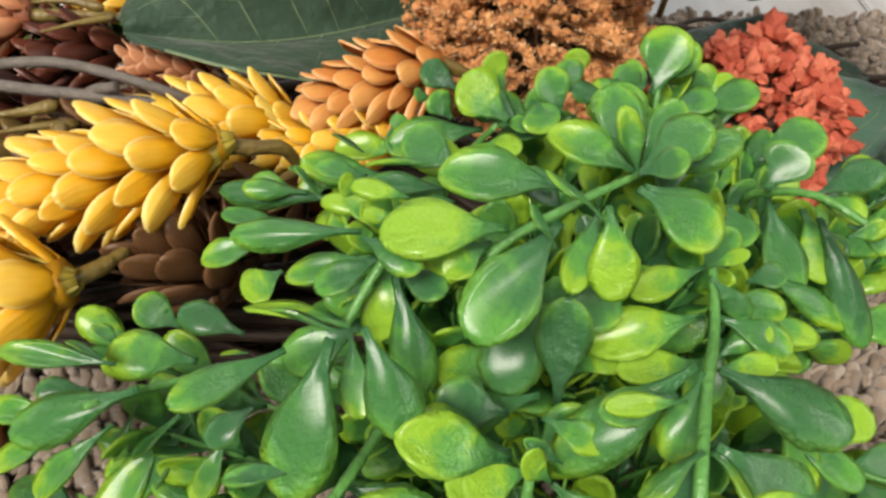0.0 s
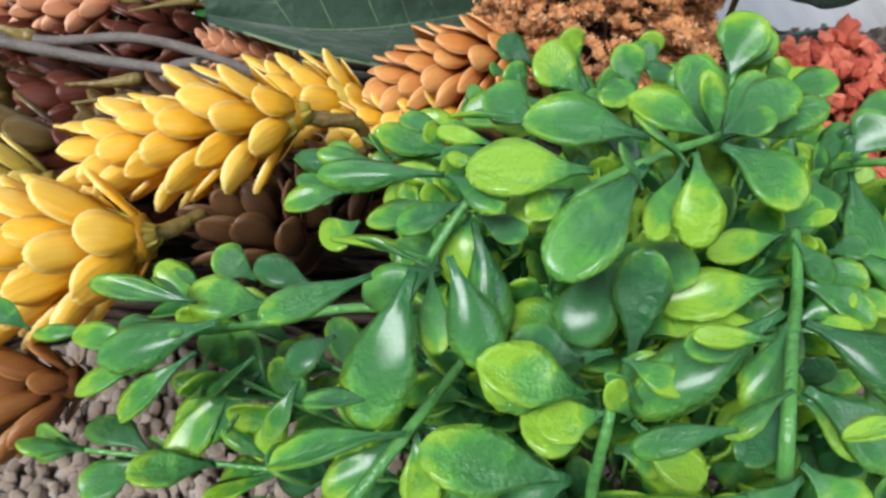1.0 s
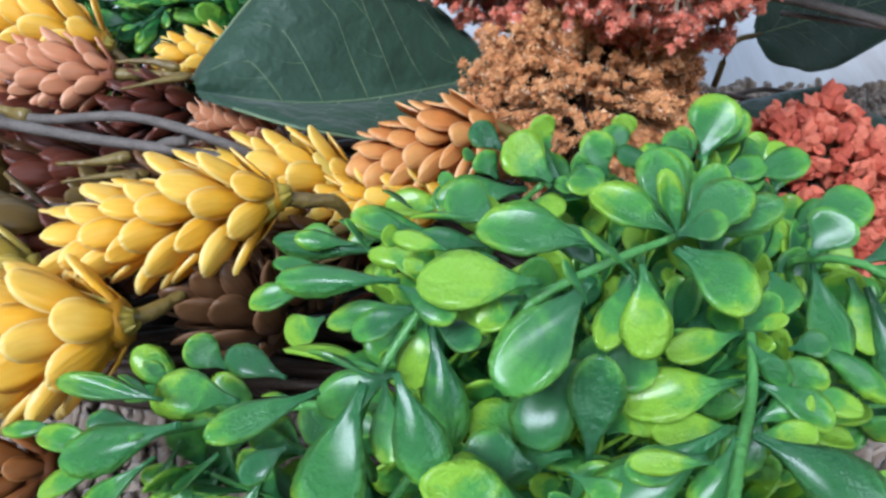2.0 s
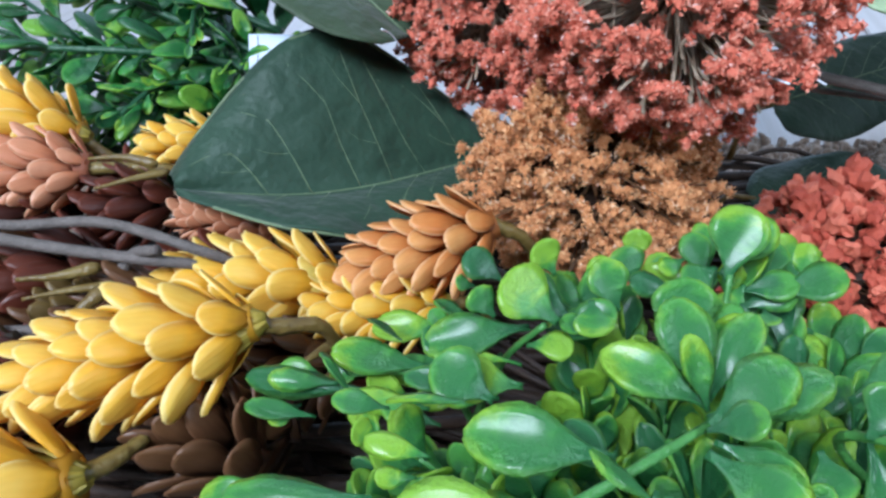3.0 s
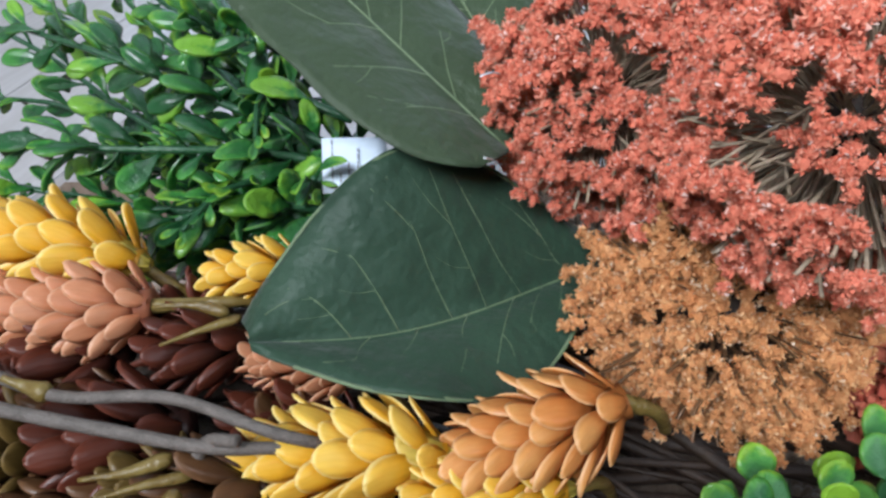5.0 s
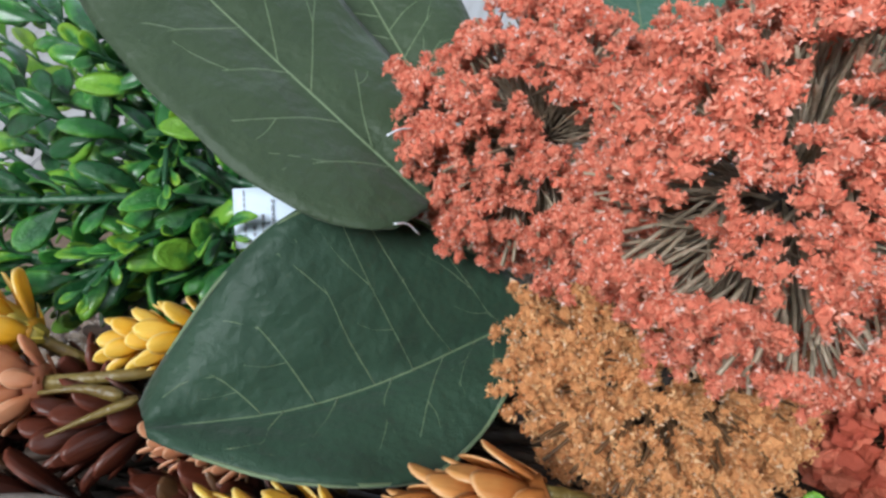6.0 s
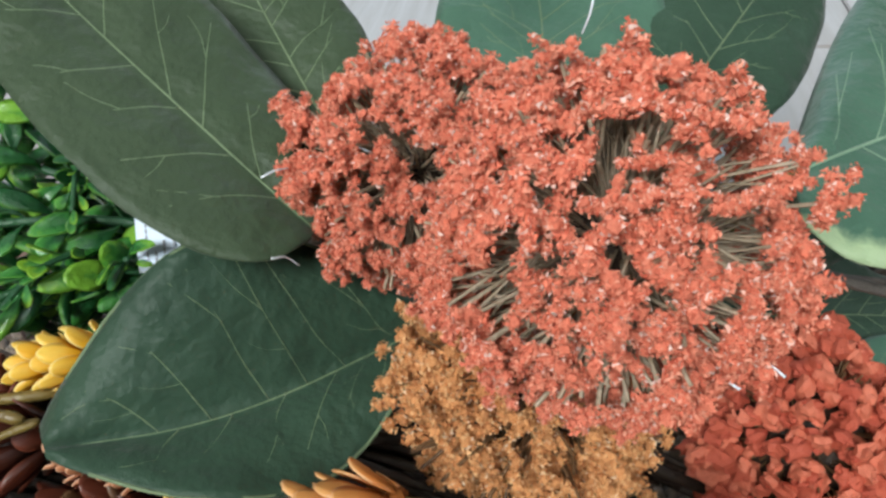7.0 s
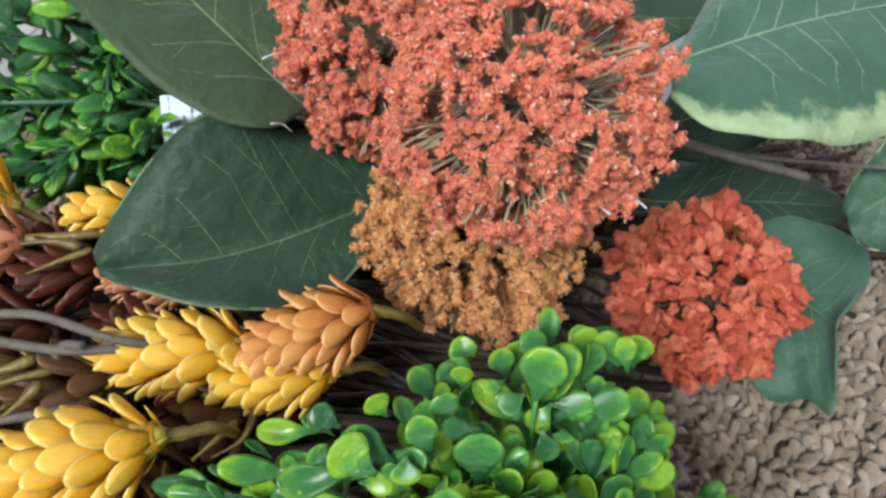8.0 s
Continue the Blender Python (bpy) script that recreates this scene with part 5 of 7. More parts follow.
leaf((0.0179, 0.1594, 0.1423), (0.0042, 0.1591, 0.1470), 0.0033, (0.31, 0.20, 0.93))
leaf((0.0199, 0.1418, 0.1543), (0.0078, 0.1385, 0.1595), 0.0085, (0.12, -0.47, 0.87))
leaf((0.0006, 0.1553, 0.1270), (-0.0105, 0.1532, 0.1334), 0.0056, (0.12, -0.47, 0.87))
leaf((0.0043, 0.1789, 0.1200), (-0.0082, 0.1698, 0.1171), 0.0086, (0.12, -0.47, 0.87))
leaf((-0.0141, 0.1734, 0.1190), (-0.0247, 0.1646, 0.1158), 0.0086, (0.12, -0.47, 0.87))
leaf((-0.0029, 0.1826, 0.1209), (-0.0150, 0.1751, 0.1199), 0.0086, (0.12, -0.47, 0.87))
leaf((0.0108, 0.1811, 0.1243), (0.0022, 0.1725, 0.1205), 0.0088, (0.12, -0.47, 0.87))
leaf((-0.0214, 0.1769, 0.1231), (-0.0298, 0.1708, 0.1230), 0.0062, (0.12, -0.47, 0.87))
leaf((-0.0090, 0.1677, 0.1197), (-0.0182, 0.1673, 0.1278), 0.0065, (0.12, -0.47, 0.87))
leaf((-0.0352, 0.1639, 0.1205), (-0.0417, 0.1584, 0.1205), 0.0060, (0.12, -0.47, 0.87))
leaf((0.0116, 0.1665, 0.1245), (-0.0003, 0.1636, 0.1302), 0.0077, (0.12, -0.47, 0.87))
leaf((0.0874, 0.2257, 0.1165), (0.0802, 0.2309, 0.1272), 0.0101, (0.10, -0.38, 0.92))
leaf((0.0902, 0.2248, 0.1149), (0.0885, 0.2309, 0.1252), 0.0093, (0.10, -0.38, 0.92))
leaf((0.0737, 0.2220, 0.1165), (0.0696, 0.2261, 0.1255), 0.0097, (0.10, -0.38, 0.92))
leaf((0.0626, 0.2216, 0.1189), (0.0576, 0.2274, 0.1297), 0.0097, (0.10, -0.38, 0.92))
leaf((0.0518, 0.2170, 0.1175), (0.0480, 0.2214, 0.1267), 0.0093, (0.10, -0.38, 0.92))
leaf((0.0410, 0.2125, 0.1160), (0.0337, 0.2164, 0.1256), 0.0089, (0.10, -0.38, 0.92))
leaf((0.0790, 0.2256, 0.1186), (0.0747, 0.2313, 0.1290), 0.0093, (0.10, -0.38, 0.92))
leaf((0.0301, 0.2106, 0.1171), (0.0230, 0.2125, 0.1248), 0.0085, (0.10, -0.38, 0.92))
leaf((0.0189, 0.1660, 0.1465), (-0.0013, 0.1582, 0.1483), 0.0098, (0.12, -0.47, 0.87))
leaf((0.0099, 0.1648, 0.1298), (-0.0071, 0.1608, 0.1359), 0.0062, (0.12, -0.47, 0.87))
leaf((0.0278, 0.1698, 0.1451), (0.0147, 0.1701, 0.1557), 0.0116, (0.12, -0.47, 0.87))
leaf((0.0125, 0.1751, 0.1512), (0.0061, 0.1747, 0.1583), 0.0078, (0.12, -0.47, 0.87))
leaf((0.0233, 0.1811, 0.1486), (0.0198, 0.1823, 0.1568), 0.0077, (0.12, -0.47, 0.87))
leaf((0.0061, 0.1780, 0.1470), (0.0027, 0.1758, 0.1504), 0.0038, (0.12, -0.47, 0.87))
leaf((0.0368, 0.1736, 0.1454), (0.0333, 0.1764, 0.1560), 0.0090, (0.12, -0.47, 0.87))
leaf((0.0499, 0.1692, 0.1402), (0.0495, 0.1747, 0.1534), 0.0135, (0.12, -0.47, 0.87))
leaf((0.0311, 0.1691, 0.1518), (0.0321, 0.1628, 0.1477), 0.0084, (0.12, -0.47, 0.87))
leaf((0.0406, 0.1840, 0.1445), (0.0382, 0.1855, 0.1529), 0.0088, (0.12, -0.47, 0.87))
leaf((0.0410, 0.1968, 0.1412), (0.0415, 0.1990, 0.1495), 0.0068, (0.12, -0.47, 0.87))
leaf((0.0493, 0.1820, 0.1455), (0.0396, 0.1789, 0.1501), 0.0061, (0.12, -0.47, 0.87))
leaf((0.0315, 0.1677, 0.1461), (0.0258, 0.1648, 0.1494), 0.0046, (0.12, -0.47, 0.87))
sprig((0.0665, 0.1913, 0.0928))
stem([(0.0665, 0.1913, 0.0928), (0.0614, 0.1900, 0.1277), (0.0625, 0.1957, 0.1395)], 0.0010, 0.0007)
leaf((0.0620, 0.1955, 0.1379), (0.0656, 0.2053, 0.1524), 0.0139, (0.06, -0.42, 0.91))
leaf((0.0614, 0.2004, 0.1359), (0.0723, 0.2088, 0.1478), 0.0109, (0.06, -0.42, 0.91))
leaf((0.0737, 0.1986, 0.1324), (0.0892, 0.2004, 0.1366), 0.0102, (0.06, -0.42, 0.91))
leaf((0.0669, 0.1985, 0.1275), (0.0789, 0.2011, 0.1330), 0.0089, (0.06, -0.42, 0.91))
leaf((0.0623, 0.1953, 0.1259), (0.0449, 0.2004, 0.1383), 0.0095, (0.06, -0.42, 0.91))
leaf((0.0650, 0.2337, 0.1099), (0.0630, 0.2421, 0.1237), 0.0079, (0.10, -0.41, 0.91))
leaf((0.0797, 0.2325, 0.1047), (0.0727, 0.2395, 0.1183), 0.0102, (0.10, -0.41, 0.91))
leaf((0.0854, 0.2322, 0.1029), (0.0815, 0.2400, 0.1166), 0.0150, (0.10, -0.41, 0.91))
leaf((0.0927, 0.2344, 0.1034), (0.0952, 0.2411, 0.1142), 0.0109, (0.10, -0.41, 0.91))
leaf((0.0554, 0.2272, 0.1055), (0.0529, 0.2324, 0.1161), 0.0106, (0.10, -0.41, 0.91))
leaf((0.0367, 0.2244, 0.1074), (0.0337, 0.2302, 0.1188), 0.0099, (0.10, -0.41, 0.91))
leaf((0.0596, 0.1980, 0.1399), (0.0528, 0.1921, 0.1395), 0.0080, (0.12, -0.47, 0.87))
leaf((0.0704, 0.1919, 0.1327), (0.0707, 0.1877, 0.1318), 0.0065, (0.12, -0.47, 0.87))
leaf((0.0670, 0.1994, 0.1339), (0.0613, 0.1916, 0.1303), 0.0081, (0.12, -0.47, 0.87))
leaf((0.0660, 0.1992, 0.1322), (0.0791, 0.2003, 0.1342), 0.0082, (0.12, -0.47, 0.87))
leaf((0.0532, 0.2028, 0.1386), (0.0475, 0.1979, 0.1390), 0.0055, (0.12, -0.47, 0.87))
leaf((0.0645, 0.1893, 0.1365), (0.0675, 0.1821, 0.1304), 0.0077, (0.12, -0.47, 0.87))
sprig((0.0014, 0.1029, 0.1409))
stem([(0.0014, 0.1029, 0.1409), (-0.0174, 0.1058, 0.1360), (-0.0346, 0.1014, 0.1339), (-0.0390, 0.0874, 0.1465)], 0.0010, 0.0007)
leaf((-0.0421, 0.1006, 0.1401), (-0.0608, 0.0988, 0.1453), 0.0051, (0.06, -0.42, 0.91))
leaf((-0.0322, 0.1082, 0.1320), (-0.0457, 0.1049, 0.1393), 0.0094, (0.06, -0.42, 0.91))
leaf((-0.0035, 0.0870, 0.1630), (-0.0157, 0.0765, 0.1637), 0.0051, (0.06, -0.42, 0.91))
leaf((-0.0328, 0.0922, 0.1449), (-0.0517, 0.0835, 0.1442), 0.0085, (0.06, -0.42, 0.91))
leaf((-0.0345, 0.0859, 0.1442), (-0.0460, 0.0754, 0.1391), 0.0047, (0.06, -0.42, 0.91))
leaf((-0.0461, 0.1081, 0.1354), (-0.0514, 0.1109, 0.1391), 0.0038, (0.60, 0.06, 0.80))
leaf((-0.0441, 0.1006, 0.1404), (-0.0508, 0.1028, 0.1438), 0.0027, (0.51, 0.47, 0.72))
leaf((-0.0277, 0.1194, 0.1271), (-0.0396, 0.1199, 0.1339), 0.0074, (0.06, -0.42, 0.91))
leaf((-0.0324, 0.0975, 0.1301), (-0.0402, 0.0914, 0.1247), 0.0043, (-0.55, -0.03, 0.84))
leaf((-0.0408, 0.0993, 0.1303), (-0.0464, 0.0919, 0.1233), 0.0048, (-0.64, -0.23, 0.74))
leaf((-0.0246, 0.0974, 0.1245), (-0.0292, 0.0874, 0.1188), 0.0047, (0.06, -0.42, 0.91))
leaf((-0.0361, 0.1055, 0.1171), (-0.0499, 0.0919, 0.1089), 0.0098, (0.06, -0.42, 0.91))
leaf((-0.0198, 0.1053, 0.1389), (-0.0248, 0.1049, 0.1391), 0.0032, (-0.01, 0.58, 0.82))
leaf((-0.0099, 0.0854, 0.1518), (-0.0159, 0.0798, 0.1511), 0.0050, (0.06, -0.42, 0.91))
leaf((-0.0092, 0.0790, 0.1433), (-0.0133, 0.0773, 0.1464), 0.0034, (0.06, -0.42, 0.91))
leaf((-0.0499, 0.1005, 0.1323), (-0.0583, 0.0979, 0.1351), 0.0053, (0.06, -0.42, 0.91))
leaf((-0.0458, 0.0899, 0.1399), (-0.0585, 0.0880, 0.1441), 0.0048, (0.06, -0.42, 0.91))
leaf((-0.0458, 0.0884, 0.1382), (-0.0574, 0.0813, 0.1367), 0.0044, (0.06, -0.42, 0.91))
leaf((-0.0720, 0.0928, 0.1374), (-0.0778, 0.0930, 0.1440), 0.0045, (0.11, -0.43, 0.90))
leaf((-0.0623, 0.0966, 0.1343), (-0.0720, 0.0928, 0.1374), 0.0035, (0.11, -0.43, 0.90))
leaf((-0.0412, 0.1206, 0.1271), (-0.0491, 0.1208, 0.1343), 0.0079, (0.11, -0.43, 0.90))
sprig((0.0526, 0.0697, 0.1368))
stem([(0.0526, 0.0697, 0.1368), (0.0505, 0.0747, 0.1543), (0.0542, 0.0904, 0.1527), (0.0599, 0.1117, 0.1486), (0.0598, 0.1176, 0.1520)], 0.0011, 0.0008)
leaf((0.0599, 0.1152, 0.1420), (0.0404, 0.1084, 0.1420), 0.0093, (0.06, -0.42, 0.91))
leaf((0.0600, 0.1216, 0.1475), (0.0474, 0.1156, 0.1473), 0.0063, (0.06, -0.42, 0.91))
leaf((0.0602, 0.1111, 0.1346), (0.0454, 0.1068, 0.1366), 0.0068, (0.06, -0.42, 0.91))
leaf((0.0523, 0.0921, 0.1568), (0.0333, 0.0796, 0.1505), 0.0092, (0.06, -0.42, 0.91))
leaf((0.0487, 0.0825, 0.1618), (0.0381, 0.0793, 0.1643), 0.0033, (0.06, -0.42, 0.91))
leaf((0.0569, 0.0949, 0.1528), (0.0748, 0.0875, 0.1495), 0.0097, (0.06, -0.42, 0.91))
leaf((0.0613, 0.1125, 0.1448), (0.0737, 0.1078, 0.1424), 0.0068, (0.06, -0.42, 0.91))
leaf((0.0599, 0.1038, 0.1416), (0.0692, 0.1036, 0.1444), 0.0047, (0.06, -0.42, 0.91))
leaf((0.0699, 0.0966, 0.1424), (0.0816, 0.0939, 0.1422), 0.0071, (0.06, -0.42, 0.91))
leaf((0.0591, 0.1148, 0.1521), (0.0662, 0.1103, 0.1461), 0.0045, (-0.10, -0.84, 0.53))
leaf((0.0588, 0.1159, 0.1533), (0.0645, 0.1157, 0.1567), 0.0029, (0.06, -0.42, 0.91))
leaf((0.0509, 0.0780, 0.1579), (0.0426, 0.0737, 0.1544), 0.0044, (-0.48, 0.25, 0.84))
leaf((0.0533, 0.0810, 0.1533), (0.0621, 0.0757, 0.1508), 0.0072, (0.06, -0.42, 0.91))
leaf((0.0706, 0.1033, 0.1377), (0.0763, 0.0900, 0.1269), 0.0063, (0.06, -0.42, 0.91))
leaf((0.0726, 0.0978, 0.1314), (0.0841, 0.0921, 0.1281), 0.0057, (0.06, -0.42, 0.91))
leaf((0.0725, 0.1303, 0.1388), (0.0912, 0.1236, 0.1332), 0.0062, (0.06, -0.42, 0.91))
leaf((0.0686, 0.1187, 0.1386), (0.0801, 0.1147, 0.1370), 0.0052, (0.06, -0.42, 0.91))
leaf((0.0544, 0.0942, 0.1529), (0.0496, 0.0833, 0.1463), 0.0066, (0.06, -0.42, 0.91))
leaf((0.0646, 0.1155, 0.1358), (0.0592, 0.1050, 0.1296), 0.0073, (0.06, -0.42, 0.91))
leaf((0.0697, 0.1257, 0.1402), (0.0758, 0.1256, 0.1435), 0.0054, (0.06, -0.42, 0.91))
leaf((0.0486, 0.0858, 0.1585), (0.0384, 0.0810, 0.1605), 0.0053, (0.11, -0.43, 0.90))
leaf((0.0402, 0.0627, 0.1693), (0.0304, 0.0604, 0.1694), 0.0036, (0.04, -0.11, 0.99))
leaf((0.0327, 0.0770, 0.1498), (0.0418, 0.0714, 0.1453), 0.0064, (0.11, -0.43, 0.90))
leaf((0.0411, 0.0574, 0.1659), (0.0272, 0.0533, 0.1651), 0.0054, (-0.04, -0.04, 1.00))
leaf((0.0592, 0.0679, 0.1667), (0.0516, 0.0660, 0.1667), 0.0029, (-0.02, 0.06, 1.00))
leaf((0.0534, 0.0805, 0.1553), (0.0662, 0.0752, 0.1501), 0.0086, (0.11, -0.43, 0.90))
leaf((0.0515, 0.0705, 0.1534), (0.0587, 0.0655, 0.1502), 0.0066, (0.11, -0.43, 0.90))
leaf((0.0517, 0.0695, 0.1523), (0.0432, 0.0615, 0.1501), 0.0066, (0.11, -0.43, 0.90))
leaf((0.0527, 0.0824, 0.1530), (0.0459, 0.0731, 0.1487), 0.0064, (0.11, -0.43, 0.90))
leaf((0.0614, 0.1083, 0.1395), (0.0696, 0.1109, 0.1448), 0.0061, (0.11, -0.43, 0.90))
leaf((0.0620, 0.1179, 0.1411), (0.0751, 0.1182, 0.1424), 0.0064, (0.11, -0.43, 0.90))
sprig((0.0291, 0.0679, 0.1230))
stem([(0.0291, 0.0679, 0.1230), (0.0283, 0.0715, 0.1431), (0.0294, 0.0744, 0.1524), (0.0299, 0.0770, 0.1554)], 0.0010, 0.0007)
leaf((0.0257, 0.0775, 0.1338), (0.0044, 0.0740, 0.1420), 0.0105, (0.11, -0.43, 0.90))
leaf((0.0254, 0.0788, 0.1307), (0.0137, 0.0711, 0.1297), 0.0090, (0.11, -0.43, 0.90))
leaf((0.0323, 0.0760, 0.1519), (0.0287, 0.0763, 0.1580), 0.0042, (0.11, -0.43, 0.90))
leaf((0.0272, 0.0836, 0.1459), (0.0128, 0.0817, 0.1526), 0.0103, (0.11, -0.43, 0.90))
leaf((0.0266, 0.0921, 0.1435), (0.0165, 0.0903, 0.1490), 0.0086, (0.11, -0.43, 0.90))
leaf((0.0297, 0.0830, 0.1420), (0.0187, 0.0783, 0.1444), 0.0099, (0.11, -0.43, 0.90))
leaf((0.0307, 0.0864, 0.1395), (0.0387, 0.0906, 0.1468), 0.0084, (0.11, -0.43, 0.90))
leaf((0.0312, 0.0792, 0.1402), (0.0390, 0.0777, 0.1410), 0.0062, (0.11, -0.43, 0.90))
leaf((0.0298, 0.1059, 0.1391), (0.0140, 0.1011, 0.1407), 0.0084, (0.06, -0.42, 0.91))
leaf((0.0318, 0.1009, 0.1364), (0.0151, 0.0953, 0.1373), 0.0086, (0.06, -0.42, 0.91))
leaf((0.0341, 0.0798, 0.1502), (0.0296, 0.0797, 0.1552), 0.0026, (0.06, -0.42, 0.91))
leaf((0.0314, 0.0861, 0.1515), (0.0398, 0.0825, 0.1508), 0.0048, (0.06, -0.42, 0.91))
leaf((0.0301, 0.0822, 0.1445), (0.0207, 0.0776, 0.1454), 0.0066, (0.06, -0.42, 0.91))
leaf((0.0262, 0.1108, 0.1391), (0.0344, 0.1123, 0.1439), 0.0082, (0.06, -0.42, 0.91))
leaf((0.0377, 0.1100, 0.1312), (0.0463, 0.1130, 0.1377), 0.0095, (0.06, -0.42, 0.91))
sprig((-0.0089, 0.0600, 0.1261))
stem([(-0.0104, 0.0566, 0.1319), (-0.0052, 0.0655, 0.1378), (0.0015, 0.0761, 0.1419), (0.0079, 0.0965, 0.1374)], 0.0011, 0.0008)
leaf((0.0026, 0.0741, 0.1455), (-0.0169, 0.0689, 0.1451), 0.0057, (-0.01, -0.03, 1.00))
leaf((-0.0007, 0.0772, 0.1391), (-0.0095, 0.0687, 0.1365), 0.0055, (0.11, -0.43, 0.90))
leaf((-0.0056, 0.0674, 0.1353), (-0.0237, 0.0621, 0.1390), 0.0041, (0.11, -0.43, 0.90))
leaf((-0.0057, 0.0599, 0.1438), (-0.0299, 0.0541, 0.1440), 0.0041, (-0.03, 0.15, 0.99))
leaf((0.0014, 0.0828, 0.1357), (0.0152, 0.0793, 0.1324), 0.0078, (0.11, -0.43, 0.90))
leaf((-0.0046, 0.0660, 0.1365), (-0.0083, 0.0602, 0.1356), 0.0070, (0.11, -0.43, 0.90))
leaf((0.0025, 0.0791, 0.1404), (0.0050, 0.0690, 0.1326), 0.0061, (0.11, -0.43, 0.90))
leaf((-0.0066, 0.0685, 0.1338), (0.0030, 0.0658, 0.1326), 0.0054, (0.11, -0.43, 0.90))
leaf((-0.0020, 0.0778, 0.1480), (-0.0126, 0.0757, 0.1486), 0.0040, (0.04, 0.07, 1.00))
leaf((-0.0313, 0.1097, 0.1161), (-0.0558, 0.0947, 0.1104), 0.0103, (0.11, -0.43, 0.90))
leaf((-0.0413, 0.1047, 0.1163), (-0.0528, 0.0877, 0.1044), 0.0084, (0.11, -0.43, 0.90))
leaf((-0.0295, 0.1040, 0.1153), (-0.0355, 0.0907, 0.1060), 0.0063, (0.11, -0.43, 0.90))
sprig((0.0947, 0.1521, 0.1108))
stem([(0.0947, 0.1521, 0.1108), (0.0732, 0.1395, 0.1507), (0.0795, 0.1334, 0.1550), (0.0895, 0.1247, 0.1530)], 0.0010, 0.0007)
leaf((0.0718, 0.1437, 0.1539), (0.0837, 0.1474, 0.1605), 0.0093, (0.06, -0.42, 0.91))
leaf((0.0723, 0.1358, 0.1542), (0.0771, 0.1392, 0.1615), 0.0095, (0.06, -0.42, 0.91))
leaf((0.0800, 0.1341, 0.1541), (0.0918, 0.1370, 0.1600), 0.0067, (0.06, -0.42, 0.91))
leaf((0.0758, 0.1430, 0.1466), (0.0798, 0.1281, 0.1344), 0.0086, (0.06, -0.42, 0.91))
leaf((0.0852, 0.1397, 0.1446), (0.0951, 0.1216, 0.1281), 0.0083, (0.06, -0.42, 0.91))
leaf((0.0672, 0.1380, 0.1483), (0.0695, 0.1308, 0.1447), 0.0080, (0.06, -0.42, 0.91))
leaf((0.0808, 0.1356, 0.1527), (0.0896, 0.1320, 0.1519), 0.0063, (0.06, -0.42, 0.91))
leaf((0.0827, 0.1421, 0.1446), (0.0873, 0.1306, 0.1360), 0.0091, (0.06, -0.42, 0.91))
leaf((0.0852, 0.1294, 0.1513), (0.0936, 0.1259, 0.1507), 0.0061, (0.06, -0.42, 0.91))
leaf((0.0821, 0.1225, 0.1547), (0.0886, 0.1244, 0.1557), 0.0040, (0.19, -0.89, 0.42))
grown_sprig([(0.0300, 0.1350, 0.0400), (0.0000, 0.1000, 0.0900), (-0.0700, 0.0850, 0.1120)], 100, 0.0205, 11, LEAVES, BOX_STEM, FRONT, "boxwood sprigs in front", radius=0.0009, slim=1.05)
grown_sprig([(0.0300, 0.1350, 0.0400), (-0.0100, 0.1200, 0.0900), (-0.0600, 0.1250, 0.1120)], 101, 0.0205, 11, LEAVES, BOX_STEM, FRONT, "boxwood sprigs in front", radius=0.0009, slim=1.05)
grown_sprig([(0.0300, 0.1300, 0.0400), (0.0000, 0.0800, 0.1000), (-0.0350, 0.0500, 0.1150)], 102, 0.0205, 11, LEAVES, BOX_STEM, FRONT, "boxwood sprigs in front", radius=0.0009, slim=1.05)
grown_sprig([(0.0300, 0.1300, 0.0400), (0.0200, 0.0800, 0.1000), (0.0000, 0.0400, 0.1150)], 103, 0.0205, 11, LEAVES, BOX_STEM, FRONT, "boxwood sprigs in front", radius=0.0009, slim=1.05)
grown_sprig([(0.0400, 0.1300, 0.0400), (0.0450, 0.0850, 0.1050), (0.0500, 0.0450, 0.1150)], 104, 0.0205, 11, LEAVES, BOX_STEM, FRONT, "boxwood sprigs in front", radius=0.0009, slim=1.05)
grown_sprig([(0.0450, 0.1300, 0.0400), (0.0750, 0.0900, 0.1000), (0.1000, 0.0600, 0.1150)], 105, 0.0205, 11, LEAVES, BOX_STEM, FRONT, "boxwood sprigs in front", radius=0.0009, slim=1.05)
grown_sprig([(0.0450, 0.1350, 0.0400), (0.0800, 0.1150, 0.1000), (0.1250, 0.1000, 0.1050)], 106, 0.0205, 11, LEAVES, BOX_STEM, FRONT, "boxwood sprigs in front", radius=0.0009, slim=1.05)
grown_sprig([(0.0450, 0.1400, 0.0400), (0.0850, 0.1450, 0.1000), (0.1250, 0.1550, 0.1000)], 107, 0.0205, 11, LEAVES, BOX_STEM, FRONT, "boxwood sprigs in front", radius=0.0009, slim=1.05)
grown_sprig([(0.0400, 0.1450, 0.0400), (0.0650, 0.1650, 0.0950), (0.0950, 0.1950, 0.1150)], 108, 0.0205, 11, LEAVES, BOX_STEM, FRONT, "boxwood sprigs in front", radius=0.0009, slim=1.05)
grown_sprig([(0.0350, 0.1450, 0.0400), (0.0300, 0.1650, 0.1000), (0.0350, 0.2000, 0.1200)], 109, 0.0205, 11, LEAVES, BOX_STEM, FRONT, "boxwood sprigs in front", radius=0.0009, slim=1.05)
grown_sprig([(0.0350, 0.1300, 0.0500), (0.0300, 0.1200, 0.1100), (0.0200, 0.1100, 0.1400)], 110, 0.0205, 11, LEAVES, BOX_STEM, FRONT, "boxwood sprigs in front", radius=0.0009, slim=1.05)
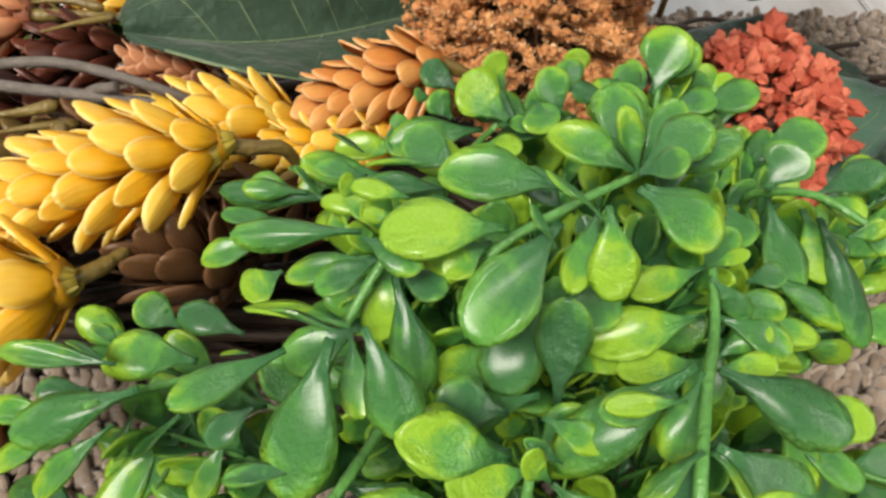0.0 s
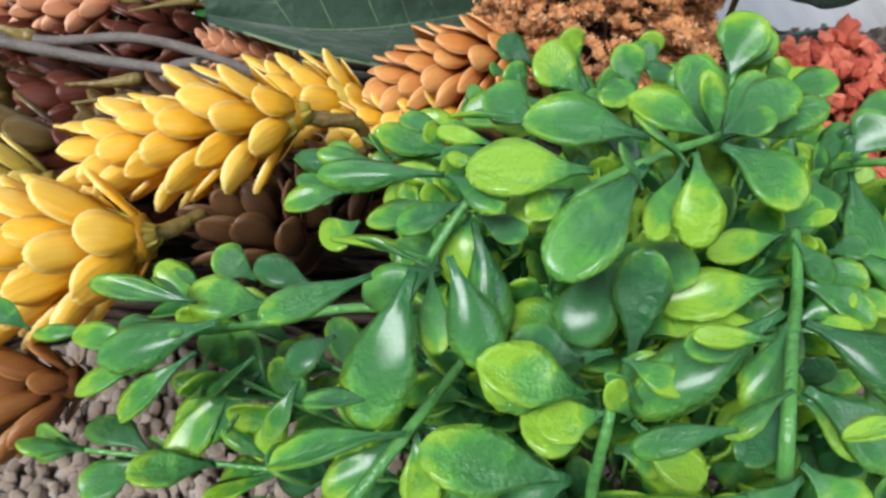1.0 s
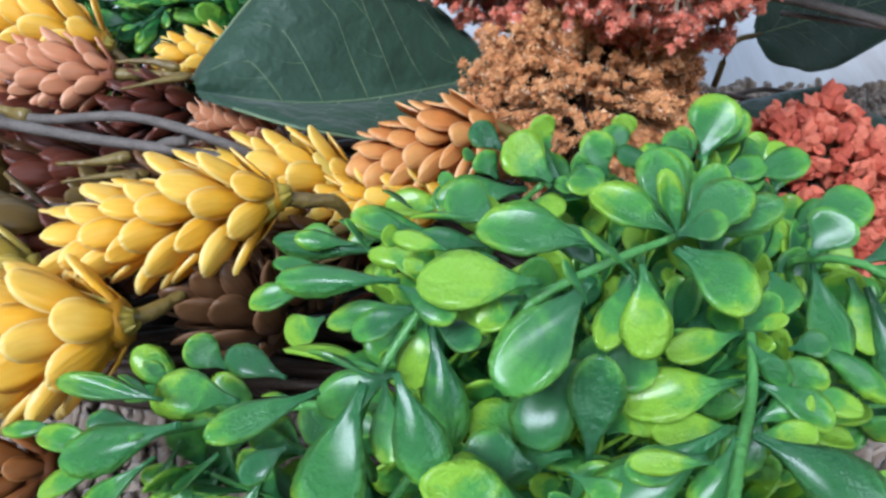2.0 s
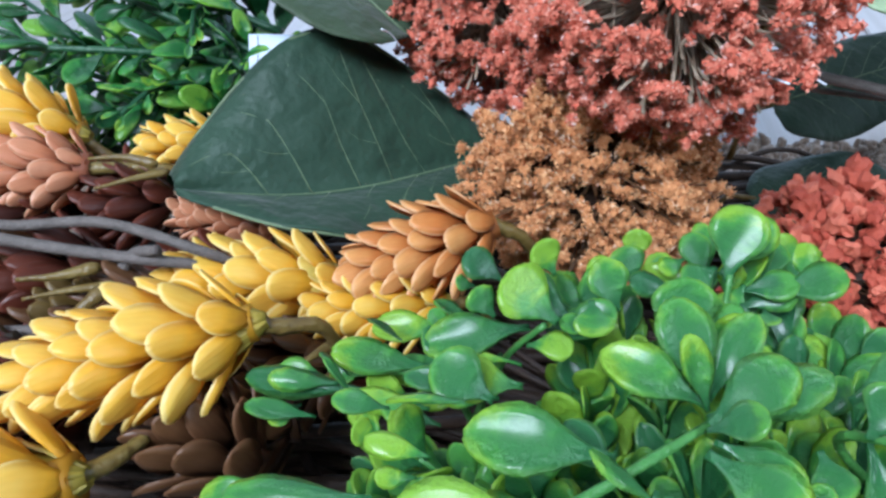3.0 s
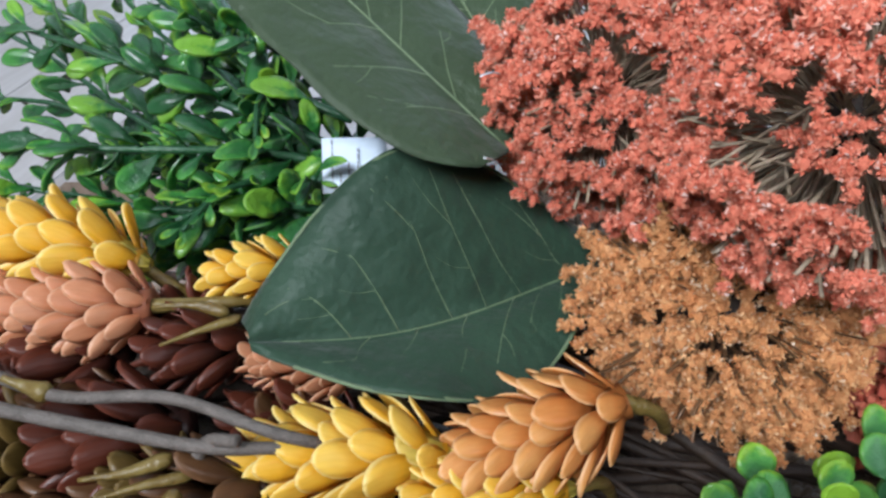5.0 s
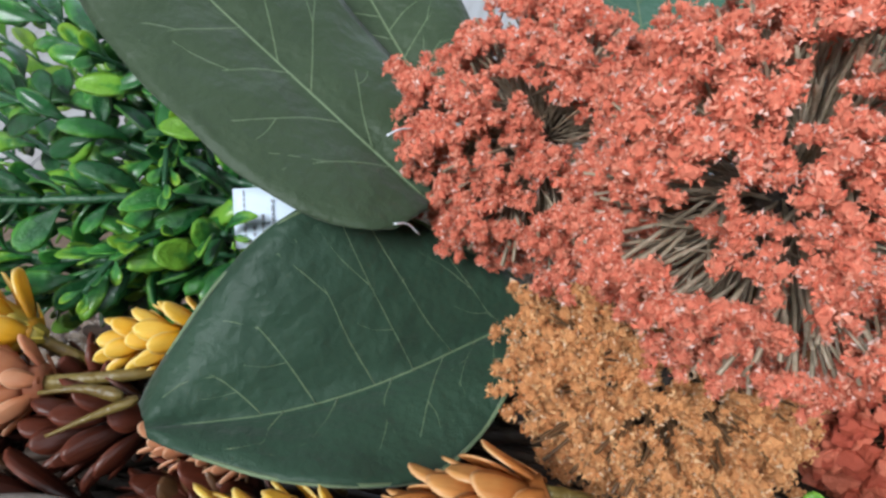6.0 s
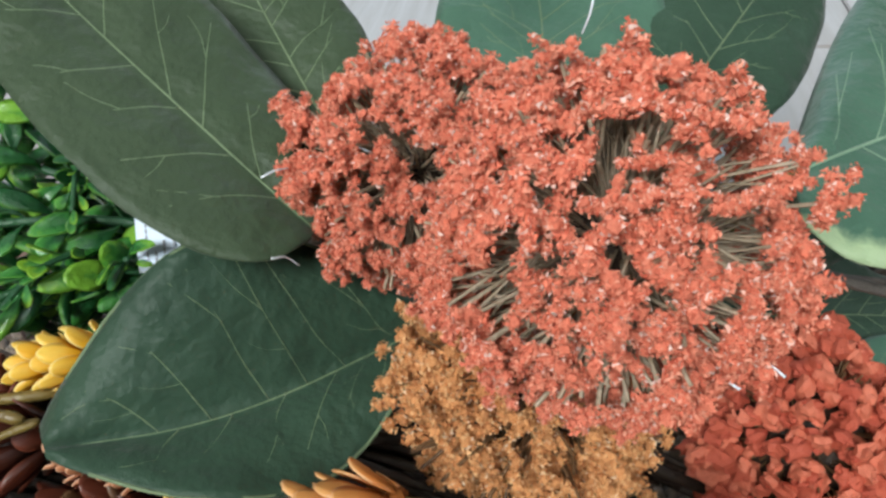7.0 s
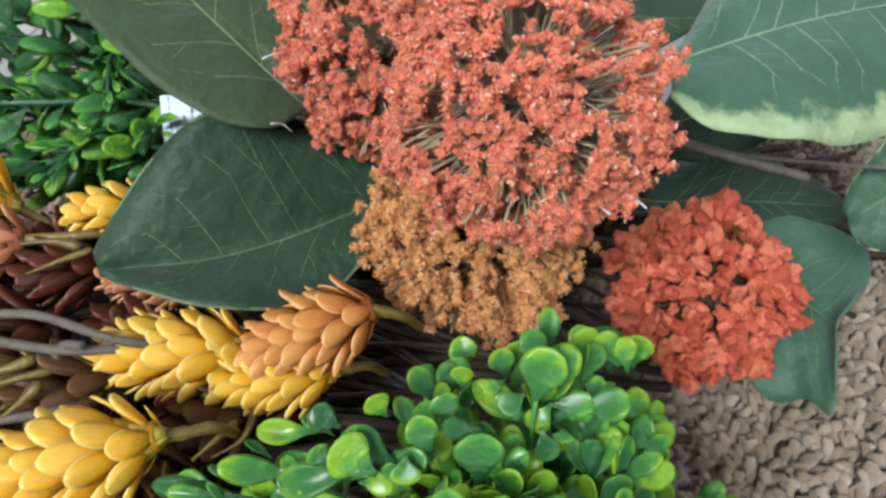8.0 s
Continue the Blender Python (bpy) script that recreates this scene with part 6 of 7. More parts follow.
grown_sprig([(0.0400, 0.1300, 0.0500), (0.0500, 0.1300, 0.1100), (0.0600, 0.1250, 0.1400)], 111, 0.0205, 11, LEAVES, BOX_STEM, FRONT, "boxwood sprigs in front", radius=0.0009, slim=1.05)
grown_sprig([(0.0300, 0.1400, 0.0500), (0.0150, 0.1450, 0.1100), (0.0000, 0.1400, 0.1350)], 112, 0.0205, 11, LEAVES, BOX_STEM, FRONT, "boxwood sprigs in front", radius=0.0009, slim=1.05)
grown_sprig([(0.0500, 0.1400, 0.0500), (0.0700, 0.1500, 0.1000), (0.0850, 0.1500, 0.1250)], 113, 0.0205, 11, LEAVES, BOX_STEM, FRONT, "boxwood sprigs in front", radius=0.0009, slim=1.05)
grown_sprig([(0.0400, 0.1500, 0.0500), (0.0450, 0.1650, 0.1000), (0.0550, 0.1800, 0.1280)], 114, 0.0205, 11, LEAVES, BOX_STEM, FRONT, "boxwood sprigs in front", radius=0.0009, slim=1.05)
grown_sprig([(0.0200, 0.1300, 0.0500), (-0.0200, 0.1050, 0.1000), (-0.0400, 0.1000, 0.1200)], 115, 0.0205, 11, LEAVES, BOX_STEM, FRONT, "boxwood sprigs in front", radius=0.0009, slim=1.05)
grown_sprig([(0.0400, 0.1200, 0.0500), (0.0250, 0.0900, 0.1000), (0.0150, 0.0750, 0.1250)], 116, 0.0205, 11, LEAVES, BOX_STEM, FRONT, "boxwood sprigs in front", radius=0.0009, slim=1.05)
grown_sprig([(0.0450, 0.1200, 0.0500), (0.0650, 0.0850, 0.1000), (0.0750, 0.0800, 0.1300)], 117, 0.0205, 11, LEAVES, BOX_STEM, FRONT, "boxwood sprigs in front", radius=0.0009, slim=1.05)
grown_sprig([(0.0500, 0.1200, 0.0400), (0.0850, 0.0700, 0.0800), (0.1150, 0.0500, 0.0850)], 118, 0.0205, 11, LEAVES, BOX_STEM, FRONT, "boxwood sprigs in front", radius=0.0009, slim=1.05)
grown_sprig([(0.0300, 0.1200, 0.0400), (-0.0200, 0.0700, 0.0800), (-0.0600, 0.0500, 0.0800)], 119, 0.0205, 11, LEAVES, BOX_STEM, FRONT, "boxwood sprigs in front", radius=0.0009, slim=1.05)
grown_sprig([(0.0500, 0.1300, 0.0400), (0.1000, 0.1200, 0.0800), (0.1400, 0.1100, 0.0750)], 120, 0.0205, 11, LEAVES, BOX_STEM, FRONT, "boxwood sprigs in front", radius=0.0009, slim=1.05)
grown_sprig([(0.0400, 0.1200, 0.0400), (0.0600, 0.0700, 0.0800), (0.0750, 0.0300, 0.0850)], 121, 0.0205, 11, LEAVES, BOX_STEM, FRONT, "boxwood sprigs in front", radius=0.0009, slim=1.05)
grown_sprig([(0.0300, 0.1200, 0.0400), (0.0200, 0.0600, 0.0700), (-0.0100, 0.0200, 0.0800)], 122, 0.0205, 11, LEAVES, BOX_STEM, FRONT, "boxwood sprigs in front", radius=0.0009, slim=1.05)
grown_sprig([(0.0500, 0.1400, 0.0500), (0.0800, 0.1750, 0.1000), (0.0750, 0.2150, 0.1250)], 123, 0.0205, 11, LEAVES, BOX_STEM, FRONT, "boxwood sprigs in front", radius=0.0009, slim=1.05)
grown_sprig([(0.0300, 0.1600, 0.0400), (0.0500, 0.1900, 0.0900), (0.0600, 0.2200, 0.1100)], 124, 0.0205, 11, LEAVES, BOX_STEM, FRONT, "boxwood sprigs in front", radius=0.0009, slim=1.05)
grown_sprig([(0.0468, 0.1567, 0.0500), (0.0425, 0.1774, 0.0950), (0.0392, 0.1891, 0.1230)], 128, 0.0205, 11, LEAVES, BOX_STEM, FRONT, "boxwood sprigs in front", radius=0.0009, slim=1.05)
grown_sprig([(0.0634, 0.1543, 0.0500), (0.0812, 0.1716, 0.0870), (0.0946, 0.1809, 0.0988)], 129, 0.0205, 11, LEAVES, BOX_STEM, FRONT, "boxwood sprigs in front", radius=0.0009, slim=1.05)
grown_sprig([(0.0508, 0.1438, 0.0500), (0.0518, 0.1473, 0.0950), (0.0525, 0.1461, 0.1177)], 130, 0.0205, 11, LEAVES, BOX_STEM, FRONT, "boxwood sprigs in front", radius=0.0009, slim=1.05)
grown_sprig([(0.0522, 0.1411, 0.0500), (0.0552, 0.1408, 0.0950), (0.0575, 0.1369, 0.1214)], 131, 0.0205, 11, LEAVES, BOX_STEM, FRONT, "boxwood sprigs in front", radius=0.0009, slim=1.05)
grown_sprig([(0.0417, 0.1401, 0.0500), (0.0305, 0.1385, 0.0950), (0.0222, 0.1336, 0.1353)], 132, 0.0205, 11, LEAVES, BOX_STEM, FRONT, "boxwood sprigs in front", radius=0.0009, slim=1.05)
grown_sprig([(0.0502, 0.1414, 0.0500), (0.0505, 0.1415, 0.0950), (0.0508, 0.1379, 0.1298)], 133, 0.0205, 11, LEAVES, BOX_STEM, FRONT, "boxwood sprigs in front", radius=0.0009, slim=1.05)
grown_sprig([(0.0568, 0.1496, 0.0500), (0.0658, 0.1607, 0.0870), (0.0725, 0.1653, 0.1118)], 134, 0.0205, 11, LEAVES, BOX_STEM, FRONT, "boxwood sprigs in front", radius=0.0009, slim=1.05)
grown_sprig([(0.0404, 0.1438, 0.0500), (0.0276, 0.1472, 0.0950), (0.0180, 0.1460, 0.1221)], 135, 0.0205, 11, LEAVES, BOX_STEM, FRONT, "boxwood sprigs in front", radius=0.0009, slim=1.05)
grown_sprig([(0.0356, 0.1398, 0.0500), (0.0164, 0.1379, 0.0950), (0.0020, 0.1327, 0.1249)], 136, 0.0205, 11, LEAVES, BOX_STEM, FRONT, "boxwood sprigs in front", radius=0.0009, slim=1.05)
grown_sprig([(0.0492, 0.1490, 0.0500), (0.0480, 0.1592, 0.0950), (0.0472, 0.1632, 0.1263)], 137, 0.0205, 11, LEAVES, BOX_STEM, FRONT, "boxwood sprigs in front", radius=0.0009, slim=1.05)
grown_sprig([(0.0569, 0.1407, 0.0500), (0.0660, 0.1399, 0.0950), (0.0729, 0.1356, 0.1183)], 138, 0.0205, 11, LEAVES, BOX_STEM, FRONT, "boxwood sprigs in front", radius=0.0009, slim=1.05)
grown_sprig([(0.0469, 0.1380, 0.0500), (0.0427, 0.1337, 0.0950), (0.0395, 0.1267, 0.1241)], 139, 0.0205, 11, LEAVES, BOX_STEM, FRONT, "boxwood sprigs in front", radius=0.0009, slim=1.05)
grown_sprig([(0.0516, 0.1511, 0.0500), (0.0537, 0.1642, 0.0950), (0.0552, 0.1703, 0.1367)], 140, 0.0205, 11, LEAVES, BOX_STEM, FRONT, "boxwood sprigs in front", radius=0.0009, slim=1.05)
grown_sprig([(0.0440, 0.1561, 0.0500), (0.0360, 0.1758, 0.0950), (0.0300, 0.1869, 0.1330)], 141, 0.0205, 11, LEAVES, BOX_STEM, FRONT, "boxwood sprigs in front", radius=0.0009, slim=1.05)
grown_sprig([(0.0531, 0.1517, 0.0500), (0.0572, 0.1656, 0.0950), (0.0603, 0.1723, 0.1228)], 143, 0.0205, 11, LEAVES, BOX_STEM, FRONT, "boxwood sprigs in front", radius=0.0009, slim=1.05)
grown_sprig([(0.0512, 0.1418, 0.0500), (0.0528, 0.1425, 0.0950), (0.0540, 0.1393, 0.1262)], 144, 0.0205, 11, LEAVES, BOX_STEM, FRONT, "boxwood sprigs in front", radius=0.0009, slim=1.05)
grown_sprig([(0.0534, 0.1479, 0.0500), (0.0578, 0.1567, 0.0950), (0.0612, 0.1596, 0.1326)], 145, 0.0205, 11, LEAVES, BOX_STEM, FRONT, "boxwood sprigs in front", radius=0.0009, slim=1.05)
grown_sprig([(0.0440, 0.1492, 0.0500), (0.0360, 0.1599, 0.0950), (0.0300, 0.1641, 0.1173)], 146, 0.0205, 11, LEAVES, BOX_STEM, FRONT, "boxwood sprigs in front", radius=0.0009, slim=1.05)
grown_sprig([(0.0570, 0.1456, 0.0500), (0.0663, 0.1515, 0.0950), (0.0733, 0.1521, 0.1184)], 147, 0.0205, 11, LEAVES, BOX_STEM, FRONT, "boxwood sprigs in front", radius=0.0009, slim=1.05)
grown_sprig([(0.0442, 0.1374, 0.0500), (0.0366, 0.1322, 0.0950), (0.0308, 0.1245, 0.1243)], 148, 0.0205, 11, LEAVES, BOX_STEM, FRONT, "boxwood sprigs in front", radius=0.0009, slim=1.05)
grown_sprig([(0.0495, 0.1463, 0.0500), (0.0489, 0.1530, 0.0950), (0.0485, 0.1542, 0.1167)], 149, 0.0205, 11, LEAVES, BOX_STEM, FRONT, "boxwood sprigs in front", radius=0.0009, slim=1.05)
grown_sprig([(0.0608, 0.1427, 0.0500), (0.0751, 0.1446, 0.0950), (0.0859, 0.1423, 0.1220)], 150, 0.0205, 11, LEAVES, BOX_STEM, FRONT, "boxwood sprigs in front", radius=0.0009, slim=1.05)
grown_sprig([(0.0671, 0.1486, 0.0500), (0.0899, 0.1585, 0.0950), (0.1070, 0.1621, 0.1315)], 151, 0.0205, 11, LEAVES, BOX_STEM, FRONT, "boxwood sprigs in front", radius=0.0009, slim=1.05)
grown_sprig([(0.0541, 0.1405, 0.0500), (0.0596, 0.1396, 0.0950), (0.0638, 0.1351, 0.1188)], 152, 0.0205, 11, LEAVES, BOX_STEM, FRONT, "boxwood sprigs in front", radius=0.0009, slim=1.05)
grown_sprig([(0.0416, 0.1432, 0.0500), (0.0305, 0.1457, 0.0950), (0.0221, 0.1438, 0.1193)], 153, 0.0205, 11, LEAVES, BOX_STEM, FRONT, "boxwood sprigs in front", radius=0.0009, slim=1.05)
grown_sprig([(0.0581, 0.1500, 0.0400), (0.0656, 0.1867, 0.0770), (0.0702, 0.2134, 0.0999)], 154, 0.0205, 11, LEAVES, BOX_STEM, FRONT, "boxwood sprigs in front", radius=0.0009, slim=1.05)
grown_sprig([(0.0511, 0.1500, 0.0400), (0.0525, 0.1702, 0.0850), (0.0526, 0.1803, 0.1274)], 155, 0.0205, 11, LEAVES, BOX_STEM, FRONT, "boxwood sprigs in front", radius=0.0009, slim=1.05)
grown_sprig([(0.0569, 0.1500, 0.0400), (0.0634, 0.1664, 0.0850), (0.0672, 0.1729, 0.1152)], 157, 0.0205, 11, LEAVES, BOX_STEM, FRONT, "boxwood sprigs in front", radius=0.0009, slim=1.05)
grown_sprig([(0.0754, 0.1500, 0.0400), (0.0981, 0.1676, 0.0850), (0.1135, 0.1751, 0.1155)], 158, 0.0205, 11, LEAVES, BOX_STEM, FRONT, "boxwood sprigs in front", radius=0.0009, slim=1.05)
grown_sprig([(0.0646, 0.1500, 0.0400), (0.0778, 0.1862, 0.0770), (0.0864, 0.2124, 0.0960)], 159, 0.0205, 11, LEAVES, BOX_STEM, FRONT, "boxwood sprigs in front", radius=0.0009, slim=1.05)
grown_sprig([(0.0566, 0.1500, 0.0400), (0.0629, 0.1788, 0.0850), (0.0665, 0.1977, 0.1103)], 160, 0.0205, 11, LEAVES, BOX_STEM, FRONT, "boxwood sprigs in front", radius=0.0009, slim=1.05)
grown_sprig([(0.0422, 0.1500, 0.0400), (0.0358, 0.1833, 0.0850), (0.0304, 0.2066, 0.1163)], 161, 0.0205, 11, LEAVES, BOX_STEM, FRONT, "boxwood sprigs in front", radius=0.0009, slim=1.05)
grown_sprig([(0.0769, 0.1500, 0.0400), (0.1010, 0.1672, 0.0850), (0.1173, 0.1744, 0.1005)], 162, 0.0205, 11, LEAVES, BOX_STEM, FRONT, "boxwood sprigs in front", radius=0.0009, slim=1.05)
grown_sprig([(0.0596, 0.1500, 0.0400), (0.0685, 0.1803, 0.0770), (0.0741, 0.2007, 0.1086)], 163, 0.0205, 11, LEAVES, BOX_STEM, FRONT, "boxwood sprigs in front", radius=0.0009, slim=1.05)
grown_sprig([(0.0648, 0.1500, 0.0400), (0.0782, 0.1648, 0.0850), (0.0870, 0.1696, 0.1195)], 164, 0.0205, 11, LEAVES, BOX_STEM, FRONT, "boxwood sprigs in front", radius=0.0009, slim=1.05)
grown_sprig([(0.0542, 0.1500, 0.0400), (0.0584, 0.1671, 0.0850), (0.0606, 0.1742, 0.1287)], 165, 0.0205, 11, LEAVES, BOX_STEM, FRONT, "boxwood sprigs in front", radius=0.0009, slim=1.05)
grown_sprig([(0.0680, 0.1500, 0.0400), (0.0843, 0.1827, 0.0770), (0.0950, 0.2054, 0.0954)], 166, 0.0205, 11, LEAVES, BOX_STEM, FRONT, "boxwood sprigs in front", radius=0.0009, slim=1.05)
grown_sprig([(0.0673, 0.1500, 0.0400), (0.0829, 0.1797, 0.0850), (0.0933, 0.1993, 0.1089)], 167, 0.0205, 11, LEAVES, BOX_STEM, FRONT, "boxwood sprigs in front", radius=0.0009, slim=1.05)
grown_sprig([(0.0615, 0.1500, 0.0400), (0.0721, 0.1843, 0.0850), (0.0788, 0.2086, 0.1129)], 168, 0.0205, 11, LEAVES, BOX_STEM, FRONT, "boxwood sprigs in front", radius=0.0009, slim=1.05)
grown_sprig([(0.0450, 0.1500, 0.0400), (0.0411, 0.1630, 0.0850), (0.0375, 0.1661, 0.1028)], 169, 0.0205, 11, LEAVES, BOX_STEM, FRONT, "boxwood sprigs in front", radius=0.0009, slim=1.05)
grown_sprig([(0.0563, 0.1500, 0.0400), (0.0623, 0.1630, 0.0850), (0.0657, 0.1660, 0.1237)], 170, 0.0205, 11, LEAVES, BOX_STEM, FRONT, "boxwood sprigs in front", radius=0.0009, slim=1.05)
grown_sprig([(0.0684, 0.1500, 0.0400), (0.0850, 0.1859, 0.0770), (0.0960, 0.2117, 0.1000)], 171, 0.0205, 11, LEAVES, BOX_STEM, FRONT, "boxwood sprigs in front", radius=0.0009, slim=1.05)
grown_sprig([(0.0559, 0.1500, 0.0400), (0.0616, 0.1819, 0.0850), (0.0648, 0.2038, 0.1266)], 172, 0.0205, 11, LEAVES, BOX_STEM, FRONT, "boxwood sprigs in front", radius=0.0009, slim=1.05)
grown_sprig([(0.0408, 0.1500, 0.0400), (0.0332, 0.1632, 0.0850), (0.0269, 0.1663, 0.1068)], 173, 0.0205, 11, LEAVES, BOX_STEM, FRONT, "boxwood sprigs in front", radius=0.0009, slim=1.05)
grown_sprig([(0.0533, 0.1500, 0.0400), (0.0567, 0.1787, 0.0850), (0.0583, 0.1975, 0.1131)], 175, 0.0205, 11, LEAVES, BOX_STEM, FRONT, "boxwood sprigs in front", radius=0.0009, slim=1.05)
grown_sprig([(0.0400, 0.1600, 0.0300), (0.0693, 0.1916, 0.0600), (0.0821, 0.2132, 0.0936)], 176, 0.0205, 11, LEAVES, BOX_STEM, FRONT, "boxwood sprigs in front", radius=0.0009, slim=1.05)
grown_sprig([(0.0400, 0.1600, 0.0300), (0.0687, 0.2021, 0.0600), (0.0812, 0.2341, 0.0783)], 177, 0.0205, 11, LEAVES, BOX_STEM, FRONT, "boxwood sprigs in front", radius=0.0009, slim=1.05)
grown_sprig([(0.0400, 0.1600, 0.0300), (0.0366, 0.1946, 0.0600), (0.0277, 0.2191, 0.0876)], 178, 0.0205, 11, LEAVES, BOX_STEM, FRONT, "boxwood sprigs in front", radius=0.0009, slim=1.05)
grown_sprig([(0.0400, 0.1600, 0.0300), (0.0456, 0.1834, 0.0600), (0.0426, 0.1968, 0.0762)], 179, 0.0205, 11, LEAVES, BOX_STEM, FRONT, "boxwood sprigs in front", radius=0.0009, slim=1.05)
grown_sprig([(0.0400, 0.1600, 0.0300), (0.0799, 0.1869, 0.0600), (0.0999, 0.2038, 0.0783)], 180, 0.0205, 11, LEAVES, BOX_STEM, FRONT, "boxwood sprigs in front", radius=0.0009, slim=1.05)
grown_sprig([(0.0400, 0.1600, 0.0300), (0.0508, 0.1826, 0.0600), (0.0514, 0.1952, 0.0738)], 181, 0.0205, 11, LEAVES, BOX_STEM, FRONT, "boxwood sprigs in front", radius=0.0009, slim=1.05)
grown_sprig([(0.0400, 0.1600, 0.0300), (0.0676, 0.1911, 0.0600), (0.0793, 0.2121, 0.0755)], 182, 0.0205, 11, LEAVES, BOX_STEM, FRONT, "boxwood sprigs in front", radius=0.0009, slim=1.05)
grown_sprig([(0.0400, 0.1600, 0.0300), (0.0744, 0.1860, 0.0600), (0.0906, 0.2020, 0.0871)], 183, 0.0205, 11, LEAVES, BOX_STEM, FRONT, "boxwood sprigs in front", radius=0.0009, slim=1.05)
grown_sprig([(0.0200, 0.1300, 0.0400), (0.0116, 0.1223, 0.0850), (0.0033, 0.1146, 0.1017)], 184, 0.0205, 11, LEAVES, BOX_STEM, FRONT, "boxwood sprigs in front", radius=0.0009, slim=1.05)
grown_sprig([(0.0200, 0.1300, 0.0400), (0.0138, 0.1233, 0.0850), (0.0075, 0.1165, 0.1043)], 185, 0.0205, 11, LEAVES, BOX_STEM, FRONT, "boxwood sprigs in front", radius=0.0009, slim=1.05)
grown_sprig([(0.0200, 0.1300, 0.0400), (0.0165, 0.1332, 0.0850), (0.0130, 0.1364, 0.1197)], 186, 0.0205, 11, LEAVES, BOX_STEM, FRONT, "boxwood sprigs in front", radius=0.0009, slim=1.05)
grown_sprig([(0.0200, 0.1300, 0.0400), (0.0169, 0.1375, 0.0850), (0.0138, 0.1450, 0.1019)], 187, 0.0205, 11, LEAVES, BOX_STEM, FRONT, "boxwood sprigs in front", radius=0.0009, slim=1.05)
grown_sprig([(0.0200, 0.1300, 0.0400), (0.0068, 0.1261, 0.0850), (-0.0064, 0.1223, 0.1037)], 188, 0.0205, 11, LEAVES, BOX_STEM, FRONT, "boxwood sprigs in front", radius=0.0009, slim=1.05)
grown_sprig([(0.0200, 0.1300, 0.0400), (0.0044, 0.1393, 0.0850), (-0.0112, 0.1486, 0.1208)], 189, 0.0205, 11, LEAVES, BOX_STEM, FRONT, "boxwood sprigs in front", radius=0.0009, slim=1.05)
grown_sprig([(0.0200, 0.1300, 0.0400), (0.0065, 0.1322, 0.0850), (-0.0069, 0.1344, 0.1193)], 190, 0.0205, 11, LEAVES, BOX_STEM, FRONT, "boxwood sprigs in front", radius=0.0009, slim=1.05)
grown_sprig([(0.0200, 0.1300, 0.0400), (0.0085, 0.1400, 0.0850), (-0.0030, 0.1499, 0.1109)], 191, 0.0205, 11, LEAVES, BOX_STEM, FRONT, "boxwood sprigs in front", radius=0.0009, slim=1.05)
grown_sprig([(0.0200, 0.1300, 0.0400), (0.0192, 0.1369, 0.0850), (0.0184, 0.1439, 0.1100)], 192, 0.0205, 11, LEAVES, BOX_STEM, FRONT, "boxwood sprigs in front", radius=0.0009, slim=1.05)

grown_sprig([(0.0700, 0.1500, 0.0400), (0.0900, 0.1650, 0.0850), (0.1080, 0.1740, 0.1180)], 230, 0.0190, 9, LEAVES, BOX_STEM, FRONT, "boxwood sprigs in front", radius=0.0009, slim=1.05)
grown_sprig([(0.0700, 0.1500, 0.0400), (0.0920, 0.1550, 0.0800), (0.1140, 0.1640, 0.1080)], 231, 0.0190, 9, LEAVES, BOX_STEM, FRONT, "boxwood sprigs in front", radius=0.0009, slim=1.05)


# ---- rug ----
def rug():
    """Cut wool pile: soft twisted yarn ends that lean over one another."""
    rng = np.random.default_rng(5)
    verts, faces = [], []
    step, rings, sides = 0.0046, 5, 4
    ring_z = np.array([0.0, 0.3, 0.62, 0.88, 1.0])
    ring_r = np.array([0.75, 0.95, 1.05, 1.0, 0.55])
    for i in range(-66, 72):
        for j in range(-7, 118):
            x, y = (i + 0.5 * (j % 2) + rng.uniform(-0.45, 0.45)) * step, (j + rng.uniform(-0.45, 0.45)) * step
            if -0.30 < x < 0.06 and 0.22 < y < 0.36:
                continue
            r, ln = rng.uniform(0.0021, 0.0033), rng.uniform(0.011, 0.018)
            lean, way = rng.uniform(0.15, 0.8), 0.9 + rng.normal(0, 0.9)
            d = np.array([math.sin(lean) * math.cos(way), math.sin(lean) * math.sin(way), math.cos(lean)])
            a = np.cross(d, (0.2, 0.5, 0.8))
            a /= np.linalg.norm(a)
            b = np.cross(d, a)
            bend = np.array([rng.normal(0, 0.002), rng.normal(0, 0.002), -0.003])
            k = len(verts)
            for z, q in zip(ring_z, ring_r):
                c = np.array([x, y, -0.0095]) + d * ln * z + bend * z * z
                for s in range(sides):
                    w = 2 * math.pi * s / sides + 1.3 * z
                    g = r * q * (1.22 if s % 2 else 0.85)
                    verts.append(tuple(c + g * (a * math.cos(w) + b * math.sin(w))))
            for q in range(rings - 1):
                for s in range(sides):
                    e = (s + 1) % sides
                    faces.append((k + q * sides + s, k + q * sides + e, k + (q + 1) * sides + e, k + (q + 1) * sides + s))
            faces.append(tuple(k + (rings - 1) * sides + s for s in range(sides)))
    return mesh("wool_cover", verts, faces, RUG_PILE)


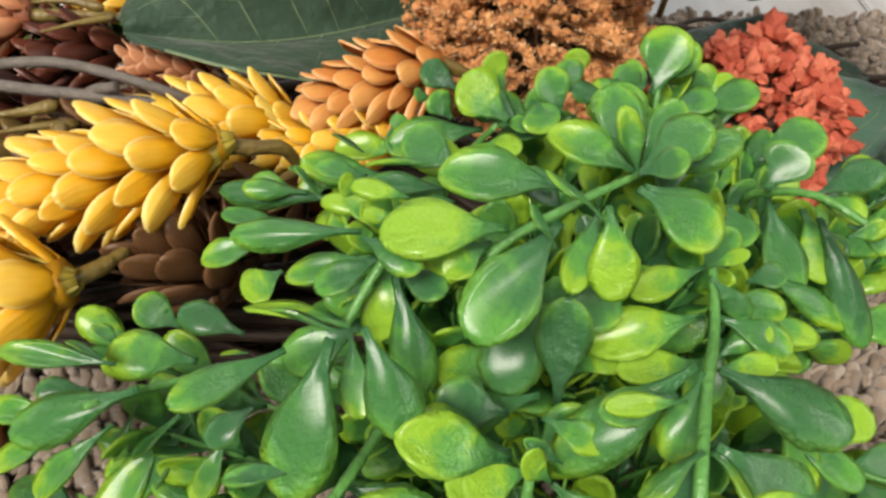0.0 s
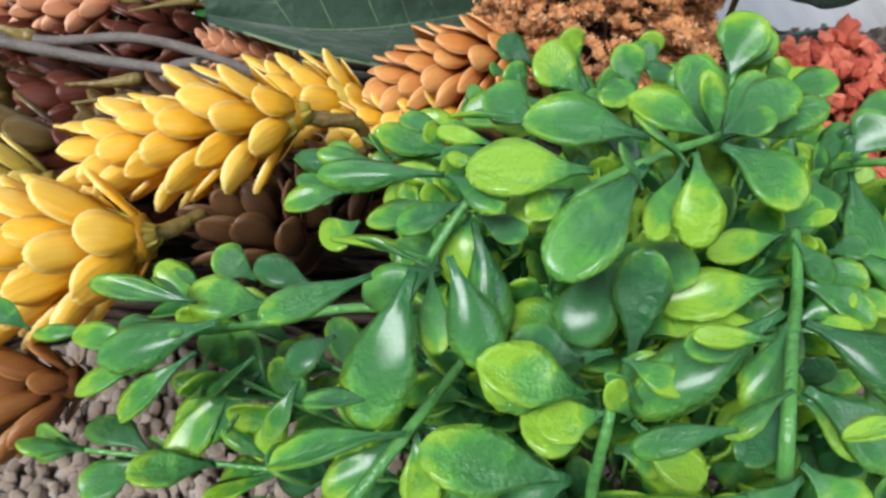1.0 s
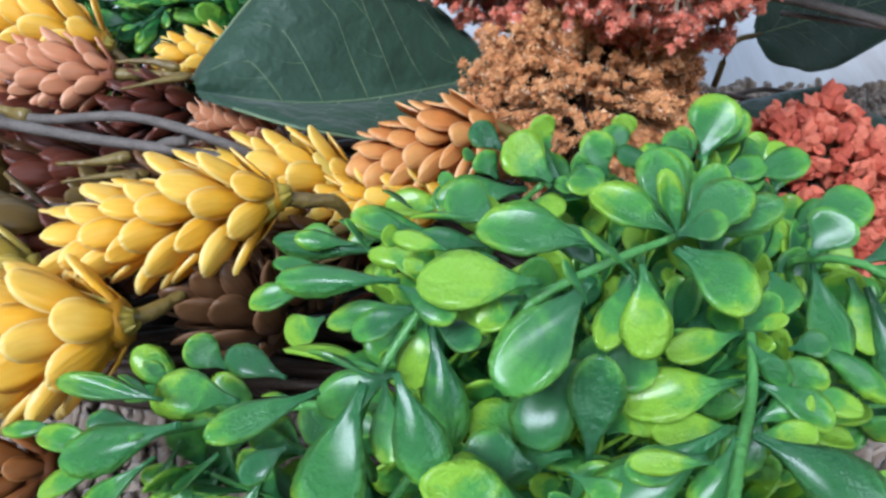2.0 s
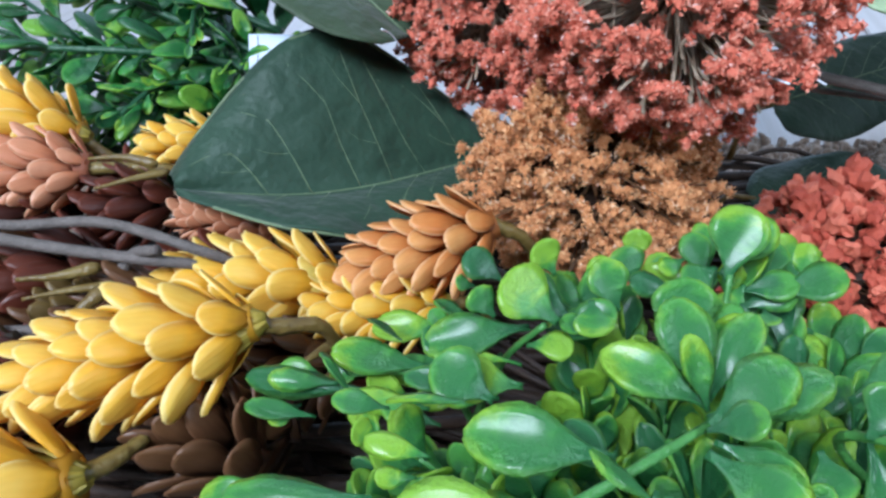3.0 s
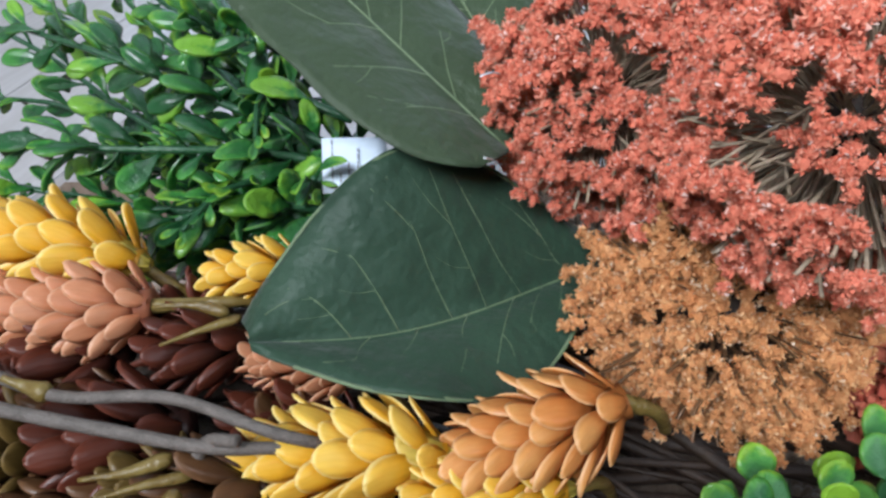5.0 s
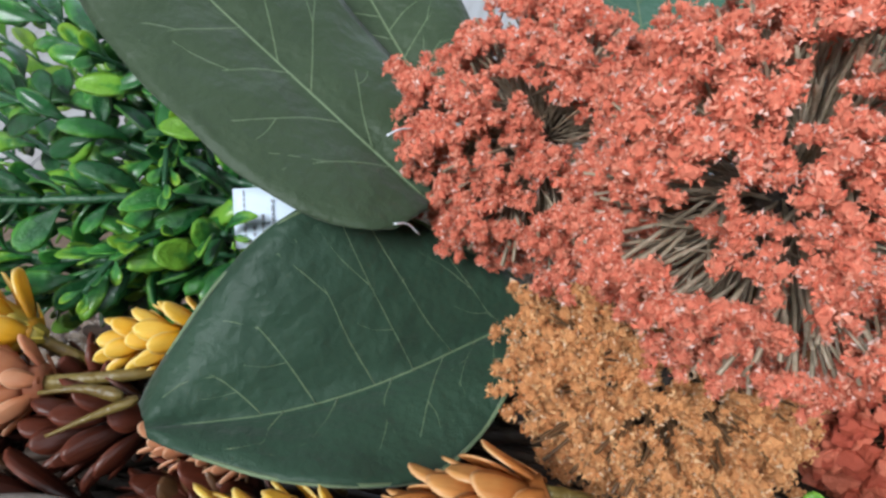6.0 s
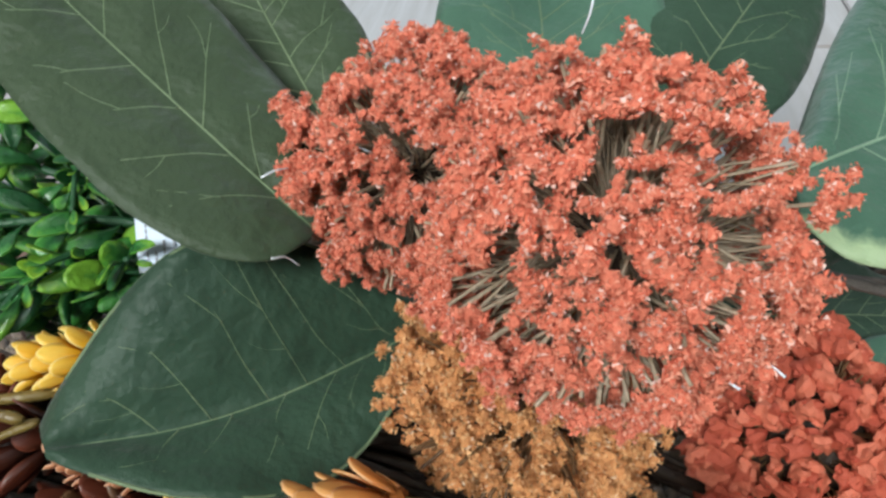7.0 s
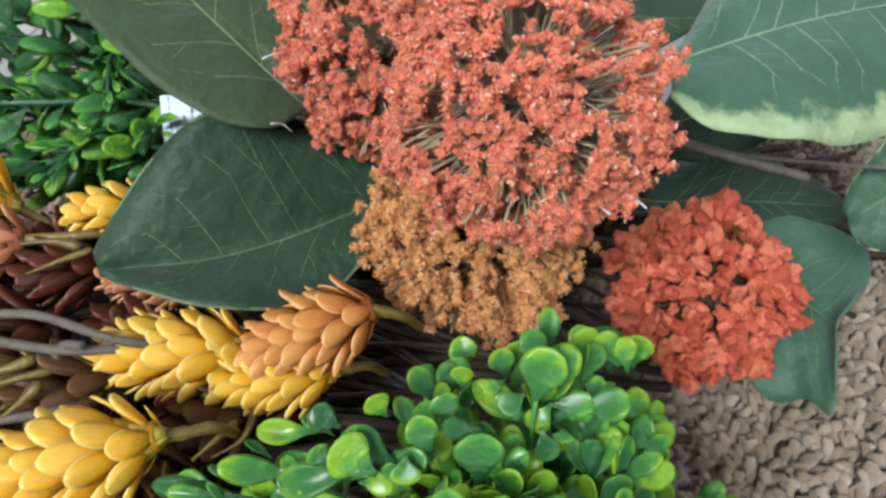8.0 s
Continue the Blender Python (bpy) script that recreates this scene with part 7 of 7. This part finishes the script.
RUG_PILE, rn, rl, rb = material("beige_wool_tuft", 0.95)
geo = rn.new("ShaderNodeNewGeometry")
tuft = ramp(rn, [(0.0, (0.19, 0.135, 0.10)), (0.5, (0.28, 0.21, 0.16)), (0.85, (0.37, 0.285, 0.225)), (1.0, (0.46, 0.375, 0.31))])
rl.new(geo.outputs["Random Per Island"], tuft.inputs[0])
rtc = rn.new("ShaderNodeTexCoord")
hair = noise_tex(rn, rl, rtc.outputs["Object"], 1300, 4)
rl.new(mix(rn, rl, maths(rn, rl, "MULTIPLY", hair.outputs["Fac"], 0.5), tuft.outputs[0], (0.2, 0.14, 0.095)), rb.inputs["Base Color"])
bump(rn, rl, rb, hair.outputs["Fac"], 0.8, 0.001)
rb.inputs["Sheen Weight"].default_value = 0.4

backing = tagged(new("rug", plain_box("rug", (-0.46, -0.95, -0.026), (0.9, 0.55, -0.008), RUG, 0.004)), "beige and brown tufted wool rug on the floor", "rug")
WORLD[backing] = Matrix()
tagged(part("wool_cover", rug(), backing), "uneven beige wool pile", kind="stuff")

# ---- paper tag ----
def tag():
    o, x, z = Vector((-0.1000, 0.3070, 0.1550)), Vector((0.945, 0.23, -0.09)), Vector((0.25, -0.75, 0.61))
    z = (z - x * z.dot(x)).normalized()
    x.normalize()
    m = Matrix((x, z.cross(x), z)).transposed().to_4x4()
    m.translation = o
    thing = root("paper_tag", o, "white paper tag with small grey print between the leaves", "tag")
    w, h = 0.022, 0.019
    grid = [(i / 6 * w, j / 5 * h - 0.012, 0.0012 * math.sin(3 * i / 6 + 1)) for i in range(7) for j in range(6)]
    paper = part("paper", shell(grid, 7, 6, 0.0003, "paper", PAPER), thing, m)
    rng = np.random.default_rng(3)
    for k, (px, ln) in enumerate(((0.0032, 0.015), (0.0060, 0.005), (0.0088, 0.008), (0.0120, 0.013))):
        y = -0.010
        while y < -0.010 + ln:
            step = rng.uniform(0.0008, 0.0022)
            part("print_bar", plain_box("print_bar", (px, y, 0.0013), (px + 0.0006, y + step, 0.0017), INK), paper, m)
            y += step + 0.0005


tag()

# ---- floor boards ----
BOARDS = {}
for i in range(-10, 11):
    y = -1.185 - (0.25 + 0.37 * (i % 3))
    while y < 1.88:
        y0, y1 = max(y, -1.185), min(y + 1.28, 1.885)
        y += 1.284
        ln = round(y1 - y0, 3)
        if ln < 0.02:
            continue
        if ln not in BOARDS:
            BOARDS[ln] = plain_box("board", (-0.094, -ln / 2, -0.014), (0.094, ln / 2, 0.0), FLOOR, 0.0012)
        part("board", BOARDS[ln], floor, Matrix.Translation((i * 0.19, (y0 + y1) / 2, -0.012)))
